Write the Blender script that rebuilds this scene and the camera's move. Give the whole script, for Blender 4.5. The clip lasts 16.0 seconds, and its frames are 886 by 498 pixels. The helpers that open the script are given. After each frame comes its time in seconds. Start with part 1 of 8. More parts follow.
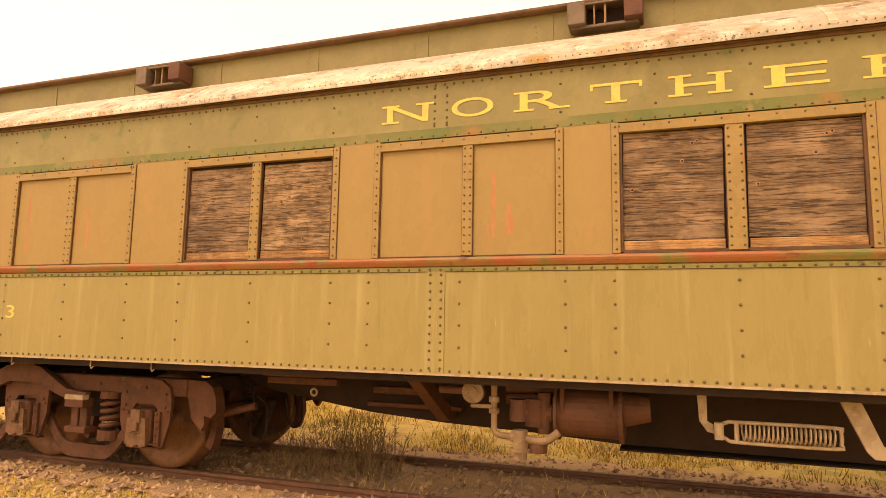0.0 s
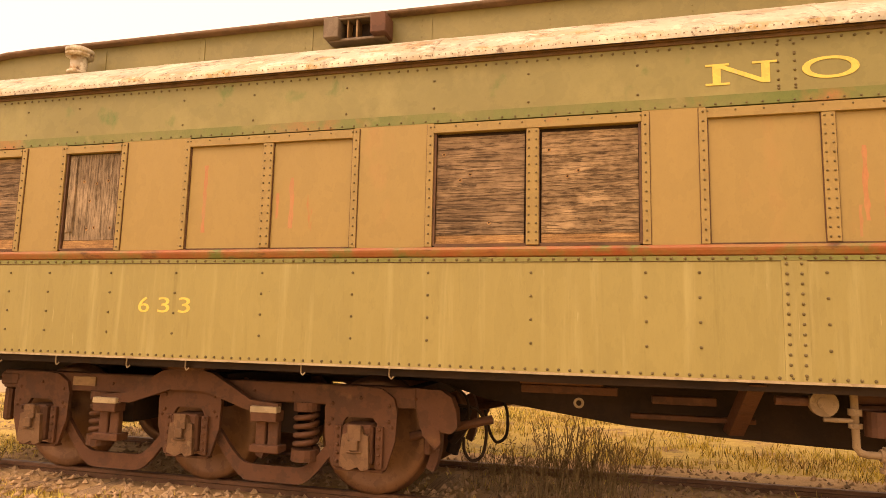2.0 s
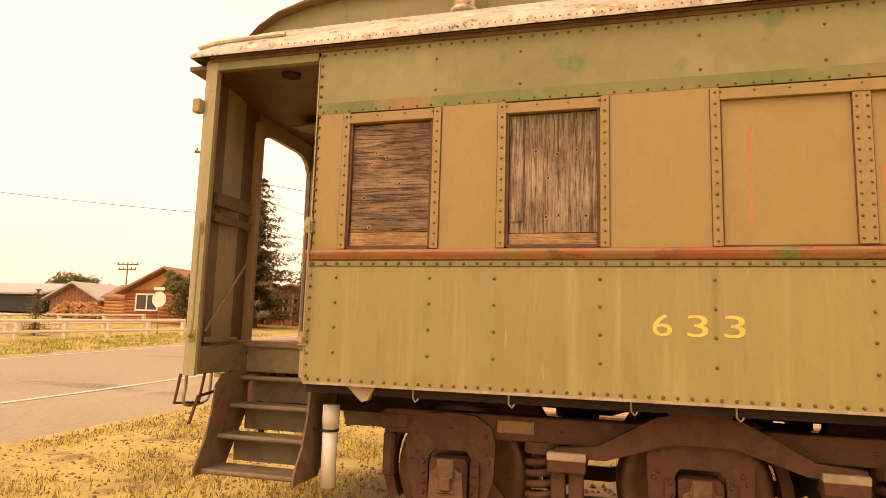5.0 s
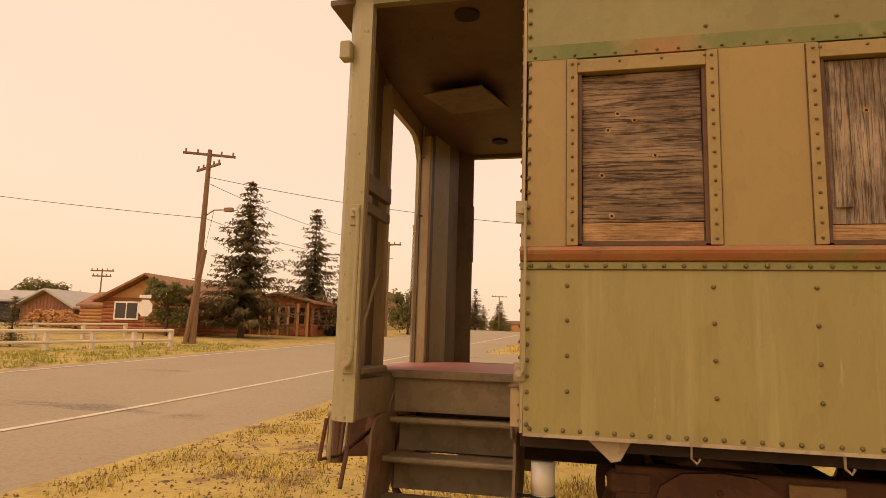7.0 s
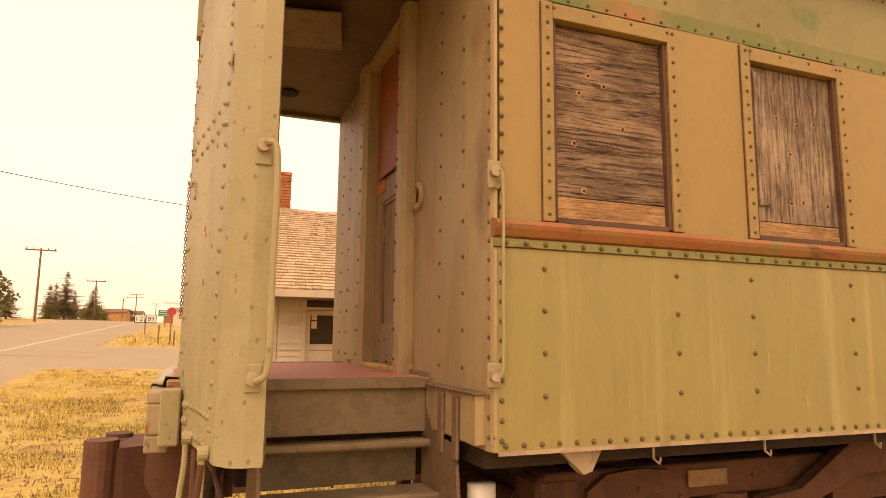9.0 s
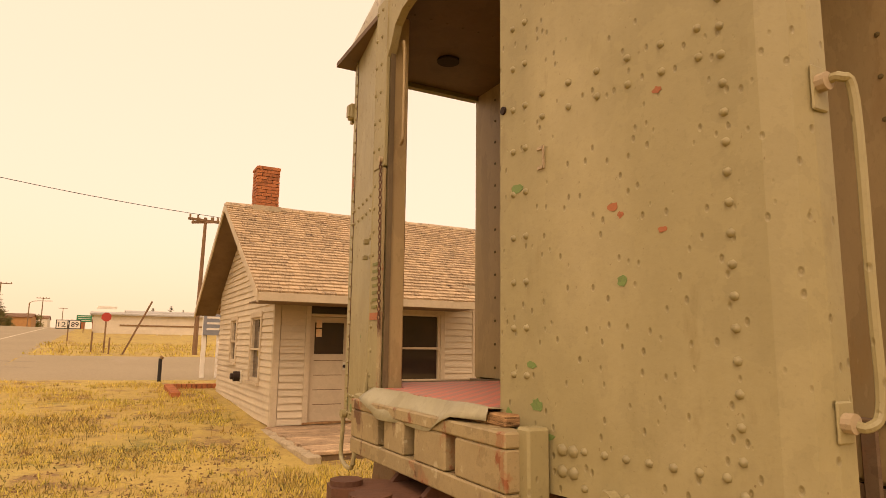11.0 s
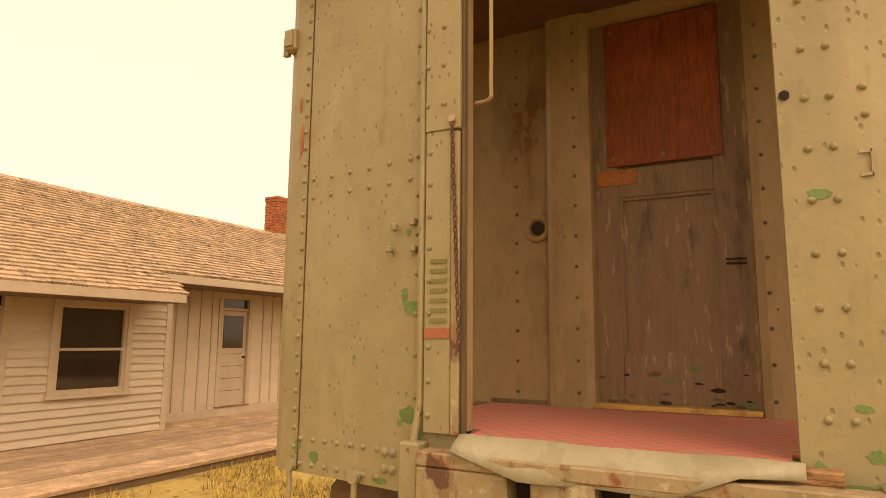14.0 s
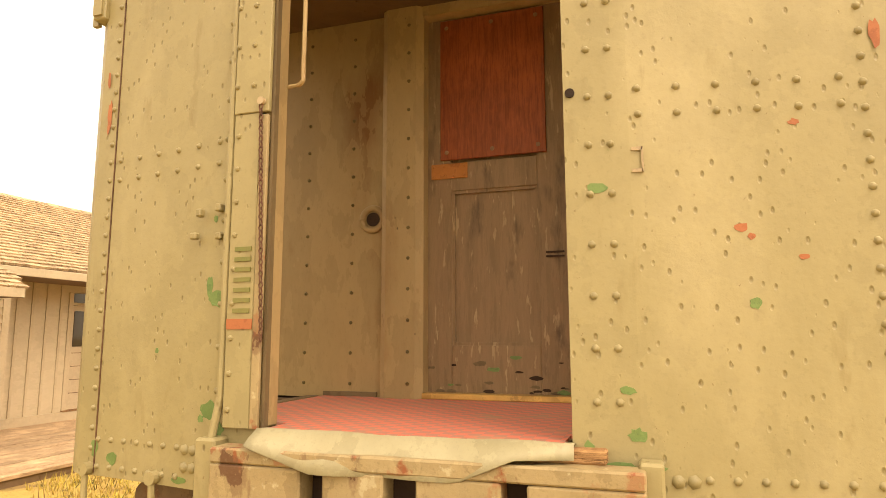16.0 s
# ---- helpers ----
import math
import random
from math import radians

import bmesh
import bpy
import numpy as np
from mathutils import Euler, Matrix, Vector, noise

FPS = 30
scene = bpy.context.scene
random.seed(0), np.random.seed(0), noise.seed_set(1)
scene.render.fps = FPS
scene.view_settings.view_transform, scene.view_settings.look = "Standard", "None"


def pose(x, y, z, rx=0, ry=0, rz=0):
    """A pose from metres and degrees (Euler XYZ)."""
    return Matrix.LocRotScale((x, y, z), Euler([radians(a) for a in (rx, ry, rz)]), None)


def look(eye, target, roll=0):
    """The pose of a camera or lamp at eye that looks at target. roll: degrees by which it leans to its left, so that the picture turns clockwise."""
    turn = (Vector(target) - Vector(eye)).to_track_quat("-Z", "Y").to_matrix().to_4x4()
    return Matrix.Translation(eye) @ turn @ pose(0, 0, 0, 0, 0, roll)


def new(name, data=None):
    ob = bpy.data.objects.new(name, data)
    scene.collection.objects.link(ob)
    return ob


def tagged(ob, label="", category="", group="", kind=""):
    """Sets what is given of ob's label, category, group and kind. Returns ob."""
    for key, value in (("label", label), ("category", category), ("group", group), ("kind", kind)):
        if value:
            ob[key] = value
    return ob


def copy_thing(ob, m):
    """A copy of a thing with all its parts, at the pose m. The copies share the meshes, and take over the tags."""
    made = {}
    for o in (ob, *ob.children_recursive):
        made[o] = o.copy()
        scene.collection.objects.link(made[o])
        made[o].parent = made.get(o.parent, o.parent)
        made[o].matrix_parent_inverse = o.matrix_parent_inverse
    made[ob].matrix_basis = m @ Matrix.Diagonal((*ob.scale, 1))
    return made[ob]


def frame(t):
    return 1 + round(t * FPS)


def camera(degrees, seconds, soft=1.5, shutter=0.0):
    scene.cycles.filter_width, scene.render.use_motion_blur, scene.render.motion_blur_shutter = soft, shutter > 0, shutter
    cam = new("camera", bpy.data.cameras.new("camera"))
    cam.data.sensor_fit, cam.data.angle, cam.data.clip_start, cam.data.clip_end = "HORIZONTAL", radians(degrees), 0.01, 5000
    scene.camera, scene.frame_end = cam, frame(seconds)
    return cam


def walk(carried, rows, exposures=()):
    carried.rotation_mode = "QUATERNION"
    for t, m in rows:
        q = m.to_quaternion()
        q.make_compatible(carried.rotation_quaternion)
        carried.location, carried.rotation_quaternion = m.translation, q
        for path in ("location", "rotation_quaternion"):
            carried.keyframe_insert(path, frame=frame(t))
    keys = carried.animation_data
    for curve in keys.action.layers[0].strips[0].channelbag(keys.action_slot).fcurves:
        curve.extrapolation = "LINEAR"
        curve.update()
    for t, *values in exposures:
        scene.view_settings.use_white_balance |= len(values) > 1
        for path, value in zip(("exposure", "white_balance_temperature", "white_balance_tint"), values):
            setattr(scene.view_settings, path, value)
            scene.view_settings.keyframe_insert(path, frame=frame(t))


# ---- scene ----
cam = camera(69.6, 16.0, soft=0.6)
PATH = [
    (0, (8.589, -4.467, 1.542), (7.931, -2.594, 1.785), 1.0),
    (0.5, (7.939, -4.461, 1.541), (7.26, -2.596, 1.785), 1.1),
    (1, (7.245, -4.417, 1.51), (6.573, -2.549, 1.753), 1.2),
    (1.5, (6.539, -4.43, 1.509), (5.932, -2.541, 1.76), 1.3),
    (2, (5.83, -4.391, 1.47), (5.334, -2.47, 1.722), 1.3),
    (2.5, (5.152, -4.434, 1.516), (4.666, -2.509, 1.755), 1.3),
    (3, (4.487, -4.427, 1.476), (4.003, -2.501, 1.713), 1.4),
    (3.5, (3.784, -4.379, 1.492), (3.292, -2.455, 1.73), 1.4),
    (4, (3.19, -4.24, 1.512), (2.681, -2.322, 1.763), 1.5),
    (4.5, (2.581, -4.044, 1.522), (2.05, -2.135, 1.79), 1.8),
    (5, (2.007, -3.789, 1.549), (1.466, -1.881, 1.805), 1.7),
    (5.2, (1.829, -3.652, 1.582), (1.268, -1.749, 1.84), 1.9),
    (7.3, (0.111, -2.87, 1.606), (-0.29, -0.932, 1.893), 1.6),
    (7.5, (-0.033, -2.767, 1.606), (-0.317, -0.806, 1.88), 1.5),
    (8, (-0.377, -2.532, 1.663), (-0.265, -0.553, 1.93), 1.2),
    (8.5, (-0.728, -2.375, 1.666), (-0.238, -0.454, 1.933), 0.8),
    (9, (-1.019, -2.139, 1.612), (-0.311, -0.288, 1.885), 0.6),
    (9.5, (-1.376, -1.881, 1.622), (-0.593, -0.062, 1.898), 0.6),
    (10, (-1.744, -1.58, 1.657), (-0.911, 0.219, 1.917), 0.6),
    (10.2, (-1.857, -1.444, 1.617), (-1.015, 0.349, 1.892), 0.6),
    (12.3, (-2.786, 0.057, 1.698), (-1.582, 1.631, 1.975), 1.0),
    (12.5, (-2.851, 0.163, 1.709), (-1.585, 1.687, 1.985), 1.0),
    (13, (-2.932, 0.491, 1.692), (-1.474, 1.832, 1.97), 0.8),
    (13.5, (-2.97, 0.753, 1.721), (-1.37, 1.919, 2.002), 0.7),
    (14, (-3.083, 0.991, 1.738), (-1.337, 1.924, 2.022), 0.5),
    (14.5, (-3.145, 1.101, 1.738), (-1.31, 1.844, 2.022), 0.2),
    (15, (-3.154, 1.084, 1.757), (-1.281, 1.729, 2.036), 0.1),
    (15.5, (-3.088, 0.951, 1.753), (-1.203, 1.559, 2.032), -0.1),
    (16, (-2.941, 0.746, 1.72), (-1.058, 1.363, 1.992), -0.1),
]
LIGHT = [(0, 0.88, 7800, 31), (3.5, 0.86, 7850, 31), (5, 0.70, 7400, 31), (7.5, -0.06, 7400, 31), (8, 0.10, 7450, 36), (8.5, 0.34, 7450, 37), (9, 0.62, 7450, 33), (9.5, 0.74, 7650, 28), (10, 0.48, 7650, 27),
         (12.5, 0.14, 7400, 29), (14.5, 0.66, 7250, 22), (15.5, 1.10, 6850, 14), (16, 1.2, 6750, 13)]
walk(cam, [(t, look(e, g, r)) for t, e, g, r in PATH], LIGHT)


# ---- world and light ----
world = bpy.data.worlds.new("hazy_sky")
scene.world = world
world.use_nodes = True
wn = world.node_tree
wn.nodes.clear()
sky = wn.nodes.new("ShaderNodeTexSky")
sky.sky_type = "NISHITA"
sky.sun_disc = False
sky.sun_elevation, sky.sun_rotation = radians(52), radians(215)
sky.dust_density, sky.air_density = 6.0, 1.0
bg_sky = wn.nodes.new("ShaderNodeBackground")
bg_sky.inputs["Strength"].default_value = 0.05
bg_haze = wn.nodes.new("ShaderNodeBackground")
bg_haze.inputs["Color"].default_value = (1.0, 0.80, 0.51, 1)
bg_haze.inputs["Strength"].default_value = 0.86
add_sky = wn.nodes.new("ShaderNodeAddShader")
out_sky = wn.nodes.new("ShaderNodeOutputWorld")
wn.links.new(sky.outputs["Color"], bg_sky.inputs["Color"])
wn.links.new(bg_sky.outputs[0], add_sky.inputs[0])
wn.links.new(bg_haze.outputs[0], add_sky.inputs[1])
wn.links.new(add_sky.outputs[0], out_sky.inputs["Surface"])

sun = new("sun", bpy.data.lights.new("sun", "SUN"))
sun.data.energy, sun.data.angle, sun.data.color = 0.5, radians(25), (1.0, 0.80, 0.55)
sun.matrix_world = look((0, 0, 20), (14 * math.sin(radians(35)), 14 * math.cos(radians(35)), 2))


# ---- materials ----
def shader(name):
    m = bpy.data.materials.new(name)
    m.use_nodes = True
    return m, m.node_tree, m.node_tree.nodes["Principled BSDF"]


def ramp(nt, fac, lo, hi, c0=(0, 0, 0, 1), c1=(1, 1, 1, 1)):
    r = nt.nodes.new("ShaderNodeValToRGB")
    r.color_ramp.elements[0].position, r.color_ramp.elements[1].position = lo, hi
    r.color_ramp.elements[0].color, r.color_ramp.elements[1].color = c0, c1
    nt.links.new(fac, r.inputs[0])
    return r.outputs[0]


def noise_tex(nt, scale, detail=6, stretch=(1, 1, 1), rough=0.55, shift=0.0):
    tc = nt.nodes.new("ShaderNodeTexCoord")
    mp = nt.nodes.new("ShaderNodeMapping")
    mp.inputs["Scale"].default_value = stretch
    mp.inputs["Location"].default_value = (shift, shift * 0.7, shift * 1.3)
    n = nt.nodes.new("ShaderNodeTexNoise")
    n.inputs["Scale"].default_value, n.inputs["Detail"].default_value, n.inputs["Roughness"].default_value = scale, detail, rough
    nt.links.new(tc.outputs["Object"], mp.inputs[0])
    nt.links.new(mp.outputs[0], n.inputs["Vector"])
    return n.outputs["Fac"]


def mix(nt, fac, a, b):
    m = nt.nodes.new("ShaderNodeMix")
    m.data_type = "RGBA"
    if isinstance(fac, float):
        m.inputs[0].default_value = fac
    else:
        nt.links.new(fac, m.inputs[0])
    for sock, v in ((m.inputs[6], a), (m.inputs[7], b)):
        if isinstance(v, tuple):
            sock.default_value = (*v, 1)
        else:
            nt.links.new(v, sock)
    return m.outputs[2]


def surface(name, c1, c2=None, rough=0.6, metal=0.0, scale=2.0, stretch=(1, 1, 1), fine=40.0, fine_amt=0.25,
            bump=0.15, bump_dist=0.01, patches=(), vary=0.0, spec=0.4, dents=()):
    """A worn surface: two tones at a large scale, grain at a fine one, patches (colour, scale, lo, hi, stretch, shift)."""
    m, nt, b = shader(name)
    c2 = c2 or tuple(v * 0.7 for v in c1)
    big = ramp(nt, noise_tex(nt, scale, 6, stretch), 0.35, 0.65)
    col = mix(nt, big, c1, c2)
    grain = noise_tex(nt, fine, 5, stretch, 0.65, 3.1)
    dark = tuple(v * 0.55 for v in c1)
    g = ramp(nt, grain, 0.45, 0.75, (0, 0, 0, 1), (fine_amt,) * 3 + (1,))
    col = mix(nt, g, col, dark)
    for colour, s, lo, hi, st, sh in patches:
        col = mix(nt, ramp(nt, noise_tex(nt, s, 8, st, 0.6, sh), lo, hi), col, colour)
    if vary:
        oi = nt.nodes.new("ShaderNodeObjectInfo")
        geo = nt.nodes.new("ShaderNodeNewGeometry")
        ad = nt.nodes.new("ShaderNodeMath")
        ad.operation = "ADD"
        nt.links.new(oi.outputs["Random"], ad.inputs[0])
        nt.links.new(geo.outputs["Random Per Island"], ad.inputs[1])
        fr = nt.nodes.new("ShaderNodeMath")
        fr.operation = "FRACT"
        nt.links.new(ad.outputs[0], fr.inputs[0])
        hs = nt.nodes.new("ShaderNodeHueSaturation")
        mr = nt.nodes.new("ShaderNodeMapRange")
        mr.inputs[3].default_value, mr.inputs[4].default_value = 1 - vary, 1 + vary
        nt.links.new(fr.outputs[0], mr.inputs[0])
        nt.links.new(mr.outputs[0], hs.inputs["Value"])
        nt.links.new(col, hs.inputs["Color"])
        col = hs.outputs[0]
    b.inputs["Roughness"].default_value, b.inputs["Metallic"].default_value = rough, metal
    b.inputs["Specular IOR Level"].default_value = spec
    mid = noise_tex(nt, fine * 0.22, 6, stretch, 0.6, 11.7)
    col2 = mix(nt, ramp(nt, mid, 0.52, 0.72, (0, 0, 0, 1), (min(1, fine_amt * 1.6),) * 3 + (1,)), col, tuple(v * 0.62 for v in c1))
    col2 = mix(nt, ramp(nt, mid, 0.48, 0.28, (0, 0, 0, 1), (min(1, fine_amt * 1.1),) * 3 + (1,)), col2, tuple(min(1, v * 1.35) for v in c1))
    fine_amt_s = min(1, fine_amt * 1.3)
    speck = ramp(nt, noise_tex(nt, fine * 3.2, 3, stretch, 0.6, 17.3), 0.56, 0.72, (0, 0, 0, 1), (fine_amt_s,) * 3 + (1,))
    col2 = mix(nt, speck, col2, dark)
    pits = []
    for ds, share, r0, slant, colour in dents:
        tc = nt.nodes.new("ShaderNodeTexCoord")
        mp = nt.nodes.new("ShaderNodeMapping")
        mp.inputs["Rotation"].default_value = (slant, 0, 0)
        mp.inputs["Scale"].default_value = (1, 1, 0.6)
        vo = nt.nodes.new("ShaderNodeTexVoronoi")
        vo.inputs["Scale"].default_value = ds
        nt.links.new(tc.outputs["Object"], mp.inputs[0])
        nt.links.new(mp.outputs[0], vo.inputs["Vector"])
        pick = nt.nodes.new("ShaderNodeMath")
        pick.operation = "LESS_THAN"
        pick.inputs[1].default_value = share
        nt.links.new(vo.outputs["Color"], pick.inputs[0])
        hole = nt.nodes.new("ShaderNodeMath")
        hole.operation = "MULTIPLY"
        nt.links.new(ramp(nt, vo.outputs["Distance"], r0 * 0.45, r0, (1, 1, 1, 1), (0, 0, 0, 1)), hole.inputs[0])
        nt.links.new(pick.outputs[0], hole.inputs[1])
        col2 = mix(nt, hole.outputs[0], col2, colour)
        pits.append(hole.outputs[0])
    nt.links.new(col2, b.inputs["Base Color"])
    for hole in pits:
        bq = nt.nodes.new("ShaderNodeBump")
        bq.invert = True
        bq.inputs["Strength"].default_value, bq.inputs["Distance"].default_value = 0.5, 0.008
        nt.links.new(hole, bq.inputs["Height"])
        if b.inputs["Normal"].is_linked:
            nt.links.new(b.inputs["Normal"].links[0].from_socket, bq.inputs["Normal"])
        nt.links.new(bq.outputs[0], b.inputs["Normal"])
    if bump:
        bp = nt.nodes.new("ShaderNodeBump")
        bp.inputs["Strength"].default_value, bp.inputs["Distance"].default_value = bump, bump_dist
        hm = nt.nodes.new("ShaderNodeMath")
        hm.operation = "MULTIPLY_ADD"
        hm.inputs[1].default_value = 2.5
        nt.links.new(mid, hm.inputs[0])
        nt.links.new(grain, hm.inputs[2])
        nt.links.new(hm.outputs[0], bp.inputs["Height"])
        if b.inputs["Normal"].is_linked:
            nt.links.new(b.inputs["Normal"].links[0].from_socket, bp.inputs["Normal"])
        nt.links.new(bp.outputs[0], b.inputs["Normal"])
    return m


RED = (0.33, 0.075, 0.03)
RUST = (0.20, 0.075, 0.025)
GREEN = (0.10, 0.19, 0.045)
V = (1, 1, 0.12)
m_lower = surface("faded_olive_paint", (0.292, 0.238, 0.079), (0.262, 0.214, 0.071), 0.5, 0, 0.8, (1, 1, 0.3), 34, 0.10, 0.10,
                  patches=[((0.42, 0.36, 0.155), 7, 0.54, 0.80, (1, 1, 0.05), 1.7), ((0.25, 0.20, 0.065), 5, 0.60, 0.90, (1, 1, 0.3), 7.7), ((0.47, 0.41, 0.2), 20, 0.68, 0.78, V, 3.3), ((0.20, 0.165, 0.05), 11, 0.60, 0.80, (1, 1, 0.07), 13.3), ((0.10, 0.10, 0.03), 14, 0.74, 0.80, (1, 1, 1), 4.0)])
m_letterboard = surface("olive_green_paint", (0.23, 0.20, 0.068), (0.19, 0.165, 0.055), 0.5, 0, 0.9, (1, 1, 1), 25, 0.12, 0.06,
                        patches=[((0.11, 0.155, 0.035), 3.0, 0.62, 0.70, (1, 1, 0.7), 2.0), ((0.29, 0.25, 0.09), 2.2, 0.55, 0.75, (1, 1, 0.6), 5.0)])
m_tan = surface("tan_primer_paint", (0.31, 0.212, 0.066), (0.288, 0.20, 0.064), 0.55, 0, 0.7, (1, 1, 0.6), 25, 0.10, 0.05,
                patches=[((0.44, 0.21, 0.080), 0.9, 0.60, 0.80, (1, 1, 0.5), 3.3), ((0.42, 0.13, 0.045), 6, 0.69, 0.76, (1, 1, 0.25), 9.4)])
m_frame = surface("window_trim_paint", (0.295, 0.203, 0.066), (0.262, 0.18, 0.059), 0.55, 0, 2, (1, 1, 1), 40, 0.2, 0.08,
                  patches=[((0.36, 0.14, 0.05), 3, 0.62, 0.72, (1, 1, 1), 2.2)])
m_redline = surface("red_belt_paint", (0.30, 0.082, 0.03), (0.26, 0.15, 0.045), 0.55, 0, 3, (1, 1, 1), 40, 0.2, 0.1,
                    patches=[((0.14, 0.16, 0.042), 2.2, 0.53, 0.62, (1, 1, 1), 6.2), ((0.10, 0.05, 0.022), 7, 0.58, 0.66, (0.5, 1, 1), 2.2)])
m_greenline = surface("green_stripe_paint", (0.115, 0.145, 0.030), (0.21, 0.18, 0.058), 0.55, 0, 1.6, (1, 1, 1), 30, 0.2, 0.08,
                      patches=[((0.32, 0.15, 0.045), 1.3, 0.54, 0.64, (1, 1, 1), 2.2), ((0.24, 0.20, 0.07), 5, 0.56, 0.66, (1, 1, 1), 5.2)])
m_greenstrip = surface("flaking_green_strip_paint", (0.155, 0.165, 0.040), (0.24, 0.205, 0.07), 0.55, 0, 1.1, (1, 1, 1), 30, 0.25, 0.15,
                       patches=[((0.075, 0.06, 0.022), 12, 0.60, 0.66, (0.5, 1, 1), 2.2), ((0.36, 0.31, 0.13), 9, 0.64, 0.70, (0.4, 1, 1), 6.2)])
m_end = surface("pitted_khaki_paint", (0.318, 0.268, 0.130), (0.288, 0.242, 0.116), 0.5, 0, 1.2, (1, 1, 1), 22, 0.14, 0.12,
                patches=[((0.39, 0.33, 0.175), 1.6, 0.52, 0.70, (1, 1, 0.4), 6.3), ((0.22, 0.16, 0.07), 60, 0.68, 0.71, (1, 1, 0.8), 2.9), ((0.245, 0.195, 0.085), 9, 0.60, 0.72, (1, 1, 0.3), 12.9), ((0.10, 0.20, 0.05), 5.5, 0.735, 0.745, (1, 1, 1), 8.1), ((0.40, 0.13, 0.04), 9, 0.785, 0.795, (1, 1, 1), 4.4)],
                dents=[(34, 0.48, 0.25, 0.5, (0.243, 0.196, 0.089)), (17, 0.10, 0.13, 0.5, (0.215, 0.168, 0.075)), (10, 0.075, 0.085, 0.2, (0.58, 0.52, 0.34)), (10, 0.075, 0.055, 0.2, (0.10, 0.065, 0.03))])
m_inner = surface("smoked_khaki_paint", (0.385, 0.282, 0.132), (0.31, 0.222, 0.102), 0.5, 0, 1.4, (1, 1, 0.4), 30, 0.2, 0.08,
                  patches=[((0.34, 0.20, 0.06), 2.0, 0.58, 0.75, (1, 1, 0.3), 2.4), ((0.20, 0.10, 0.035), 2.6, 0.56, 0.72, (1, 1, 0.4), 8.8)],
                  dents=[(26, 0.22, 0.13, 0.3, (0.12, 0.085, 0.04))])
m_lining = surface("dark_brown_lining", (0.155, 0.11, 0.052), (0.10, 0.068, 0.034), 0.55, 0, 1.6, (1, 1, 0.5), 30, 0.25, 0.1)
m_reveal = surface("dark_window_reveal", (0.11, 0.055, 0.026), (0.075, 0.038, 0.02), 0.7, 0, 5, (1, 1, 1), 40, 0.3, 0.1)
m_plate = surface("rusty_step_plate", (0.17, 0.11, 0.06), (0.13, 0.08, 0.042), 0.7, 0, 4, (1, 1, 1), 40, 0.35, 0.2,
                  patches=[((0.16, 0.065, 0.025), 5, 0.52, 0.64, (1, 1, 1), 2.2)])
# ceiling colour lowered so the upper vestibule falls into deeper shade
m_ceil = surface("shade_darkened_ceiling_paint", (0.13, 0.075, 0.032), (0.09, 0.055, 0.025), 0.6, 0, 2, (1, 1, 1), 30, 0.2, 0.06)
m_step = surface("dusty_step_paint", (0.19, 0.138, 0.070), (0.145, 0.105, 0.054), 0.65, 0, 3, (1, 1, 1), 40, 0.3, 0.15,
                 patches=[(RUST, 7, 0.66, 0.76, (1, 1, 1), 1.2)])
m_roof = surface("rusted_silver_roof", (0.48, 0.43, 0.32), (0.38, 0.34, 0.25), 0.5, 0.15, 1.6, (1, 1, 1), 18, 0.3, 0.2,
                 patches=[((0.33, 0.21, 0.08), 2.2, 0.50, 0.62, (0.5, 1, 1.6), 1.4), ((0.66, 0.61, 0.50), 4.5, 0.54, 0.62, (0.6, 1, 1), 21.0), ((0.38, 0.25, 0.09), 5.5, 0.54, 0.63, (0.5, 1, 1.4), 31.0), ((0.16, 0.09, 0.045), 9, 0.62, 0.66, (0.35, 1, 1), 41.0), ((0.58, 0.53, 0.40), 7, 0.56, 0.62, (1, 1, 1), 6.4), ((0.15, 0.085, 0.04), 14, 0.57, 0.64, (1, 1, 1), 3.4), ((0.40, 0.33, 0.22), 30, 0.56, 0.62, (1, 1, 1), 9.4)])
# heads darker than the sheets: the shade round each rivet is in the colour
m_rivet = surface("shade_dark_rivet_heads", (0.145, 0.105, 0.038), (0.105, 0.075, 0.027), 0.5, 0.1, 4, (1, 1, 1), 50, 0.2, 0.05)
# end sheet khaki taken darker, painting in the shade on the domed heads
m_rivet_end = surface("shaded_khaki_rivet_heads", (0.285, 0.24, 0.116), (0.245, 0.205, 0.098), 0.45, 0, 5, (1, 1, 1), 60, 0.25, 0.05)
m_vent = surface("grey_brown_vent_tin", (0.17, 0.125, 0.08), (0.11, 0.075, 0.045), 0.6, 0.2, 6, (1, 1, 1), 50, 0.3, 0.15)
m_rooftop = surface("brown_roof_edge", (0.16, 0.09, 0.045), (0.10, 0.06, 0.03), 0.7, 0, 5, (1, 1, 1), 40, 0.3, 0.3)
m_clere = surface("clerestory_olive_paint", (0.22, 0.185, 0.065), (0.17, 0.145, 0.05), 0.55, 0, 1.2, (1, 1, 1), 30, 0.15, 0.08)
m_iron = surface("rusty_truck_iron", (0.105, 0.042, 0.018), (0.07, 0.03, 0.014), 0.75, 0.1, 2.5, (1, 1, 1), 35, 0.35, 0.25,
                 patches=[((0.18, 0.085, 0.035), 4.0, 0.60, 0.76, (1, 1, 1), 3.1)])
m_boxlid = surface("journal_lid_iron", (0.16, 0.085, 0.04), (0.10, 0.05, 0.022), 0.7, 0.1, 8, (1, 1, 1), 50, 0.35, 0.3,
                   patches=[((0.25, 0.16, 0.08), 9, 0.60, 0.72, (1, 1, 1), 1.1)])
m_tread = surface("worn_wheel_steel", (0.20, 0.10, 0.045), (0.13, 0.06, 0.03), 0.5, 0.4, 4, (1, 1, 1), 40, 0.3, 0.15)
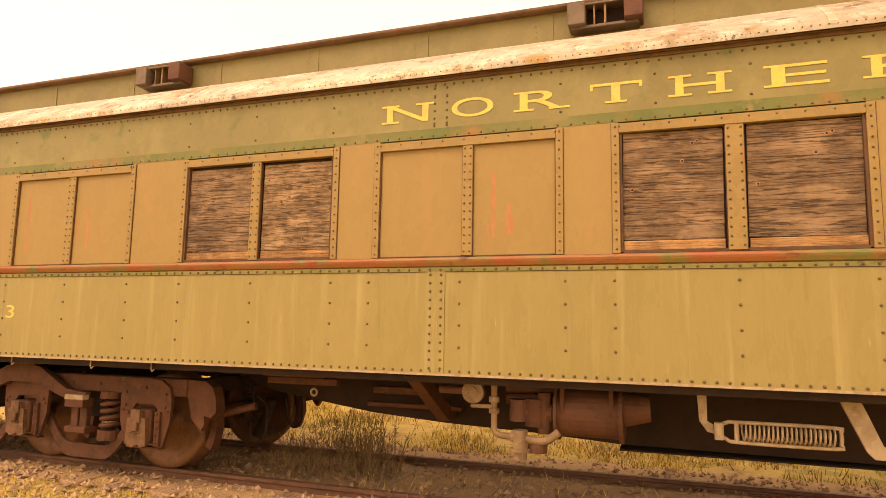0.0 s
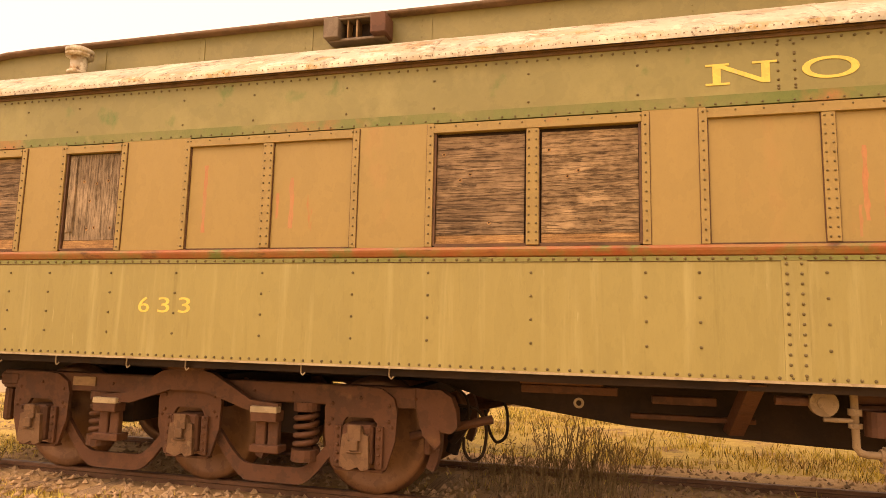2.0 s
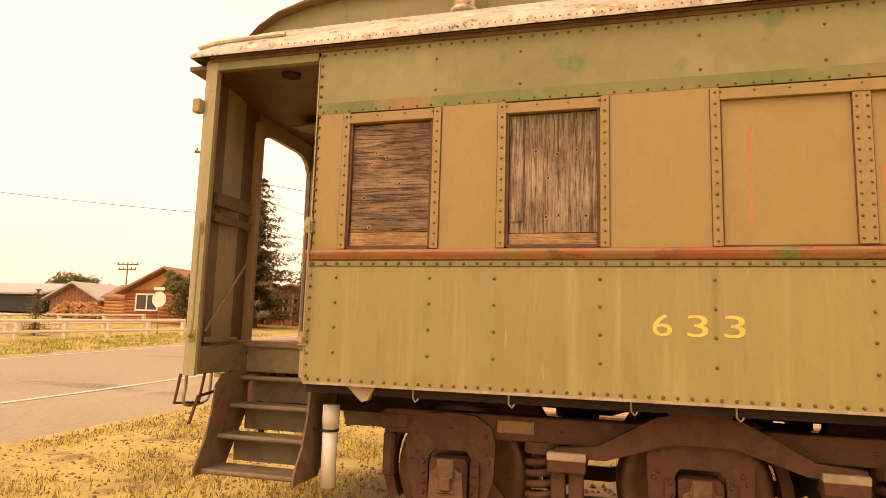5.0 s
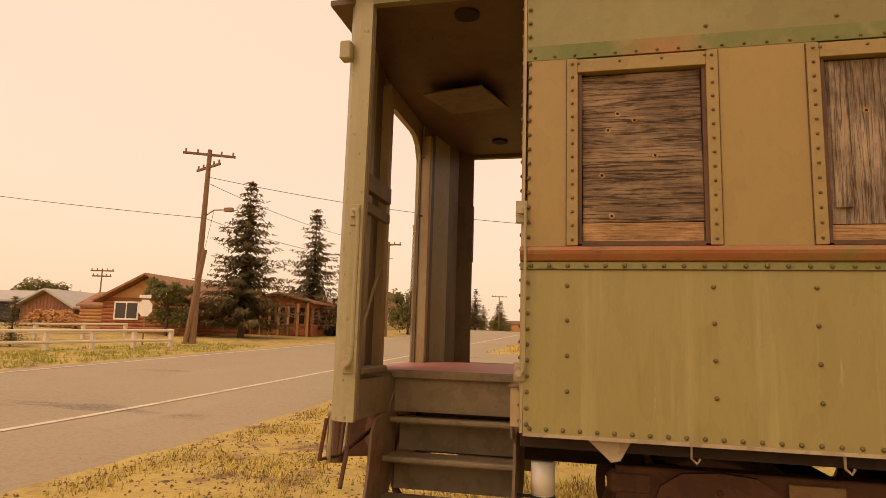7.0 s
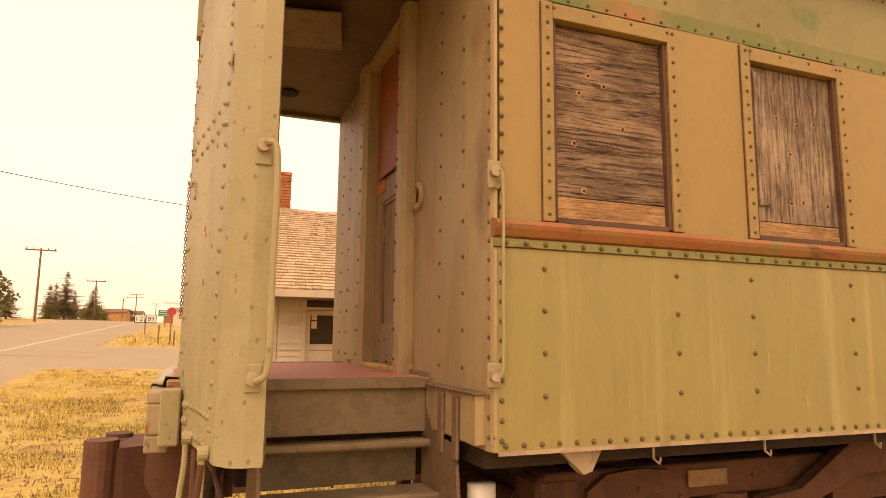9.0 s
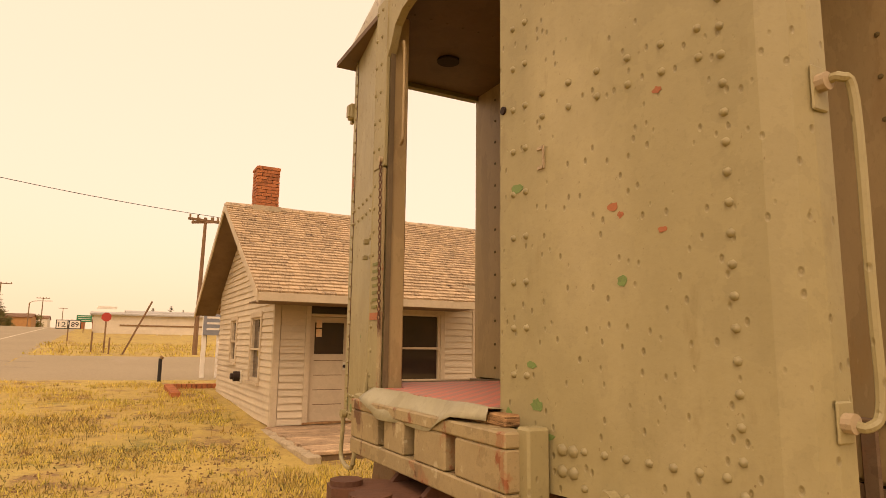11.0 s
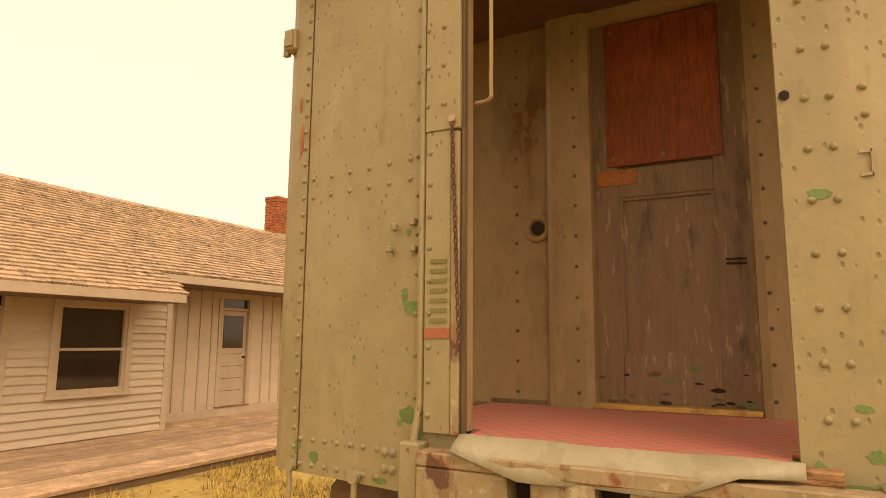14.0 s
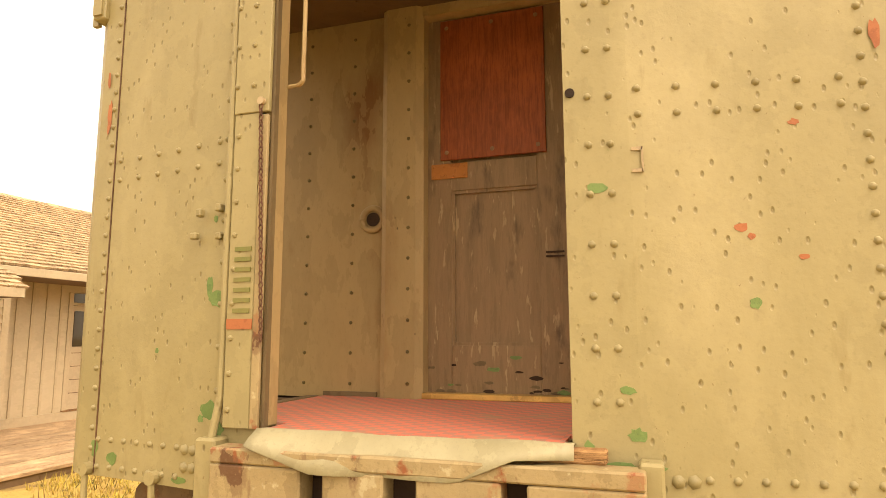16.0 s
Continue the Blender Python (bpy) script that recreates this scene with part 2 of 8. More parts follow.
# one near-black brown for the underframe, backings, holes and small dark parts
m_dark = surface("near_black_brown", (0.035, 0.018, 0.009), (0.022, 0.012, 0.007), 0.85, 0, 3, (1, 1, 1), 30, 0.3, 0.2)
m_rust = surface("rusty_red_iron", (0.125, 0.054, 0.028), (0.09, 0.038, 0.02), 0.7, 0.1, 3, (1, 1, 1), 35, 0.3, 0.2)
m_pale = surface("pale_painted_pipe", (0.40, 0.31, 0.19), (0.28, 0.20, 0.11), 0.6, 0, 6, (1, 1, 1), 40, 0.3, 0.12,
                 patches=[(RUST, 9, 0.64, 0.74, (1, 1, 1), 1.2)])
m_pipe = surface("dusty_brown_pipe", (0.27, 0.185, 0.10), (0.19, 0.12, 0.06), 0.65, 0, 6, (1, 1, 1), 40, 0.35, 0.15)
m_white = surface("white_plastic", (0.72, 0.66, 0.52), (0.66, 0.60, 0.46), 0.35, 0, 3, (1, 1, 1), 40, 0.08, 0.03)
m_gold = surface("faded_gold_leaf", (0.66, 0.50, 0.10), (0.58, 0.45, 0.10), 0.5, 0, 8, (1, 1, 1), 50, 0.25, 0.05,
                 patches=[((0.50, 0.44, 0.22), 22, 0.62, 0.70, (1, 1, 0.4), 1.2)])
m_rail = surface("brown_rail_steel", (0.15, 0.075, 0.04), (0.10, 0.05, 0.028), 0.55, 0.35, 4, (1, 1, 1), 50, 0.3, 0.1)
m_tie = surface("grey_split_sleeper", (0.34, 0.22, 0.12), (0.19, 0.115, 0.06), 0.9, 0, 3, (12, 0.6, 12), 20, 0.6, 0.5, vary=0.2)
m_stone = surface("brown_ballast", (0.42, 0.28, 0.155), (0.25, 0.16, 0.085), 0.9, 0, 8, (1, 1, 1), 60, 0.3, 0.2, vary=0.45)
m_dull = surface("dull_tag_metal", (0.26, 0.16, 0.07), (0.20, 0.11, 0.05), 0.6, 0.2, 8, (1, 1, 1), 50, 0.3, 0.1)


def wood(name, light, dark, stretch=(1, 1, 9), scale=3.0, rough=0.85, bump=0.5, rings=260.0, swirl=75.0, vary=0.0, cracks=0.0):
    """Weathered wood whose grain runs along the axis of the smallest stretch."""
    m, nt, b = shader(name)
    tc = nt.nodes.new("ShaderNodeTexCoord")
    mp = nt.nodes.new("ShaderNodeMapping")
    mp.inputs["Scale"].default_value = stretch
    nt.links.new(tc.outputs["Object"], mp.inputs[0])
    # growth rings cut flat: level lines of a slow swell across the grain
    across = "XYZ"[list(stretch).index(max(stretch))]
    swell = noise_tex(nt, scale * 0.75, 3, stretch, 0.45)
    ripple = noise_tex(nt, scale * 6.0, 4, tuple(v ** 0.5 for v in stretch), 0.6, 5.2)
    sp = nt.nodes.new("ShaderNodeSeparateXYZ")
    nt.links.new(tc.outputs["Object"], sp.inputs[0])

    def calc(op, a, k, c=None):
        n = nt.nodes.new("ShaderNodeMath")
        n.operation = op
        nt.links.new(a, n.inputs[0])
        if isinstance(k, float):
            n.inputs[1].default_value = k
        else:
            nt.links.new(k, n.inputs[1])
        if c is not None:
            nt.links.new(c, n.inputs[2])
        return n.outputs[0]

    phase = calc("MULTIPLY_ADD", sp.outputs[across], rings, calc("MULTIPLY", swell, swirl))
    phase = calc("MULTIPLY_ADD", ripple, 14.0, phase)
    ring = calc("SINE", phase, 0.0)
    fine_lines = noise_tex(nt, scale * 14, 8, tuple(v * (2.0 if v == max(stretch) else 0.5) for v in stretch), 0.76)
    lines = calc("MULTIPLY_ADD", ring, 0.045, fine_lines)
    col = mix(nt, ramp(nt, lines, 0.32 if cracks else 0.39, 0.68 if cracks else 0.61), dark, light)
    stain = ramp(nt, noise_tex(nt, 3.2, 5, (1, 1, 1), 0.6, 9.0), 0.48, 0.68, (0, 0, 0, 1), (0.6, 0.6, 0.6, 1))
    col = mix(nt, stain, col, mix(nt, ramp(nt, lines, 0.36, 0.52), tuple((a + c) / 2 for a, c in zip(light, dark)), tuple(v * 1.5 for v in light)))
    if cracks:
        # checks along the grain, pale bleached fields and knots
        field = ramp(nt, noise_tex(nt, 5.5, 6, tuple(v ** 0.5 for v in stretch), 0.62, 21.0), 0.50, 0.66, (0, 0, 0, 1), (0.55, 0.55, 0.55, 1))
        col = mix(nt, field, col, tuple(min(1, v * 1.75) for v in light))
        gap = calc("ABSOLUTE", calc("SUBTRACT", noise_tex(nt, scale * 2.0, 7, tuple(v * (2.6 if v == max(stretch) else 0.42) for v in stretch), 0.62, 33.0), 0.5), 0.0)
        split = ramp(nt, gap, 0.004, 0.020, (cracks, cracks, cracks, 1), (0, 0, 0, 1))
        col = mix(nt, split, col, tuple(v * 0.3 for v in dark))
        lines = calc("SUBTRACT", lines, calc("MULTIPLY", split, 0.9))
    if vary:
        oi = nt.nodes.new("ShaderNodeObjectInfo")
        hs = nt.nodes.new("ShaderNodeHueSaturation")
        mr = nt.nodes.new("ShaderNodeMapRange")
        mr.inputs[3].default_value, mr.inputs[4].default_value = 1 - vary, 1 + vary
        nt.links.new(oi.outputs["Random"], mr.inputs[0])
        nt.links.new(mr.outputs[0], hs.inputs["Value"])
        nt.links.new(col, hs.inputs["Color"])
        col = hs.outputs[0]
    nt.links.new(col, b.inputs["Base Color"])
    b.inputs["Roughness"].default_value = rough
    b.inputs["Specular IOR Level"].default_value = 0.25
    bp = nt.nodes.new("ShaderNodeBump")
    bp.inputs["Strength"].default_value, bp.inputs["Distance"].default_value = bump, 0.006
    nt.links.new(lines, bp.inputs["Height"])
    nt.links.new(bp.outputs[0], b.inputs["Normal"])
    return m


m_ply = wood("weathered_plywood", (0.245, 0.165, 0.095), (0.085, 0.050, 0.028), (0.45, 1, 2.2), bump=0.9, rings=150.0, swirl=60.0, cracks=0.7)
m_ply_b = wood("bleached_plywood", (0.33, 0.225, 0.125), (0.08, 0.045, 0.022), (0.6, 1, 1.8), bump=0.9, rings=140.0, swirl=95.0, cracks=0.6)
m_ply_v = wood("weathered_plywood_upright", (0.30, 0.222, 0.14), (0.095, 0.06, 0.036), (2.2, 1, 0.4), bump=0.9, rings=120.0, swirl=80.0, cracks=0.55)
m_sill = wood("bare_sill_wood", (0.42, 0.25, 0.11), (0.20, 0.10, 0.04), (0.5, 1, 7), cracks=0.8)
m_redply = wood("varnished_red_plywood", (0.29, 0.078, 0.021), (0.19, 0.048, 0.013), (1.2, 2.2, 0.45), 2.5, 0.5, 0.2, 120.0, 50.0)
m_door = surface("peeling_brown_door_paint", (0.25, 0.165, 0.085), (0.21, 0.14, 0.072), 0.6, 0, 3, (6, 6, 0.7), 35, 0.2, 0.2,
                 patches=[((0.38, 0.28, 0.15), 30, 0.60, 0.64, (1, 1, 0.2), 5.1), ((0.12, 0.08, 0.045), 9, 0.56, 0.66, (1, 1, 0.3), 2.1)])


m_brass = surface("worn_brass", (0.62, 0.40, 0.12), (0.40, 0.25, 0.08), 0.45, 0.5, 7, (1, 1, 1), 40, 0.3, 0.1)
m_beam = surface("chipped_beam_paint", (0.33, 0.255, 0.13), (0.27, 0.20, 0.095), 0.6, 0, 4, (1, 1, 1), 30, 0.3, 0.25,
                 patches=[((0.26, 0.09, 0.035), 6, 0.58, 0.62, (1, 1, 0.8), 3.0), ((0.13, 0.065, 0.03), 11, 0.58, 0.63, (1, 1, 0.5), 8.0), ((0.46, 0.40, 0.25), 15, 0.62, 0.66, (1, 1, 1), 5.0)])


m_oldgreen = surface("old_green_paint", (0.15, 0.22, 0.065), (0.11, 0.18, 0.05), 0.5, 0, 10, (1, 1, 1), 60, 0.3, 0.1)


m_primer = surface("red_primer", (0.36, 0.13, 0.05), (0.30, 0.10, 0.04), 0.6, 0, 10, (1, 1, 1), 60, 0.3, 0.1)


def checker_mat():
    m, nt, b = shader("faded_red_checked_vinyl")
    tc = nt.nodes.new("ShaderNodeTexCoord")
    ck = nt.nodes.new("ShaderNodeTexChecker")
    ck.inputs["Scale"].default_value = 25
    nt.links.new(tc.outputs["Object"], ck.inputs["Vector"])
    col = mix(nt, ck.outputs["Fac"], (0.56, 0.155, 0.10), (0.37, 0.175, 0.13))
    col = mix(nt, ramp(nt, noise_tex(nt, 5, 6), 0.58, 0.8), col, (0.32, 0.24, 0.14))
    nt.links.new(col, b.inputs["Base Color"])
    b.inputs["Roughness"].default_value = 0.6
    return m


m_mat = checker_mat()


# ---- building helpers ----
ORIGIN = {}


def thing(name, org, label, category, group="", kind=""):
    ob = new(name)
    ob.empty_display_size = 0.2
    ob.location = org
    ORIGIN[ob] = Vector(org)
    return tagged(ob, label, category, group, kind)


def part(name, bm, material, parent=None, label="", smooth=False):
    """Links a bmesh, in world metres, as one mesh under a thing or a part."""
    small = name.split("_")[-1] in ("rivets", "bolts", "screws", "washers", "bars", "ribs")
    me = bpy.data.meshes.new(name)
    if parent is not None:
        org = ORIGIN[parent]
        bmesh.ops.translate(bm, verts=bm.verts, vec=-org)
    bm.normal_update()
    bm.to_mesh(me)
    bm.free()
    me.materials.append(material)
    if smooth:
        for p in me.polygons:
            p.use_smooth = True
    ob = new(name, me)
    if parent is not None:
        ob.parent = parent
        ORIGIN[ob] = ORIGIN[parent]
    return tagged(ob, label, kind="stuff" if small else "")


def solo(name, bm, material, org, label, category, group="", kind="", smooth=False):
    """A thing that is one mesh, with its origin at org."""
    bmesh.ops.translate(bm, verts=bm.verts, vec=-Vector(org))
    ob = part(name, bm, material, None, "", smooth)
    ob.location = org
    ORIGIN[ob] = Vector(org)
    return tagged(ob, label, category, group, kind)


def setting(name, bm, material, label, category="", smooth=False):
    ob = part(name, bm, material, None, label, smooth)
    ORIGIN[ob] = Vector((0, 0, 0))
    return tagged(ob, "", category or name, "", "structure")


def box(bm, x0, x1, y0, y1, z0, z1, bevel=0.0, turn=None):
    r = bmesh.ops.create_cube(bm, size=1)
    vs = r["verts"]
    bmesh.ops.scale(bm, vec=(abs(x1 - x0), abs(y1 - y0), abs(z1 - z0)), verts=vs)
    if bevel:
        es = list({e for v in vs for e in v.link_edges})
        r2 = bmesh.ops.bevel(bm, geom=es, offset=bevel, segments=1, affect="EDGES")
        vs = list({v for f in r2["faces"] for v in f.verts} | {v for v in vs if v.is_valid})
    if turn is not None:
        bmesh.ops.transform(bm, matrix=turn, verts=vs)
    bmesh.ops.translate(bm, vec=((x0 + x1) / 2, (y0 + y1) / 2, (z0 + z1) / 2), verts=vs)
    return vs


def boxes(*rows, bevel=0.0):
    bm = bmesh.new()
    for r in rows:
        box(bm, *r, bevel=bevel)
    return bm


def cyl(bm, p0, p1, r, seg=12, r2=None, caps=True):
    p0, p1 = Vector(p0), Vector(p1)
    d = p1 - p0
    m = Matrix.Translation((p0 + p1) / 2) @ d.to_track_quat("Z", "Y").to_matrix().to_4x4()
    return bmesh.ops.create_cone(bm, cap_ends=caps, segments=seg, radius1=r, radius2=r if r2 is None else r2, depth=d.length, matrix=m)["verts"]


def each(name, rows, material, parent, label="", bevel=0.0):
    """One part for each box of rows."""
    for r in rows:
        part(name, boxes(r, bevel=bevel), material, parent, label)


def each_rod(name, rows, material, parent, label="", seg=12):
    for r in rows:
        part(name, rods(r, seg=seg), material, parent, label)


def rods(*rows, seg=10):
    bm = bmesh.new()
    for p0, p1, r in rows:
        cyl(bm, p0, p1, r, seg)
    return bm


def tube(bm, pts, r, seg=8):
    """A bent rod through pts."""
    pts = [Vector(p) for p in pts]
    rings = []
    side = None
    for i, p in enumerate(pts):
        d = (pts[min(i + 1, len(pts) - 1)] - pts[max(i - 1, 0)]).normalized()
        ref = Vector((0, 0, 1)) if abs(d.z) < 0.9 else Vector((1, 0, 0))
        a = d.cross(ref).normalized() if side is None else (side - d * side.dot(d)).normalized()
        side = a
        b = d.cross(a)
        rings.append([bm.verts.new(p + r * (math.cos(k * 2 * math.pi / seg) * a + math.sin(k * 2 * math.pi / seg) * b)) for k in range(seg)])
    for q, s in zip(rings, rings[1:]):
        for k in range(seg):
            bm.faces.new((q[k], q[(k + 1) % seg], s[(k + 1) % seg], s[k]))
    bm.faces.new(rings[0])
    bm.faces.new(rings[-1][::-1])
    return bm


def smooth_path(pts, n=6):
    """Catmull-Rom points through pts."""
    p = [Vector(q) for q in pts]
    p = [2 * p[0] - p[1]] + p + [2 * p[-1] - p[-2]]
    out = []
    for i in range(1, len(p) - 2):
        for k in range(n):
            t = k / n
            a, b, c, d = p[i - 1:i + 3]
            out.append(0.5 * ((2 * b) + (c - a) * t + (2 * a - 5 * b + 4 * c - d) * t * t + (3 * b - a - 3 * c + d) * t ** 3))
    return out + [p[-2]]


def prism(bm, poly, axis, lo, hi):
    """Extrudes a 2D outline along an axis: 'x' takes (y, z), 'y' takes (x, z), 'z' takes (x, y)."""
    def at(u, v, w):
        return {"x": (w, u, v), "y": (u, w, v), "z": (u, v, w)}[axis]
    a = [bm.verts.new(at(u, v, lo)) for u, v in poly]
    b = [bm.verts.new(at(u, v, hi)) for u, v in poly]
    fs = [bm.faces.new(a), bm.faces.new(b[::-1])]
    n = len(poly)
    for i in range(n):
        fs.append(bm.faces.new((a[i], b[i], b[(i + 1) % n], a[(i + 1) % n])))
    bmesh.ops.recalc_face_normals(bm, faces=fs)
    bmesh.ops.triangulate(bm, faces=[f for f in fs[:2] if len(f.verts) > 4])
    return bm


def thick(line, t):
    """A plan outline of thickness t to the left of a polyline."""
    pts = [Vector(p) for p in line]
    off = []
    for i, p in enumerate(pts):
        d = (pts[min(i + 1, len(pts) - 1)] - pts[max(i - 1, 0)]).normalized()
        off.append(p + Vector((-d.y, d.x)) * t)
    return [tuple(p) for p in pts] + [tuple(p) for p in off[::-1]]


def domes(rows, r=0.0105, h=0.009):
    """Rivet heads: rows of (point, outward direction); one mesh."""
    vs, fs = [], []
    for p, nrm in rows:
        nrm = Vector(nrm).normalized()
        a = nrm.orthogonal().normalized()
        b = nrm.cross(a)
        k = len(vs)
        p = Vector(p)
        for rr, hh in ((1, 0), (0.7, 0.7)):
            for i in range(6):
                c, s = math.cos(i * math.pi / 3), math.sin(i * math.pi / 3)
                vs.append(p + (a * c + b * s) * r * rr + nrm * h * hh)
        vs.append(p + nrm * h)
        for i in range(6):
            j = (i + 1) % 6
            fs.append((k + i, k + j, k + 6 + j, k + 6 + i))
            fs.append((k + 6 + i, k + 6 + j, k + 12))
    me = bpy.data.meshes.new("rivets")
    me.from_pydata([tuple(v) for v in vs], [], fs)
    bm = bmesh.new()
    bm.from_mesh(me)
    bpy.data.meshes.remove(me)
    return bm


def spaced(a, b, step):
    n = max(1, round(abs(b - a) / step))
    return [a + (b - a) * i / n for i in range(n + 1)]


def soft(v, w=2.0):
    return w * math.log1p(math.exp(max(-40.0, min(40.0, v / w))))


def gz(x, y):
    """The ground's height: level at the track, rising gently towards the town."""
    return 0.037 * soft(y - 4) + 0.018 * soft(-x - 1) - 0.02 * soft(-x - 400) - 0.037 * soft(y - 400)


# ---- ground, road, track ----
m_ground = surface("dry_grass_soil", (0.40, 0.285, 0.078), (0.48, 0.36, 0.095), 0.95, 0, 0.5, (1, 1, 1), 14, 0.45, 0.6, 0.03,
                   patches=[((0.24, 0.145, 0.062), 1.1, 0.50, 0.62, (1, 1, 1), 2.0), ((0.16, 0.17, 0.04), 0.35, 0.58, 0.72, (1, 1, 1), 5.0), ((0.48, 0.36, 0.12), 7, 0.60, 0.72, (1, 1, 1), 8.0), ((0.12, 0.07, 0.03), 6, 0.60, 0.68, (1, 1, 1), 18.0), ((0.13, 0.08, 0.035), 19, 0.61, 0.68, (1, 1, 1), 28.0)])
m_road = surface("sun_bleached_asphalt", (0.33, 0.262, 0.16), (0.29, 0.232, 0.142), 0.9, 0, 0.25, (1, 1, 1), 60, 0.25, 0.2, 0.01,
                 patches=[((0.17, 0.13, 0.09), 0.5, 0.64, 0.70, (0.3, 1, 1), 3.0), ((0.34, 0.27, 0.18), 0.6, 0.58, 0.7, (1, 0.2, 1), 7.0)])
m_line = surface("worn_road_line", (0.62, 0.53, 0.38), (0.45, 0.37, 0.25), 0.8, 0, 2, (1, 1, 1), 40, 0.3, 0.05)


def grid(xs, ys, lift=0.0):
    bm = bmesh.new()
    rows = [[bm.verts.new((x, y, gz(x, y) + lift)) for x in xs] for y in ys]
    for a, b in zip(rows, rows[1:]):
        for i in range(len(xs) - 1):
            bm.faces.new((a[i], a[i + 1], b[i + 1], b[i]))
    return bm


XS = [-2500, -1200, -600, -300, -150, -90, -60] + [x for x in range(-45, 46, 1)] + [60, 90, 150, 300, 600, 1200, 2500]
YS = [-2500, -1200, -500, -200, -80, -40] + [y for y in range(-25, 81, 1)] + [100, 140, 200, 300, 500, 1000, 2500]
ground = setting("ground", grid(XS, YS), m_ground, "dry yellow grass and bare soil, rising gently", "ground", True)

road_x = [-14.6, -13, -11, -9.4, -7.6, -6, -5.15, -4.9]
bm = grid(road_x, list(range(-40, -8, 1)) + [v * 0.25 for v in range(-32, 160)] + list(range(40, 80, 1)) + list(range(80, 400, 8)), 0.014)
for v in bm.verts:
    if v.co.x > -5.0:
        v.co.x += 0.35 * noise.noise((0, v.co.y * 0.35, 3)) + 0.16 * noise.noise((0, v.co.y * 1.9, 7)) + 0.05
        v.co.z = gz(v.co.x, v.co.y) - 0.012
road = setting("road", bm, m_road, "sun-bleached grey asphalt road with worn markings", "road", True)
bm = grid([-4.95, -4, -3, -2, -1, 0, 1, 2, 3, 5, 8, 12, 15, 25, 40], [18.6, 19, 20, 21, 22, 23, 24, 25, 26, 27, 28, 29, 29.4], 0.018)
for v in bm.verts:
    if v.co.y < 18.7:
        v.co.z -= 0.03
        v.co.y += 0.2 * noise.noise((v.co.x * 0.9, 0, 5))
setting("road_side", bm, m_road, "sun-bleached asphalt side street behind the depot", "road", True)
bm = grid([-7.68, -7.54], list(range(-40, 80, 1)), 0.022)
setting("road_marking", bm, m_line, "worn pale centre line on the asphalt", "road marking")
bm = grid([-14.1, -13.98], list(range(-40, 80, 1)), 0.022)
setting("road_marking_2", bm, m_line, "worn pale edge line on the asphalt", "road marking")

# raised bed of brown ballast and earth under the rails
bm = bmesh.new()
bx = [v * 0.5 for v in range(-1, 81)]
by = [0.28, 0.42, 0.6, 0.9, 1.3, 1.7, 2.1, 2.5, 2.9, 3.2]
rows = [[bm.verts.new((x, y, gz(x, y) + (0.004 if y in (by[0], by[-1]) or x < 0 else 0.03 + 0.025 * noise.noise((x * 1.3, y * 1.7, 0))))) for x in bx] for y in by]
for a, b in zip(rows, rows[1:]):
    for i in range(len(bx) - 1):
        bm.faces.new((a[i], a[i + 1], b[i + 1], b[i]))
m_bed = surface("brown_earth_bed", (0.36, 0.225, 0.105), (0.44, 0.29, 0.13), 0.95, 0, 2, (1, 1, 1), 40, 0.4, 0.5, 0.02)
setting("track_bed", bm, m_bed, "brown earth and ballast between the rails", "track bed", True)

RAIL_Z, NEAR, FAR = 0.135, 0.745, 2.235


def rail(y):
    bm = bmesh.new()
    prof = [(-0.06, 0), (0.06, 0), (0.06, 0.014), (0.014, 0.03), (0.012, 0.10), (0.036, 0.112), (0.036, 0.138), (0.028, 0.145),
            (-0.028, 0.145), (-0.036, 0.138), (-0.036, 0.112), (-0.012, 0.10), (-0.014, 0.03), (-0.06, 0.014)]
    prism(bm, [(y + u, RAIL_Z - 0.145 + v) for u, v in prof], "x", -0.12, 40.0)
    return solo("rail", bm, m_rail, (0, y, 0), "brown rusted steel rail lying on sleepers", "rail", "rails of the track")


rail(NEAR)
rail(FAR)
rng = random.Random(4)
for i in range(40):
    x = 0.4 + i * 0.56 + rng.uniform(-0.05, 0.05)
    if x > 13:
        break
    bm = bmesh.new()
    turn = Matrix.Rotation(rng.uniform(-0.04, 0.04), 4, "Z")
    box(bm, x - 0.11, x + 0.11, 0.2, 2.8, -0.12, 0.052 + rng.uniform(-0.012, 0.006), 0.015, turn)
    solo("sleeper", bm, m_tie, (x, 1.49, 0), "split weathered timber sleeper under the rails", "sleeper", "sleepers under the rails")


def scatter_stones(name, n, x0, x1, y0, y1, smin, smax, seed, material, label, lift=0.0):
    r = np.random.RandomState(seed)
    base = np.array([(1, 0, -.2), (-.9, .1, -.3), (0, 1, -.2), (.1, -1, -.3), (.2, .1, .8), (-.1, -.1, -.8)])
    tri = [(0, 2, 4), (2, 1, 4), (1, 3, 4), (3, 0, 4), (2, 0, 5), (1, 2, 5), (3, 1, 5), (0, 3, 5)]
    vs, fs = [], []
    for k in range(n):
        x, y = r.uniform(x0, x1), r.uniform(y0, y1)
        s = r.uniform(smin, smax)
        a = r.uniform(0, 6.3)
        c, d = math.cos(a), math.sin(a)
        z = gz(x, y) + lift + s * 0.2
        q = base * (1 + r.uniform(-.35, .35, base.shape)) * s
        o = len(vs)
        vs += [(x + u * c - v * d, y + u * d + v * c, z + w * 0.75) for u, v, w in q]
        fs += [tuple(o + i for i in t) for t in tri]
    me = bpy.data.meshes.new(name)
    me.from_pydata(vs, [], fs)
    me.materials.append(material)
    return tagged(new(name, me), label, "ballast", "", "stuff")


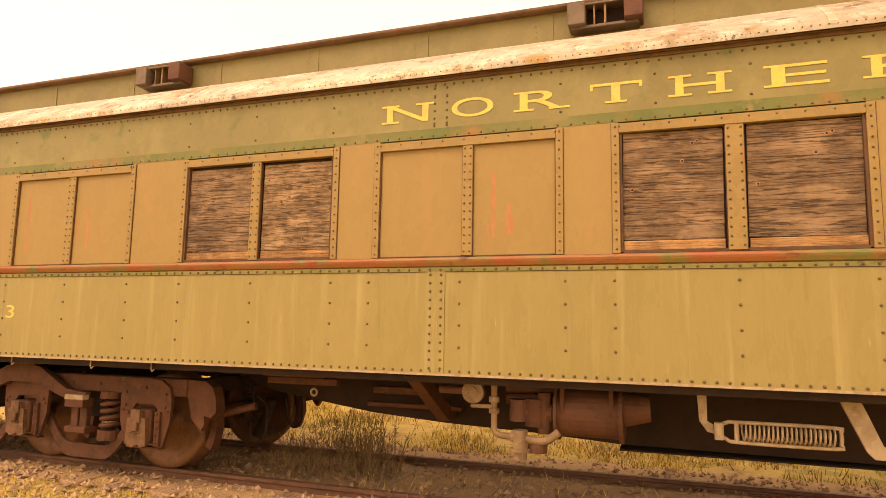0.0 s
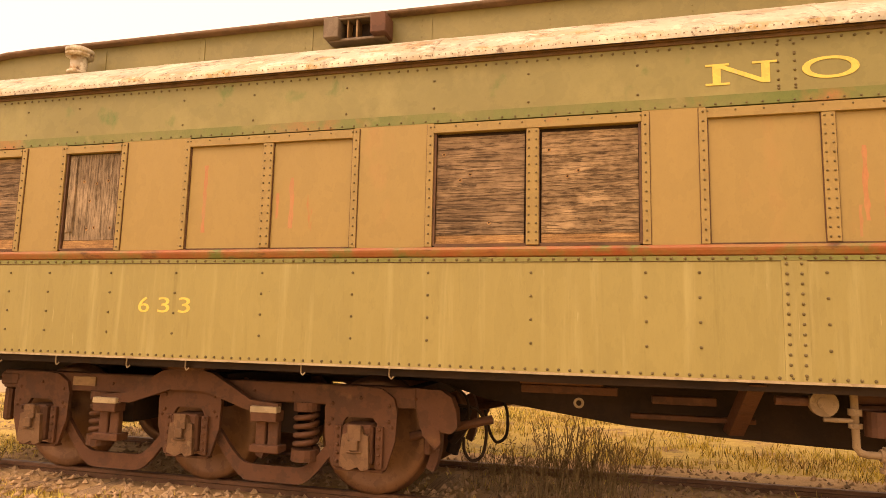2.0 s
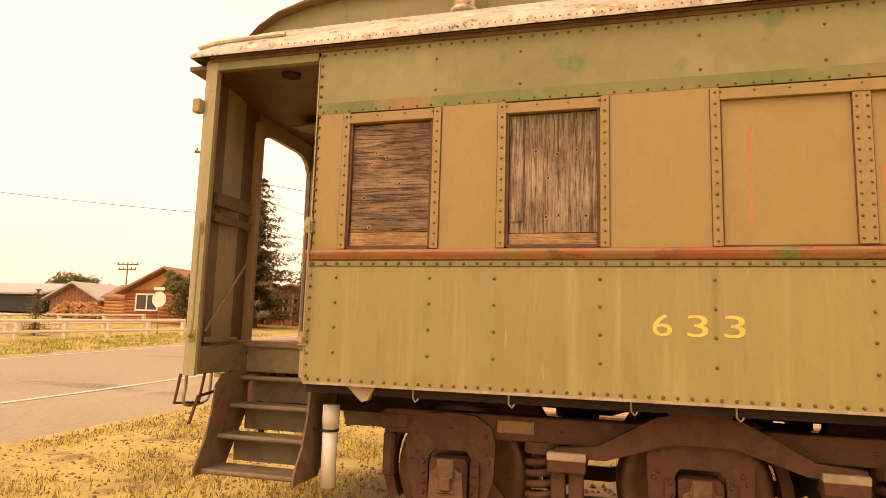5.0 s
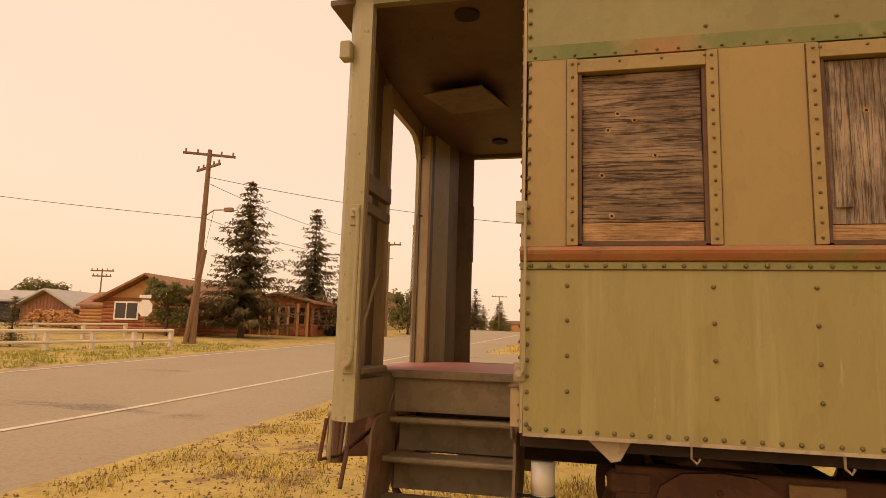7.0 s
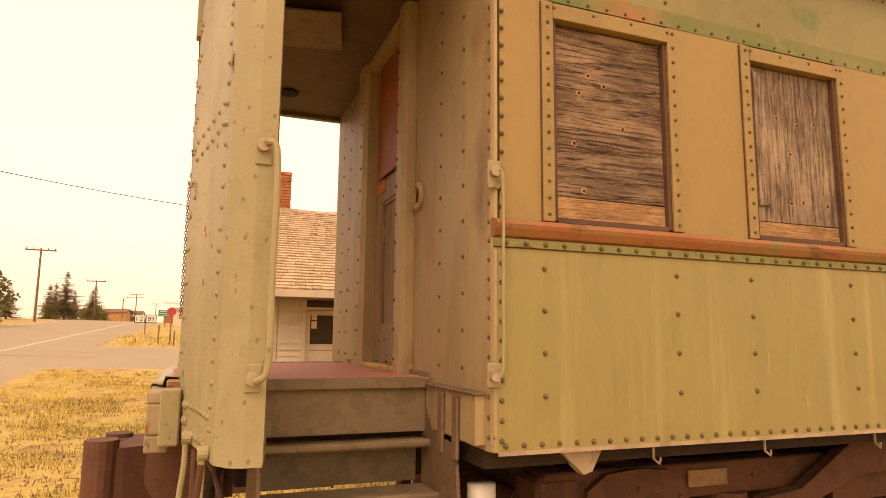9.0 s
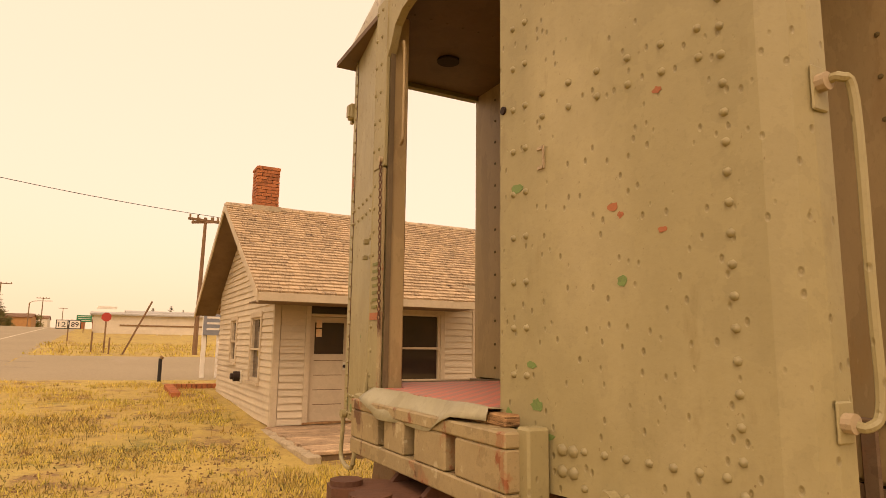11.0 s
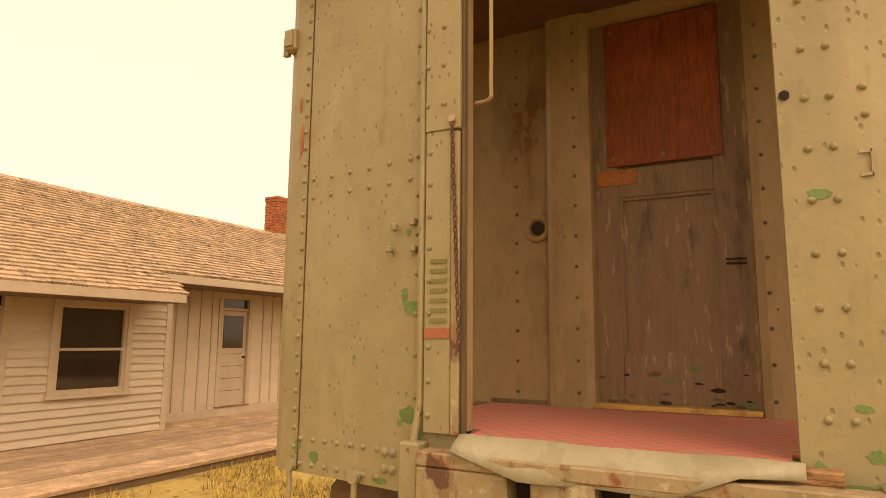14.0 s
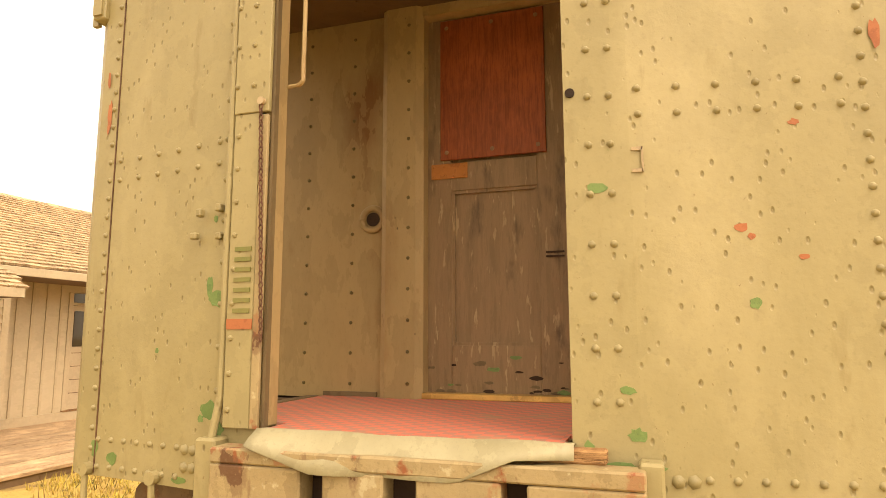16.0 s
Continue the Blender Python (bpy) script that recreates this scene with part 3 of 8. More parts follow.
scatter_stones("ballast_stones", 5200, -0.4, 13, -0.35, 3.0, 0.012, 0.04, 3, m_stone, "loose brown ballast stones between the sleepers", 0.035)
scatter_stones("gravel", 1800, -5, 9, -1.6, -0.2, 0.008, 0.03, 5, m_stone, "scattered brown gravel beside the near rail")


# ---- the passenger car ----
W, YC, X1 = 2.98, 1.49, 13.0
Z0, ZB0, ZB1, ZW0, ZW1, ZH, ZE = 1.20, 1.985, 2.045, 2.075, 2.905, 2.975, 3.43
WINDOWS = [(0.270, 0.840, None, "ply"), (1.322, 1.882, None, "ply_v"), (2.553, 3.967, (3.214, 3.302), "steel"),
           (4.614, 6.064, (5.290, 5.378), "ply"), (6.490, 7.860, (7.165, 7.245), "steel"), (8.308, 9.780, (8.980, 9.092), "ply")]
car = thing("passenger_car", (6.5, YC, RAIL_Z), "weathered olive and tan railway passenger car with boarded windows", "railway car")

# side sheets of the near side
part("side_panel", boxes((0.02, 6.965, 0.0, 0.05, Z0, ZB0)), m_lower, car, "faded olive riveted steel side sheet")
part("side_panel", boxes((6.969, X1, 0.0, 0.05, Z0, ZB0)), m_lower, car, "faded olive riveted steel side sheet")
part("joint_strip", boxes((6.895, 7.04, -0.006, 0.0, Z0 + 0.004, ZB0)), m_lower, car)
part("letterboard", boxes((0.02, X1, 0.004, 0.05, 3.06, ZE)), m_letterboard, car, "olive letterboard with gold lettering")
part("green_stripe", boxes((0.02, X1, 0.002, 0.05, 2.985, 3.06)), m_greenline, car, "green painted stripe with worn patches")
bm = bmesh.new()
prism(bm, [(0.0, ZB0), (-0.016, ZB0 + 0.008), (-0.030, 2.02), (-0.034, 2.036), (-0.026, 2.052), (0.0, 2.06), (0.05, 2.06), (0.05, ZB0)], "x", 0.0, X1)
part("belt_rail", bm, m_redline, car, "red painted belt moulding below the windows")
part("belt_strip", boxes((0.0, X1, -0.008, 0.0, ZB0 - 0.033, ZB0 - 0.002)), m_greenstrip, car, "green and olive riveted strip under the belt")
part("belt_gap", boxes((0.0, X1, -0.004, 0.0, ZB0 - 0.037, ZB0 - 0.033)), m_reveal, car)

edges = [0.03] + [v for w in WINDOWS for v in (w[0] - 0.012, w[1] + 0.012)] + [X1]
for i in range(0, len(edges), 2):
    part("pier_panel", boxes((edges[i], edges[i + 1], 0.004, 0.05, 2.06, 2.985)), m_tan, car, "tan painted pier between windows")

side_rivets, band_rivets = [], []
OUT = (0, -1, 0)
for k, (a, b, mull, kind) in enumerate(WINDOWS):
    lip_w = 0.004 if kind == "steel" else 0.014
    win = part("window", boxes((a - 0.012, b + 0.012, 0.046, 0.06, 2.062, 2.985)), m_dark, car, "boarded window" if kind != "steel" else "steel-blanked window")
    part("window_frame", boxes((a - 0.056, a - 0.004, -0.009, 0.004, 2.062, ZH), (b + 0.004, b + 0.056, -0.009, 0.004, 2.062, ZH),
                               (a - 0.004, b + 0.004, -0.012, 0.045, ZW1, ZH - 0.004), bevel=0.002), m_frame, win)
    part("inner_frame", boxes((a - 0.012, a + lip_w, 0.004, 0.046, 2.07, ZW1), (b - lip_w, b + 0.012, 0.004, 0.046, 2.07, ZW1),
                              (a + lip_w, b - lip_w, 0.004, 0.046, 2.062, 2.070 if kind == "steel" else 2.082)), m_reveal, win)
    each("frame_gap", [(a - 0.060, a - 0.056, -0.002, 0.004, 2.062, ZH), (b + 0.056, b + 0.060, -0.002, 0.004, 2.062, ZH)], m_reveal, win)
    spans = [(a, b)] if mull is None else [(a, mull[0]), (mull[1], b)]
    if mull:
        part("mullion", boxes((mull[0], mull[1], -0.007, 0.03, 2.07, ZW1), bevel=0.003), m_frame, win)
        each("mullion_gap", [(mull[0] - 0.004, mull[0], 0.002, 0.03, 2.07, ZW1), (mull[1], mull[1] + 0.004, 0.002, 0.03, 2.07, ZW1)], m_reveal, win)
        for x in (mull[0] + 0.018, mull[1] - 0.018):
            band_rivets += [((x, -0.007, z), OUT) for z in spaced(2.1, 2.88, 0.062)]
    for si, (s0, s1) in enumerate(spans):
        if kind == "steel":
            part("blanking_sheet", boxes((s0, s1, 0.016, 0.03, 2.062, ZW1), bevel=0.002), m_tan, win, "tan steel sheet with faded red marks")
        else:
            zb = 2.175 if k == 0 else 2.155 if k == 1 else 2.15
            bm = bmesh.new()
            box(bm, s0 + 0.016, s1 - 0.016, 0.026, 0.044, zb, ZW1 - 0.008 - (0.02 if k == 3 else 0), 0.002, Matrix.Rotation(0.004 * (k - 2), 4, "Y"))
            part("plywood_board", bm, m_ply_v if kind == "ply_v" else m_ply_b if (k == 3 and si == 1) else m_ply, win, "weathered grey-brown plywood sheet")
            part("sill_board", boxes((s0 + 0.016, s1 - 0.016, 0.022, 0.044, 2.083, zb - 0.004), bevel=0.003), m_sill, win, "bare cracked wood strip")
            rg = random.Random(k)
            nails = [(rg.uniform(s0 + .06, s1 - .06), rg.uniform(zb + .04, ZW1 - .05)) for _ in range(4)]
            if k == 0:
                nails = [(0.45, 2.70), (0.527, 2.665), (0.405, 2.62), (0.617, 2.49), (0.377, 2.40), (0.42, 2.205)]
            if k == 1:
                nails = [(1.50, 2.66), (1.63, 2.64), (1.745, 2.66), (1.575, 2.49), (1.565, 2.25), (1.64, 2.26), (1.80, 2.255)]
            part("nail_head_washers", domes([((x, 0.026, z), OUT) for x, z in nails], 0.015, 0.003), m_sill, win, "pale bruised wood round each nail")
            part("nail_bolts", domes([((x, 0.0232, z), OUT) for x, z in nails], 0.007, 0.003), m_dark, win)
    for x in (a - 0.030, b + 0.030):
        band_rivets += [((x, -0.009, z), OUT) for z in spaced(2.09, 2.95, 0.066)]
    band_rivets += [((x, -0.010, 2.95), OUT) for x in spaced(a, b, 0.17)]
part("upright_board", boxes((1.357, 1.425, 0.012, 0.026, 2.225, 2.868), bevel=0.002), m_ply_v, car, "split grey upright board nailed over plywood")

for z, st in ((Z0 + 0.022, 0.075), (ZB0 - 0.018, 0.085)):
    side_rivets += [((x, 0.0 if z < 1.5 else -0.008, z), OUT) for x in spaced(0.05, 11.5, st)]
for i, x in enumerate([0.217, 0.85, 1.26, 1.882, 2.499, 3.265, 4.01, 4.59, 5.326, 6.08, 6.412, 7.152, 7.925, 8.26, 9.035, 9.8, 10.15, 10.9]):
    side_rivets += [((x, 0.0, z), OUT) for z in (1.395, 1.555, 1.715, 1.875)]
for x in (6.925, 7.01):
    side_rivets += [((x, -0.006, z), OUT) for z in spaced(1.24, 1.93, 0.063)]
side_rivets += [((x, 0.0, z), OUT) for x in (0.035,) for z in spaced(1.24, 3.40, 0.073)]
band_rivets += [((x, 0.002, 3.0), OUT) for x in spaced(0.06, 11.5, 0.095)]
lb = [((x, 0.004, 3.405), OUT) for x in spaced(0.05, 11.5, 0.075)]
for x in (0.85, 1.4, 2.45, 3.1, 3.9, 4.6, 5.3, 6.05, 6.93, 7.03, 7.9, 8.55, 9.15):
    lb += [((x, 0.004, z), OUT) for z in (3.10, 3.31)]
for x in (6.93, 7.03):
    lb += [((x, 0.004, z), OUT) for z in spaced(3.08, 3.38, 0.06)]
tagged(part("side_rivets", domes(side_rivets, 0.0115, 0.011), m_rivet, car), kind="stuff")
tagged(part("window_rivets", domes(band_rivets, 0.0085, 0.009), m_rivet, car), kind="stuff")
tagged(part("letterboard_rivets", domes(lb), m_rivet, car), kind="stuff")
part("sill_angle", boxes((0.02, X1, -0.004, 0.0, Z0 - 0.012, Z0 + 0.004)), m_pale, car, "pale bright lower edge of the side sheet")

# far side, far end and inner linings close the body
part("far_side_wall", boxes((0.02, X1, W - 0.05, W, Z0, ZE)), m_lower, car)
part("end_wall", boxes((X1 - 0.05, X1, 0.05, W - 0.05, Z0, 3.9)), m_lower, car)
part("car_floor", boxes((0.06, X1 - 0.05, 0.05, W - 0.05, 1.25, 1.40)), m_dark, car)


# lettering
def glyph(ch, x0, x1, z0, z1, serif=True):
    cu = bpy.data.curves.new("letter", "FONT")
    cu.body = ch
    cu.extrude = 0.0015
    ob = bpy.data.objects.new("letter", cu)
    scene.collection.objects.link(ob)
    bpy.context.view_layer.update()
    me = bpy.data.meshes.new_from_object(ob.evaluated_get(bpy.context.evaluated_depsgraph_get()))
    bpy.data.objects.remove(ob)
    bpy.data.curves.remove(cu)
    bm = bmesh.new()
    bm.from_mesh(me)
    bpy.data.meshes.remove(me)
    xs, ys = [v.co.x for v in bm.verts], [v.co.y for v in bm.verts]
    ax, bx_, ay, by_ = min(xs), max(xs), min(ys), max(ys)
    for v in bm.verts:
        v.co = Vector((x0 + (v.co.x - ax) / (bx_ - ax) * (x1 - x0), -v.co.z - 0.0005, z0 + (v.co.y - ay) / (by_ - ay) * (z1 - z0)))
    return bm


LZ0, LZ1, T = 3.128, 3.275, 0.018
for ch, x0, x1, feet in (("N", 6.53, 6.88, ((0, "b"), (0, "t"), (1, "t"))), ("O", 7.07, 7.40, ()), ("R", 7.60, 7.92, ((0, "b"), (0, "t"), (1, "b"))),
                         ("T", 8.11, 8.465, ((0.5, "b"),)), ("H", 8.68, 8.99, ((0, "b"), (0, "t"), (1, "b"), (1, "t"))),
                         ("E", 9.27, 9.60, ((0, "b"), (0, "t"))), ("R", 9.83, 10.15, ((0, "b"), (0, "t"), (1, "b")))):
    bm = glyph(ch, x0, x1, LZ0, LZ1)
    for u, e in feet:
        cx = x0 + 0.03 + u * (x1 - x0 - 0.06)
        z = LZ0 if e == "b" else LZ1 - 0.014
        box(bm, cx - 0.075, cx + 0.075, -0.0022, 0.004, z, z + 0.014)
    if ch == "T":
        box(bm, x0, x0 + 0.02, -0.0022, 0.004, LZ1 - 0.045, LZ1)
        box(bm, x1 - 0.02, x1, -0.0022, 0.004, LZ1 - 0.045, LZ1)
    for v in bm.verts:
        v.co.y += 0.0015
    part("letter", bm, m_gold, car, "gold painted capital letter")
for x0, x1, ch in ((2.169, 2.272, "6"), (2.352, 2.460, "3"), (2.540, 2.648, "3")):
    part("numeral", glyph(ch, x0, x1, 1.558, 1.680), m_gold, car, "pale gold painted numeral")

# roof: lower deck, clerestory and its curved end
def roof_profile(f):
    """Half outline (y from the near edge to the centre, z); f: 1 full clerestory, 0 none."""
    low = [(-0.065, 3.455), (-0.07, 3.50), (-0.02, 3.555), (0.10, 3.655), (0.28, 3.775), (0.46, 3.86), (0.62, 3.90)]
    c = [(0.625, 3.90 + 0.28 * f), (0.555, 3.90 + 0.285 * f), (0.55, 3.90 + 0.315 * f), (0.85, 3.93 + 0.41 * f), (1.15, 3.95 + 0.47 * f), (1.49, 3.96 + 0.49 * f)]
    return low, c


def loft(stations, pick, flip=False):
    bm = bmesh.new()
    rows = []
    for x, f, drop in stations:
        half = pick(f)
        full = half + [(2 * YC - y, z) for y, z in half[::-1]]
        rows.append([bm.verts.new((x, y, z - drop * max(0, (z - 3.45)) )) for y, z in full])
    for a, b in zip(rows, rows[1:]):
        for i in range(len(a) - 1):
            bm.faces.new((a[i], b[i], b[i + 1], a[i + 1]))
    bm.faces.new(rows[0])
    bm.faces.new(rows[-1][::-1])
    bmesh.ops.recalc_face_normals(bm, faces=bm.faces)
    return bm


low_st = [(X1 + 0.05, 1, 0), (6, 1, 0), (0.0, 1, 0), (-0.55, 1, 0.01), (-0.78, 1, 0.05), (-0.88, 1, 0.14), (-0.95, 1, 0.32), (-0.99, 1, 0.6)]
bm = loft(low_st, lambda f: roof_profile(f)[0] + [(1.49, 3.93)])
part("roof", bm, m_roof, car, "silver painted curved roof with rust stains", True)
top_st = [(X1 + 0.04, 1, 0), (6, 1, 0), (0.25, 1, 0), (-0.15, 0.97, 0), (-0.45, 0.84, 0), (-0.68, 0.62, 0), (-0.85, 0.30, 0), (-0.96, -0.05, 0)]
bm = loft(top_st, lambda f: [(0.625, 3.86), (0.625, 3.90 + 0.28 * f)] + [(1.49, 3.9 + 0.28 * f)])
part("clerestory", bm, m_clere, car, "olive painted raised clerestory")
bm = loft([(x, f, 0) for x, f, d in top_st], lambda f: roof_profile(f)[1])
part("clerestory_roof", bm, m_rooftop, car, "brown rough clerestory roof edge", True)
part("eave_moulding", boxes((-0.86, X1, -0.012, 0.02, 3.43, 3.456), (-0.86, X1, -0.03, 0.0, 3.456, 3.468), bevel=0.003), m_rooftop, car)
rr = [((x, -0.012, 3.444), OUT) for x in spaced(-0.84, 11.5, 0.08)]
rr += [((x, -0.068, 3.484), OUT) for x in spaced(-0.3, 11.5, 0.05)]
tagged(part("roof_rivets", domes(rr, 0.0055, 0.005), m_rooftop, car), kind="stuff")
for x in (2.0, 4.55, 7.2, 9.6):
    bm = bmesh.new()
    half = roof_profile(1)[0]
    ln = [(y, z + 0.004) for y, z in half[1:]]
    prism(bm, ln + [(y, z - 0.02) for y, z in ln[::-1]], "x", x, x + 0.05)
    part("roof_seam", bm, m_roof, car)
cs = []
for x in spaced(-0.1, 12, 1.12):
    cs += [((x, 0.625, z), OUT) for z in spaced(3.93, 4.13, 0.05)]
tagged(part("clerestory_rivets", domes(cs, 0.008, 0.006), m_clere, car), kind="stuff")
each("clerestory_strip", [(x - 0.02, x + 0.02, 0.618, 0.625, 3.91, 4.155) for x in spaced(1.02, 12.2, 1.12)], m_clere, car)

for x in (3.75, 8.18):
    v = part("roof_ventilator", boxes((x - 0.26, x + 0.26, 0.50, 0.62, 3.95, 3.975), (x - 0.26, x + 0.26, 0.48, 0.62, 4.135, 4.155), bevel=0.004), m_vent, car, "rusty open roof ventilator box")
    part("vent_cheek", boxes((x - 0.29, x - 0.15, 0.44, 0.62, 3.965, 4.145), bevel=0.006), m_vent, v)
    part("vent_cheek", boxes((x + 0.15, x + 0.29, 0.42, 0.62, 3.965, 4.145), bevel=0.006), m_rust, v)
    part("vent_slat", boxes((x - 0.008, x + 0.008, 0.50, 0.62, 3.975, 4.135), (x - 0.09, x - 0.08, 0.5, 0.62, 3.975, 4.135)), m_dull, v)
    part("vent_back", boxes((x - 0.15, x + 0.15, 0.60, 0.62, 3.975, 4.135)), m_dark, v)
bm = bmesh.new()
for z0, z1, r in ((3.70, 4.02, 0.075), (3.82, 3.85, 0.10), (4.0, 4.03, 0.12), (4.03, 4.07, 0.125)):
    cyl(bm, (0.92, 0.42, z0), (0.92, 0.42, z1), r, 20)
cyl(bm, (0.92, 0.42, 4.07), (0.92, 0.42, 4.10), 0.125, 20, 0.06)
part("smoke_jack", bm, m_roof, car, "pale stubby roof vent pipe with cap", True)
bm = tube(bmesh.new(), smooth_path([(-0.95, -0.03, 3.54), (-0.8, 0.0, 3.585), (-0.5, 0.015, 3.60), (-0.28, 0.02, 3.60)]), 0.018)
part("drip_rail", bm, m_roof, car)

# ---- vestibule ----
FZ = 1.42
near_line = [(-1.080, 0.975), (-1.060, 0.79), (-1.020, 0.57), (-0.985, 0.353), (-0.957, 0.15), (-0.945, 0.075), (-0.905, 0.018), (-0.86, 0.0), (-0.80, 0.0)]
bm = bmesh.new()
prism(bm, thick(near_line, 0.03), "z", 1.20, 3.45)
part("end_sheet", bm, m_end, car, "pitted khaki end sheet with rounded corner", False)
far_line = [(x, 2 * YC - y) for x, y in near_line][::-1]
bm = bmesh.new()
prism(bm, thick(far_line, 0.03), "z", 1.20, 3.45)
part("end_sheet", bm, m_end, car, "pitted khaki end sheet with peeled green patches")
# inner faces of the end, a darker brown than the bulkhead wall
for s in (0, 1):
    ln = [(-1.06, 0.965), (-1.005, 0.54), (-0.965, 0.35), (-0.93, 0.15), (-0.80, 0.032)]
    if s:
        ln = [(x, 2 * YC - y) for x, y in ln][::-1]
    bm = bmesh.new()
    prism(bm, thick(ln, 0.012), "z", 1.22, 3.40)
    part("end_lining", bm, m_lining, car, "dark brown inner lining of the vestibule end")
    part("door_post", boxes((-1.075, -0.98, 1.987, 2.05, FZ, 3.3), bevel=0.006) if s else boxes((-1.068, -0.98, 0.90, 0.968, FZ, 3.3), bevel=0.006), m_inner, car)
# end lintel with rounded upper corners
bm = bmesh.new()
arc = [(1.96, 3.02), (1.945, 3.12), (1.90, 3.20), (1.82, 3.245), (1.72, 3.26), (1.26, 3.26), (1.16, 3.245), (1.08, 3.20), (1.035, 3.12), (1.02, 3.02)]
left = [(1.96, 3.02)] + [(2.02, 3.02), (2.02, 3.45), (0.96, 3.45), (0.96, 3.02)] + arc[::-1][0:]
prism(bm, left[1:-1], "x", -1.10, -1.06)
part("end_lintel", bm, m_end, car)
part("vestibule_ceiling", boxes((-1.06, 0.0, 0.03, W - 0.03, 3.40, 3.43)), m_ceil, car, "brown steel ceiling, coloured darker for shade")
each("side_lintel", [(-0.80, 0.0, 0.0, 0.05, 3.37, 3.43), (-0.80, 0.0, W - 0.05, W, 3.37, 3.43)], m_letterboard, car)
bm = bmesh.new()
box(bm, -0.79, -0.33, 1.10, 1.62, 3.335, 3.35, 0.003, Matrix.Rotation(0.07, 4, "X") @ Matrix.Rotation(-0.22, 4, "Z"))
part("ceiling_hatch", bm, m_step, car, "loose grey panel hanging from the ceiling")
each_rod("ceiling_vent_hole", [((-0.48, 2.5, 3.385), (-0.48, 2.5, 3.401), 0.07), ((-0.34, 0.24, 3.385), (-0.34, 0.24, 3.401), 0.07)], m_dark, car, "", 20)
crv = [((x, y, 3.40), (0, 0, -1)) for y in (0.5, 1.35, 2.1) for x in spaced(-0.9, -0.1, 0.1)]
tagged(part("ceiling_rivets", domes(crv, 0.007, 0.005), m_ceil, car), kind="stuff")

# bulkhead: rounded body corner, inner wall, jambs and the end door
for s in (0, 1):
    f = (lambda q: q) if not s else (lambda q: (q[0], W - q[1]))
    bm = bmesh.new()
    poly = [f(q) for q in [(0.018, 0.06), (0.018, 0.0), (0.006, 0.006), (-0.001, 0.02), (-0.004, 0.06), (-0.004, 0.93 + 0.035 * s), (0.07, 0.93 + 0.035 * s), (0.07, 0.06)]]
    prism(bm, poly, "z", Z0 if not s else FZ, 3.40)
    part("bulkhead_wall", bm, m_inner, car, "khaki riveted vestibule wall")
    j0, j1 = (0.93, 1.087) if not s else (0.965, 1.185)
    jy = [(-0.05, j0), (-0.07, j0 + 0.03), (-0.07, j1 - 0.035), (-0.045, j1), (0.07, j1), (0.07, j0)]
    bm = bmesh.new()
    prism(bm, [f(q) for q in jy], "z", FZ, 3.40)
    part("door_jamb", bm, m_inner, car, "rounded pressed steel door jamb")
    # porthole ring
    yr = 0.855 if not s else 2.082
    bm = bmesh.new()
    ring_pts = [(-0.012, yr + 0.058 * math.cos(a), 2.312 + 0.058 * math.sin(a)) for a in [k * math.pi / 12 for k in range(25)]]
    tube(bm, ring_pts, 0.016, 8)
    r_ = part("peephole_ring", bm, m_inner, car, "round brass-rimmed peephole", True)
    part("peephole_glass", rods(((-0.011, yr, 2.312), (-0.003, yr, 2.312), 0.036), seg=20), m_dark, r_)
    part("peephole_flange", rods(((-0.008, yr, 2.312), (-0.003, yr, 2.312), 0.056), seg=24), m_inner, r_)
    if s:
        part("wall_seam", boxes((-0.009, -0.004, 1.990, 1.996, FZ, 3.39)), m_reveal, car)
    rv = [((-0.004, y, z), (-1, 0, 0)) for y in ([0.28, 0.55] if not s else [W - 0.28, W - 0.52, 2.20]) for z in spaced(1.488, 3.3, 0.150)]
    rv += [((-0.07, y, z), (-1, 0, 0)) for y in ([1.04] if not s else [1.867]) for z in spaced(1.498, 3.3, 0.147)]
    rv += [((-0.002, 0.03, z), (-1, -0.3, 0)) for z in spaced(1.25, 3.35, 0.073)] if not s else []
    tagged(part("wall_rivets", domes(rv, 0.010, 0.008), m_rivet, car), kind="stuff")
part("door_header", boxes((-0.05, 0.07, 1.087, 1.80, 3.345, 3.40)), m_inner, car)
door = part("end_door", boxes((0.035, 0.07, 1.13, 1.85, FZ + 0.01, 3.33)), m_door, car, "closed brown wooden end door with peeling paint")
part("door_stile", boxes((0.012, 0.035, 1.13, 1.285, FZ + 0.01, 3.33), (0.012, 0.035, 1.715, 1.85, FZ + 0.01, 3.33),
                         (0.012, 0.035, 1.285, 1.715, 2.415, 2.56), (0.012, 0.035, 1.285, 1.715, FZ + 0.01, 1.655), bevel=0.003), m_door, door)
part("panel_moulding", boxes((0.02, 0.035, 1.285, 1.30, 1.655, 2.415), (0.02, 0.035, 1.70, 1.715, 1.655, 2.415), (0.02, 0.035, 1.30, 1.70, 2.40, 2.415), (0.02, 0.035, 1.30, 1.70, 1.655, 1.67)), m_door, door)
part("plywood_pane", boxes((-0.002, 0.012, 1.237, 1.768, 2.572, 3.31), bevel=0.002), m_redply, door, "red-brown plywood over the door window")
part("plywood_screws", domes([((-0.002, y, z), (-1, 0, 0)) for y in (1.275, 1.5, 1.735) for z in (2.61, 3.27)], 0.012, 0.004), m_dull, door)
m_orange = surface("orange_rusted_plate", (0.42, 0.17, 0.035), (0.34, 0.12, 0.025), 0.6, 0.1, 9, (1, 1, 1), 50, 0.3, 0.1)
part("door_tag", boxes((0.004, 0.012, 1.63, 1.818, 2.478, 2.555), bevel=0.002), m_orange, door, "orange rusted metal plate")
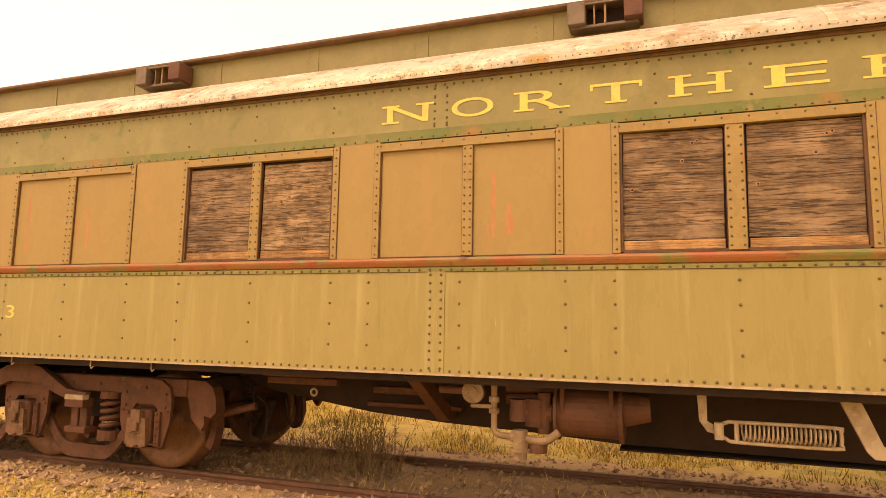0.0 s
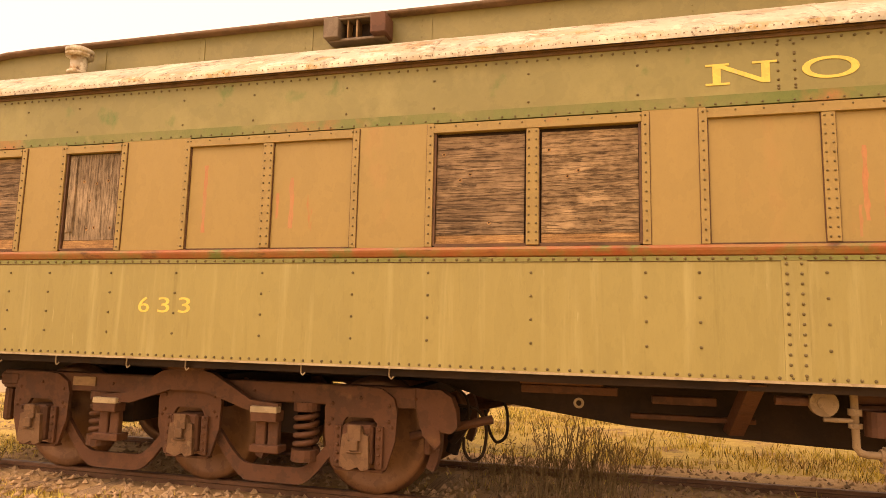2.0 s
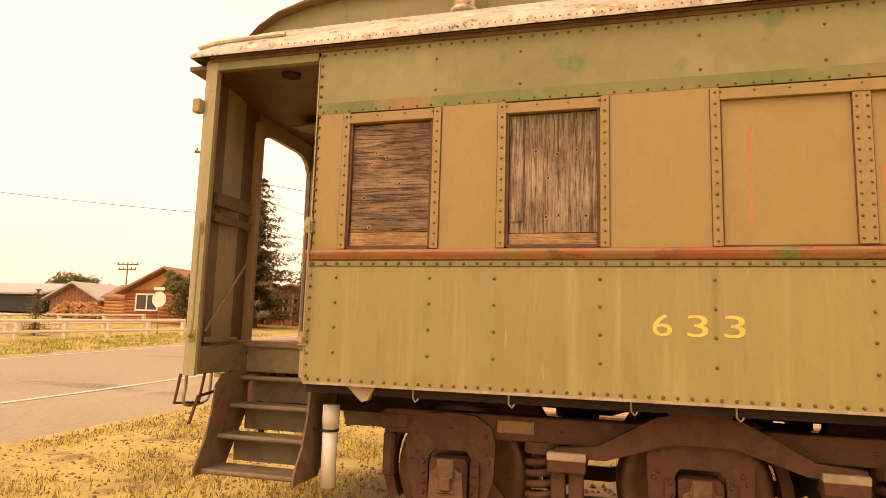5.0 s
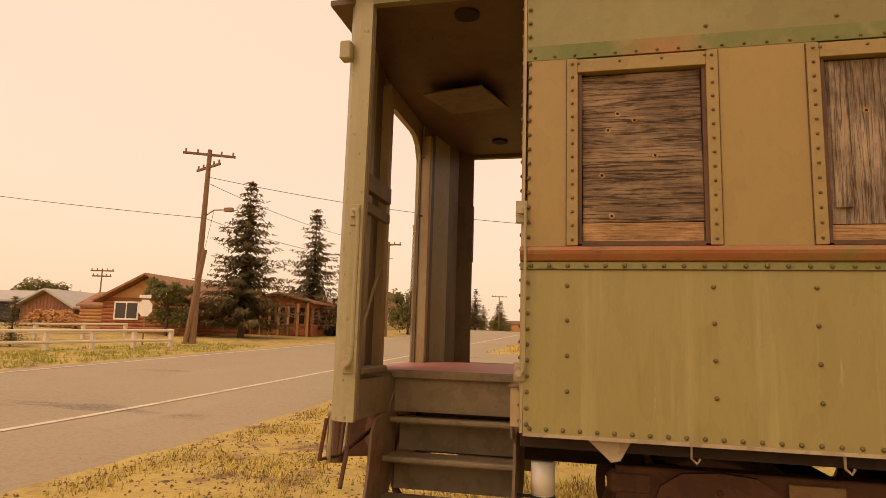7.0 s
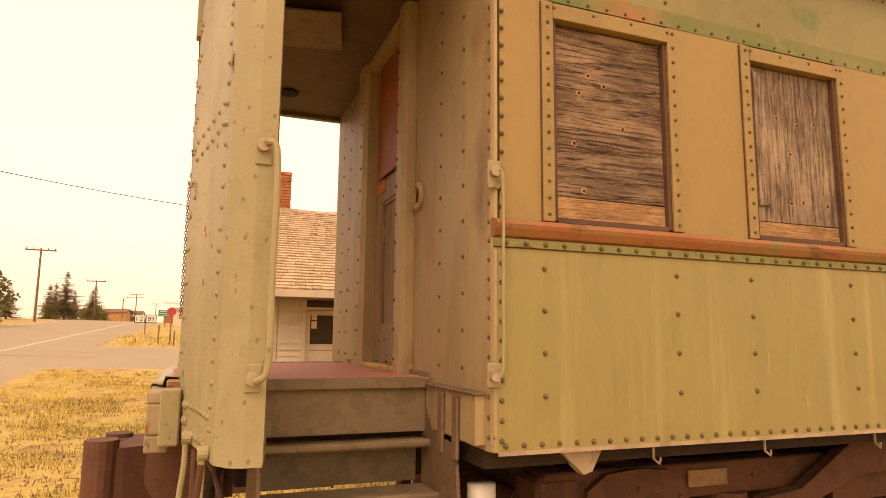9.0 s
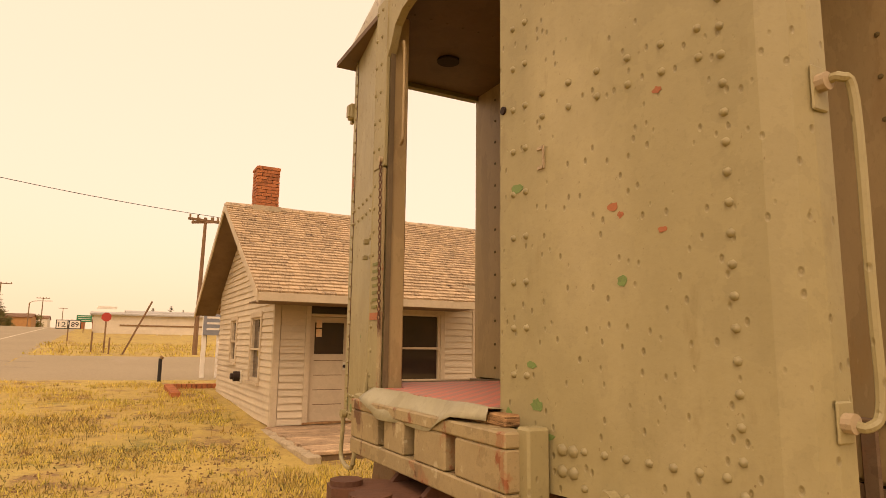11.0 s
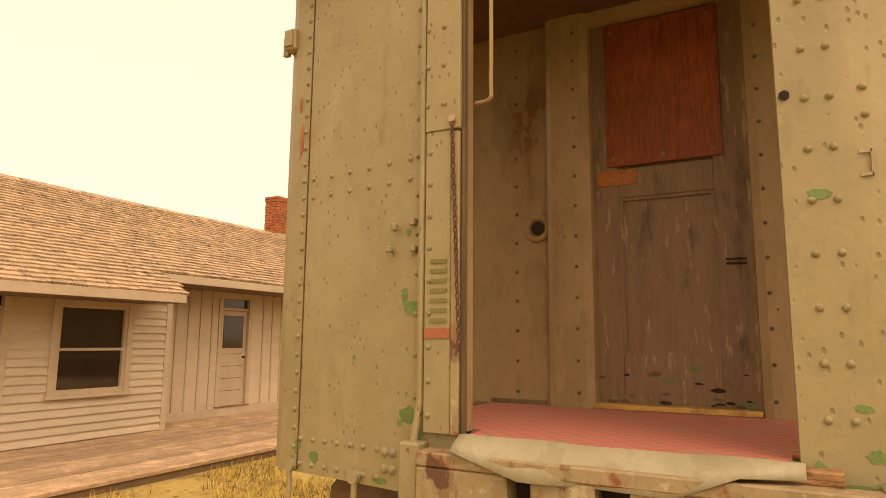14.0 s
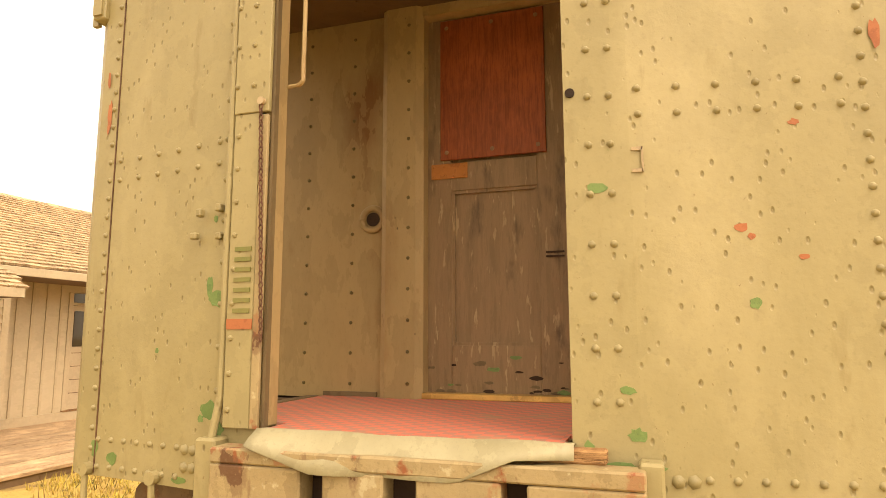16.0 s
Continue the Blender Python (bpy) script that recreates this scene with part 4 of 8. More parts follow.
part("tag_rivets", domes([((0.004, y, z), (-1, 0, 0)) for y in spaced(1.645, 1.805, 0.055) for z in (2.492, 2.541)], 0.007, 0.004), m_orange, door)
rk = random.Random(17)
for k in range(22):
    yk, zk = rk.uniform(1.16, 1.83), FZ + 0.02 + rk.random() ** 2 * 0.16
    wk = rk.uniform(0.012, 0.045)
    bm = bmesh.new()
    prism(bm, [(yk + wk * rk.uniform(0.6, 1.0) * math.cos(a), zk + wk * 0.35 * rk.uniform(0.5, 1.0) * math.sin(a)) for a in [q * math.pi / 4 for q in range(8)]], "x", 0.0105, 0.012)
    part("paint_chip", bm, m_oldgreen if k % 7 == 0 else m_dark if k % 2 else m_lining, door, "chip in the brown door paint")
part("door_latch", boxes((0.004, 0.012, 1.165, 1.25, 2.065, 2.073), (0.004, 0.012, 1.165, 1.25, 2.085, 2.093)), m_dark, door)
door.location = (0.012, -0.042, 0.022)
part("threshold", boxes((-0.055, 0.022, 1.09, 1.80, FZ + 0.009, FZ + 0.036), bevel=0.003), m_brass, car, "worn yellow brass threshold strip")
each("wall_skirting", [(-0.02, -0.004, 0.66, 0.93, FZ, FZ + 0.03), (-0.02, -0.004, 2.05, 2.34, FZ, FZ + 0.03)], m_step, car)

# floor, stepwells and steps
part("vestibule_floor", boxes((-0.985, 0.0, 0.62, W - 0.62, 1.35, FZ), (-1.06, -0.985, 0.99, 1.96, 1.35, FZ)), m_step, car, "steel vestibule floor")
bm = boxes((-0.975, -0.02, 0.64, W - 0.64, FZ, FZ + 0.008), (-1.115, -0.975, 0.995, 1.95, FZ, FZ + 0.008))
part("floor_mat", bm, m_mat, car, "faded red checked vinyl floor covering")
for s in (0, 1):
    f = (lambda y: y) if not s else (lambda y: W - y)

    def yb(a, b):
        return (f(a), f(b)) if f(a) < f(b) else (f(b), f(a))
    st = part("step_unit", boxes((-0.78, -0.05, *yb(0.60, 0.63), 1.20, 1.40)), m_step, car, "dusty painted steel vestibule steps")
    part("floor_nosing", boxes((-0.80, -0.05, *yb(0.575, 0.64), 1.385, FZ + 0.012), bevel=0.006), m_step, st)
    levels = [(0.54, 1.17, 0.70), (0.43, 0.975, 0.62), (0.30, 0.775, 0.50), (0.14, 0.565, 0.38)]
    for i, (y, z, back) in enumerate(levels):
        part("tread", boxes((-0.78, -0.05, *yb(y, back), z - 0.02, z), bevel=0.004), m_step, st)
        part("tread_nosing", rods(((-0.78, f(y), z - 0.012), (-0.05, f(y), z - 0.012), 0.018)), m_step, st)
        if i < 3:
            part("riser", boxes((-0.77, -0.06, *yb(back - 0.012, back), levels[i + 1][1] + 0.0, z - 0.02)), m_step, st)
    outline = [(0.64, 1.36), (0.50, 1.21), (0.30, 1.19), (0.235, 1.12), (0.21, 0.95), (0.15, 0.75), (0.06, 0.60), (0.05, 0.53), (0.40, 0.53), (0.52, 0.72), (0.64, 0.9)]
    for x in (-0.795, -0.05):
        bm = bmesh.new()
        prism(bm, [(f(y), z) for y, z in outline], "x", x, x + 0.014)
        part("step_side", bm, m_plate, st, "rusty curved step side plate")
    each("step_bracket", [(-0.86, -0.79, *yb(0.035, 0.60), 1.21, 1.40), ], m_step, st)
    each("step_bracket", [(-0.046, -0.006, *yb(0.06, 0.6), 1.22, 1.40)], m_inner, st)
    each("bracket_rib", [(-0.062, -0.046, *yb(y_, y_ + 0.055), 1.14, 1.385) for y_ in (0.20, 0.36)], m_plate, st, "", 0.006)
    part("bracket_ledge", boxes((-0.060, -0.004, *yb(0.05, 0.62), 1.398, 1.410), bevel=0.003), m_plate, st, "bent rusty ledge strip")
# grab irons with bolted eyes
for x, rad, so in ((-0.845, 0.0115, 0.06), (0.0, 0.007, 0.035)):
    g = part("grab_iron", tube(bmesh.new(), smooth_path([(x + 0.01, -0.01, 2.235), (x + 0.015, -so * 0.8, 2.24), (x + so * 0.7, -so, 2.18), (x + so * 0.7, -so, 1.75), (x + so * 0.7, -so, 1.52), (x + 0.015, -so * 0.8, 1.47), (x + 0.005, -0.01, 1.475)], 5), rad), m_end, car, "bent steel grab iron")
    each("eye_plate", [(x - 0.025, x + 0.03, -0.008, 0.0, 2.17, 2.28), (x - 0.025, x + 0.03, -0.008, 0.0, 1.43, 1.52)], m_end, g, "", 0.004)
    each_rod("eye_bolt", [((x, -0.03, 2.235), (x, -0.005, 2.235), 0.022), ((x, -0.03, 1.475), (x, -0.005, 1.475), 0.022)], m_pale, g)
wp = thing("drain_pipe", (0.09, 0.30, 0.49), "white plastic drain pipe strapped beside the steps", "pipe")
part("pipe", rods(((0.09, 0.30, 0.49), (0.09, 0.30, 0.90), 0.052), seg=20), m_white, wp, smooth=True)
part("pipe_socket", rods(((0.09, 0.30, 0.88), (0.09, 0.30, 1.03), 0.058), seg=20), m_white, wp, smooth=True)
part("strap", rods(((0.09, 0.30, 0.855), (0.09, 0.30, 0.872), 0.059), seg=20), m_dark, wp)
part("strap_bolt", rods(((-0.05, 0.30, 0.863), (0.04, 0.30, 0.863), 0.008)), m_dark, wp)

# end details: rivets, seam rod, chain strip, buffer beam, coupler
erv, big = [], []
def end_x(y):
    q = y if y < YC else 2 * YC - y
    pts = near_line[:5]
    for (xa, ya), (xb, yb_) in zip(pts, pts[1:]):
        if yb_ <= q <= ya:
            return xa + (xb - xa) * (ya - q) / (ya - yb_)
    return pts[-1][0] if q < 0.15 else -1.095
NX = (-1, -0.12, 0)
for m_ in (0, 1):
    f = (lambda y: y) if not m_ else (lambda y: 2 * YC - y)
    for z in (2.444, 2.365) if not m_ else (2.425, 2.345):
        erv += [((end_x(f(y)), f(y), z + 0.0), NX) for y in spaced(0.22, 0.763, 0.109)]
    for y in (0.905, 0.843) if not m_ else (0.872, 0.80):
        erv += [((end_x(f(y)), f(y), z), NX) for z in spaced(1.537, 3.32, 0.149)]
    erv += [((end_x(f(y)), f(y), z), NX) for z in (1.335, 1.235) for y in spaced(0.2, 0.62, 0.07)]
    erv += [((end_x(f(0.16)), f(0.16), z), NX) for z in spaced(1.3, 3.4, 0.075)]
    if m_:
        part("corner_seam", boxes((end_x(f(0.185)) - 0.0035, end_x(f(0.185)) + 0.004, f(0.185) - 0.0025, f(0.185) + 0.0025, 1.21, 3.43)), m_reveal, car)
    big += [((end_x(f(y)), f(y), z), NX) for y in (0.70, 0.66) for z in (1.33, 1.27)]
tagged(part("end_rivets", domes(erv, 0.0125, 0.011), m_rivet_end, car, "", True), kind="stuff")
tagged(part("end_bolts", domes(big, 0.020, 0.014), m_rivet_end, car, "", True), kind="stuff")
part("seam_rod", tube(bmesh.new(), [(-1.085, 2.145, 3.4), (-1.085, 2.145, 1.52), (-1.10, 2.16, 1.40), (-1.12, 2.17, 1.25), (-1.12, 2.16, 1.12)], 0.014), m_end, car, "round vertical pipe on the end")
part("edge_strip", boxes((-1.105, -1.085, 1.985, 2.125, 2.50, 3.40), (-1.100, -1.085, 2.021, 2.125, 1.42, 2.50), bevel=0.003), m_end, car, "torn khaki edge strip beside the doorway")
part("rusted_edge", boxes((-1.104, -1.088, 1.987, 2.018, 1.42, 2.49), bevel=0.003), m_beam, car, "rust-chipped edge strip beside the doorway")
part("rod_gap", boxes((-1.0875, -1.080, 2.127, 2.133, 1.42, 3.40)), m_reveal, car)
each("end_clip", [(-1.090, -1.060, 2.262, 2.285, 2.145, 2.175), (-1.090, -1.060, 2.180, 2.204, 2.160, 2.190), (-1.085, -1.055, 2.283, 2.31, 2.065, 2.09), (-1.090, -1.060, 2.175, 2.20, 2.06, 2.085)], m_rivet_end, car, "small chipped steel clip", 0.005)
part("rubber_edge", boxes((-1.085, -1.06, 1.973, 1.985, 1.42, 3.40)), m_lining, car)
part("edge_strip_rivets", domes([((-1.105, y, z), (-1, 0, 0)) for y in (2.116, 2.05) for z in spaced(2.60, 3.35, 0.155)] + [((-1.100, 2.105, z), (-1, 0, 0)) for z in spaced(1.48, 2.42, 0.12)], 0.0115, 0.009), m_rivet_end, car)
chain = part("chain_hook", rods(((-1.12, 2.01, 2.535), (-1.09, 2.01, 2.535), 0.014)), m_pale, car, "rusty safety chain hung from a bolt")
bm = bmesh.new()
for i in range(42):
    z = 2.515 - i * 0.0195
    a = 0 if i % 2 else math.pi / 2
    pts = [(-1.112 + 0.007 * math.cos(t) * math.cos(a), 2.012 - 0.0008 * i + 0.007 * math.cos(t) * math.sin(a), z + 0.013 * math.sin(t)) for t in [k * math.pi / 3 for k in range(7)]]
    tube(bm, pts, 0.0028, 4)
part("chain", bm, m_rust, chain)
each("scored_mark", [(-1.104, -1.099, 2.035, 2.10, 1.80 + k * 0.035, 1.815 + k * 0.035) for k in range(7)], m_greenline, car, "scored green mark")
part("rust_band", boxes((-1.1035, -1.099, 2.022, 2.122, 1.745, 1.78)), m_primer, car, "rubbed rust band")
part("gangway_grab_rail", tube(bmesh.new(), smooth_path([(-1.03, 1.955, 3.10), (-1.05, 1.90, 3.12), (-1.05, 1.885, 3.05), (-1.05, 1.885, 2.68), (-1.05, 1.89, 2.61), (-1.03, 1.955, 2.61)], 4), 0.008), m_inner, car)
part("gangway_grab_rail", tube(bmesh.new(), [(-0.82, W - 0.06, 2.9), (-0.78, W - 0.1, 2.88), (-0.78, W - 0.1, 2.35), (-0.82, W - 0.06, 2.33)], 0.009), m_inner, car)
hinge = part("marker_bracket", boxes((-0.97, -0.90, 2.90, 2.965, 3.06, 3.16), bevel=0.006), m_end, car, "small steel marker lamp bracket")
part("bracket_tab", boxes((-0.98, -0.965, 2.91, 2.955, 3.075, 3.15), (-0.94, -0.92, 2.965, 2.995, 3.05, 3.14)), m_end, hinge)
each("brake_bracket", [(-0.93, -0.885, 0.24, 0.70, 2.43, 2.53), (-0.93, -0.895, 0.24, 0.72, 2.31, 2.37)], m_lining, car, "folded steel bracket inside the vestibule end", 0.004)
part("trap_door_rod", rods(((-0.90, 0.22, 1.50), (-0.98, 0.82, 2.06), 0.010)), m_inner, car)
part("trap_door_stop", boxes((-0.90, -0.80, 0.10, 0.50, FZ, FZ + 0.04), bevel=0.01), m_step, car)
hb = part("marker_bracket", boxes((-0.965, -0.905, -0.035, 0.03, 3.06, 3.16), bevel=0.006), m_end, car, "small steel marker lamp bracket")

m_lip = surface("pale_grey_green_sheet", (0.36, 0.325, 0.20), (0.31, 0.275, 0.16), 0.45, 0, 5, (1, 1, 1), 40, 0.2, 0.1)
# torn sheet lip over the buffer beam
bm = bmesh.new()
n = 26
rows = []
for i in range(n + 1):
    u = i / n
    y = 1.965 - u * 1.0
    hold = 1 - 0.85 * max(0, (u - 0.76) / 0.24)
    wav = 0.02 * math.sin(u * 9) + 0.012 * math.sin(u * 23 + 1)
    drop = 0.022 + 0.072 * min(1, max(0, u / 0.22)) * min(1, max(0, (0.84 - u) / 0.16))
    rows.append([bm.verts.new((-1.06, y, FZ + 0.004)), bm.verts.new((-1.135, y, FZ + 0.010 + wav * 0.15)), bm.verts.new((-1.135 - (0.04 + wav * 0.5) * hold, y, FZ - 0.002 - drop * 0.5)), bm.verts.new((-1.135 - (0.065 + wav * 0.6) * hold, y, FZ - 0.01 - drop * 0.98))])
for a, b in zip(rows, rows[1:]):
    for i in range(3):
        bm.faces.new((a[i], a[i + 1], b[i + 1], b[i]))
bmesh.ops.recalc_face_normals(bm, faces=bm.faces)
bmesh.ops.solidify(bm, geom=list(bm.faces), thickness=0.003)
part("torn_lip", bm, m_lip, car, "bent and torn pale sheet along the floor edge", True)
part("lip_board", boxes((-1.125, -1.06, 0.88, 1.98, FZ - 0.045, FZ - 0.006), bevel=0.006), m_sill, car, "bare wood edge under the torn sheet")
yy = [0.78, 1.087, 1.158, 1.404, 1.504, 1.70, 1.775, 2.10]
each("beam_block", [(-1.19, -1.10, a, b, 1.20, 1.325) for a, b in zip(yy[::2], yy[1::2])], m_beam, car, "chipped khaki block of the buffer beam", 0.006)
part("buffer_beam", boxes((-1.192, -1.10, 0.78, 2.10, 1.13, 1.198), bevel=0.006), m_beam, car, "chipped khaki buffer beam")
part("beam_cap", boxes((-1.192, -1.10, 0.78, 2.10, 1.327, 1.375), bevel=0.006), m_beam, car)
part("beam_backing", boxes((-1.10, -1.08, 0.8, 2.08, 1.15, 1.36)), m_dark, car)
each("corner_casting", [(-1.14, -1.06, 0.735, 0.80, 1.16, 1.39), (-1.14, -1.06, 2.12, 2.2, 1.16, 1.39)], m_end, car, "", 0.008)
for y0, y1 in ((0.16, 0.52), (2.46, 2.82)):
    part("corner_handle", tube(bmesh.new(), smooth_path([(end_x(y0) - 0.02, y0, 1.23), (end_x(y0) - 0.02, y0, 1.12), (end_x(y0) - 0.03, y0 + 0.02, 0.98), (end_x(y1) - 0.03, y1 - 0.02, 0.98), (end_x(y1) - 0.02, y1, 1.12), (end_x(y1) - 0.02, y1, 1.23)], 4), 0.012), m_end, car, "bent steel corner handle")
    each_rod("handle_eye", [((end_x(y0) - 0.035, y0, 1.225), (end_x(y0), y0, 1.225), 0.024), ((end_x(y1) - 0.035, y1, 1.225), (end_x(y1), y1, 1.225), 0.024)], m_end, car)

coup = thing("coupler", (-1.3, YC, 0.72), "rusty red-brown knuckle coupler below the car end", "coupler")
part("draft_sill", boxes((-1.1, 0.5, 1.30, 1.68, 0.80, 1.12), bevel=0.01), m_dark, coup)
bm = bmesh.new()
prism(bm, [(-1.10, 1.38), (-1.42, 1.38), (-1.60, 1.28), (-1.72, 1.24), (-1.70, 1.36), (-1.62, 1.52), (-1.74, 1.60), (-1.72, 1.72), (-1.55, 1.74), (-1.42, 1.62), (-1.10, 1.60)], "z", 0.74, 1.02)
part("coupler_head", bm, m_rust, coup)
each_rod("knuckle", [((-1.70, 1.30, 0.70), (-1.70, 1.30, 1.06), 0.075), ((-1.66, 1.66, 0.72), (-1.66, 1.66, 1.04), 0.065)], m_rust, coup, "worn rounded knuckle", 16)
coup.location.x += 0.30
coup.location.z += 0.06
bm = bmesh.new()
prism(bm, [(-1.15, 0.74), (-1.45, 0.74), (-1.52, 0.86), (-1.50, 1.00), (-1.40, 1.10), (-1.15, 1.12)], "y", 1.33, 1.36)
part("coupler_rib", bm, m_rust, coup)
bm = bmesh.new()
prism(bm, [(-1.15, 0.74), (-1.45, 0.74), (-1.52, 0.86), (-1.50, 1.00), (-1.40, 1.10), (-1.15, 1.12)], "y", 1.62, 1.65)
part("coupler_rib", bm, m_rust, coup)
part("uncoupling_rod", tube(bmesh.new(), [(-1.35, 1.5, 1.08), (-1.3, 1.2, 1.06), (-1.22, 0.6, 1.02), (-1.2, 0.2, 0.98), (-1.2, 0.12, 0.8)], 0.012), m_iron, coup)
bm = bmesh.new()
tube(bm, smooth_path([(-1.12, 1.05, 1.1), (-1.22, 1.05, 0.85), (-1.2, 1.08, 0.6), (-1.1, 1.1, 0.5)]), 0.025)
part("air_hose", bm, m_dark, coup, "black rubber brake hose")
part("hose_coupling", rods(((-1.14, 1.05, 1.12), (-1.10, 1.05, 1.0), 0.04)), m_rust, coup)
part("step_irons", tube(bmesh.new(), [(-0.98, 0.10, 1.2), (-1.0, 0.08, 1.0), (-1.0, 0.35, 0.98), (-1.0, 0.4, 1.2)], 0.011), m_iron, car)

# ---- the six-wheel truck ----
def wheel(bm, x, y, out):
    """A railway wheel as a turned profile; out is -1 or 1 for the side the rim face looks to."""
    prof = [(0.0, 0.08), (0.09, 0.08), (0.10, 0.02), (0.34, 0.045), (0.375, 0.06), (0.43, 0.062), (0.457, 0.05), (0.46, -0.045), (0.485, -0.06), (0.485, -0.085), (0.38, -0.08), (0.36, -0.02), (0.10, -0.05), (0.0, -0.05)]
    seg = 40
    z = RAIL_Z + 0.457
    rings = []
    for k in range(seg):
        a = k * 2 * math.pi / seg
        rings.append([bm.verts.new((x + r * math.cos(a), y + out * w, z + r * math.sin(a))) for r, w in prof[1:-1]])
    for k in range(seg):
        a, b = rings[k], rings[(k + 1) % seg]
        for i in range(len(a) - 1):
            bm.faces.new((a[i], a[i + 1], b[i + 1], b[i]))
    bm.faces.new([r[0] for r in rings])
    bm.faces.new([r[-1] for r in rings][::-1])
    bmesh.ops.recalc_face_normals(bm, faces=bm.faces)


AX = (0.915, 2.44, 3.965)
AZ = RAIL_Z + 0.457
truck = thing("wheel_truck", (2.44, YC, RAIL_Z), "rust-brown six-wheel railway truck standing on the rails", "wheel truck")
for ax_ in AX:
    for y, out in ((NEAR, -1), (FAR, 1)):
        bm = bmesh.new()
        wheel(bm, ax_, y, out)
        part("wheel", bm, m_tread, truck, "worn steel railway wheel", True)
    part("axle", rods(((ax_, 0.35, AZ), (ax_, W - 0.35, AZ), 0.075), seg=16), m_iron, truck)
for s in (0, 1):
    f = (lambda y: y + 0.11) if not s else (lambda y: W - y - 0.11)

    def yb(a, b):
        return (f(a), f(b)) if f(a) < f(b) else (f(b), f(a))
    bm = boxes((0.44, 4.40, *yb(0.30, 0.42), 0.86, 1.02), bevel=0.008)
    part("side_frame", bm, m_iron, truck, "rust-brown steel side frame")
    for ax_ in AX:
        hw = 0.30
        top = [(-hw, 0.84), (-hw + 0.03, 0.94), (-0.17, 1.005), (0, 1.02), (0.17, 1.005), (hw - 0.03, 0.94), (hw, 0.84), (hw - 0.01, 0.62), (0.22, 0.40), (0.14, 0.39),
               (0.14, 0.74), (0.11, 0.78), (-0.11, 0.78), (-0.14, 0.74), (-0.14, 0.39), (-0.22, 0.40), (-hw + 0.01, 0.62)]
        bm = bmesh.new()
        prism(bm, [(ax_ + u, z) for u, z in top], "y", *yb(0.265, 0.30))
        ped = part("pedestal", bm, m_iron, truck, "bolted iron pedestal plate")
        part("pedestal_ribs", boxes(*[(ax_ + u - 0.03, ax_ + u + 0.03, *yb(0.235, 0.265), 0.41, 0.72) for u in (-0.17, 0.17)], (ax_ - 0.2, ax_ + 0.2, *yb(0.26, 0.34), 0.375, 0.395), bevel=0.004), m_iron, ped)
        pts = [(u, z) for u in (-0.235, 0.235) for z in (0.88, 0.76)] + [(0, 0.93), (-0.26, 0.72), (0.26, 0.72)] + [(u, z) for u in (-0.17, 0.17) for z in spaced(0.45, 0.70, 0.065)]
        part("pedestal_bolts", domes([((ax_ + u, f(0.265 if abs(u) > 0.2 or u == 0 else 0.235), z), (0, -1 if not s else 1, 0)) for u, z in pts], 0.017, 0.014), m_iron, ped)
        jb = part("journal_box", boxes((ax_ - 0.125, ax_ + 0.125, *yb(0.20, 0.42), 0.43, 0.735), bevel=0.02), m_iron, truck)
        lid = [(-0.105, 0.66), (-0.07, 0.67), (-0.05, 0.73), (0.05, 0.73), (0.07, 0.67), (0.105, 0.66), (0.12, 0.42), (0.06, 0.40), (0.03, 0.43), (-0.04, 0.40), (-0.12, 0.43)]
        bm = bmesh.new()
        prism(bm, [(ax_ + u, z) for u, z in lid], "y", *yb(0.165, 0.20))
        ld = part("journal_lid", bm, m_boxlid, jb, "rusted hinged journal box lid")
        part("lid_hinge", boxes((ax_ - 0.055, ax_ + 0.055, *yb(0.145, 0.165), 0.62, 0.74), (ax_ - 0.035, ax_ + 0.035, *yb(0.135, 0.165), 0.55, 0.63), (ax_ - 0.06, ax_ + 0.06, *yb(0.15, 0.165), 0.53, 0.545), bevel=0.006), m_boxlid, jb)
    # equaliser bars sag between the boxes
    for a, b in ((AX[0], AX[1]), (AX[1], AX[2])):
        ol = []
        prof = [(0.60 * k / 12, 0.345 + 0.375 * (0.5 + 0.5 * math.cos(math.pi * min(1, max(0, (k / 12 - 0.12) / 0.8))))) for k in range(13)]
        topl = [(a + u, z + 0.005) for u, z in prof] + [(b - u, z + 0.005) for u, z in prof[::-1]]
        botl = [(a + u + 0.0, z - 0.125) for u, z in prof] + [(b - u, z - 0.125) for u, z in prof[::-1]]
        bm = bmesh.new()
        prism(bm, topl + botl[::-1], "y", *yb(0.335, 0.375))
        part("equalizer_bar", bm, m_iron, truck, "curved rusty equaliser bar")
    for x in (1.50, 3.47):
        bm = bmesh.new()
        hel = [(x + 0.085 * math.cos(t), f(0.36) + 0.085 * math.sin(t), 0.50 + 0.30 * t / (2 * math.pi * 4.5)) for t in [k * math.pi / 8 for k in range(73)]]
        tube(bm, hel, 0.024, 6)
        sp_ = part("coil_spring", bm, m_iron, truck, "heavy rusty coil spring", True)
        each_rod("spring_seat", [((x, f(0.36), 0.41), (x, f(0.36), 0.50), 0.115), ((x, f(0.36), 0.80), (x, f(0.36), 0.87), 0.11)], m_iron, sp_, "", 16)
    # arched bolster bar with pale end blocks
    bar = [(1.60, 0.80), (1.60, 0.855), (1.85, 0.88), (2.20, 1.075), (2.30, 1.095), (2.58, 1.095), (2.68, 1.075), (3.04, 0.88), (3.29, 0.855), (3.29, 0.80), (3.0, 0.80), (2.62, 0.925), (2.28, 0.925), (1.90, 0.80)]
    bm = bmesh.new()
    prism(bm, bar, "y", *yb(0.20, 0.26))
    part("bolster_arch", bm, m_iron, truck, "arched rusty bolster bar")
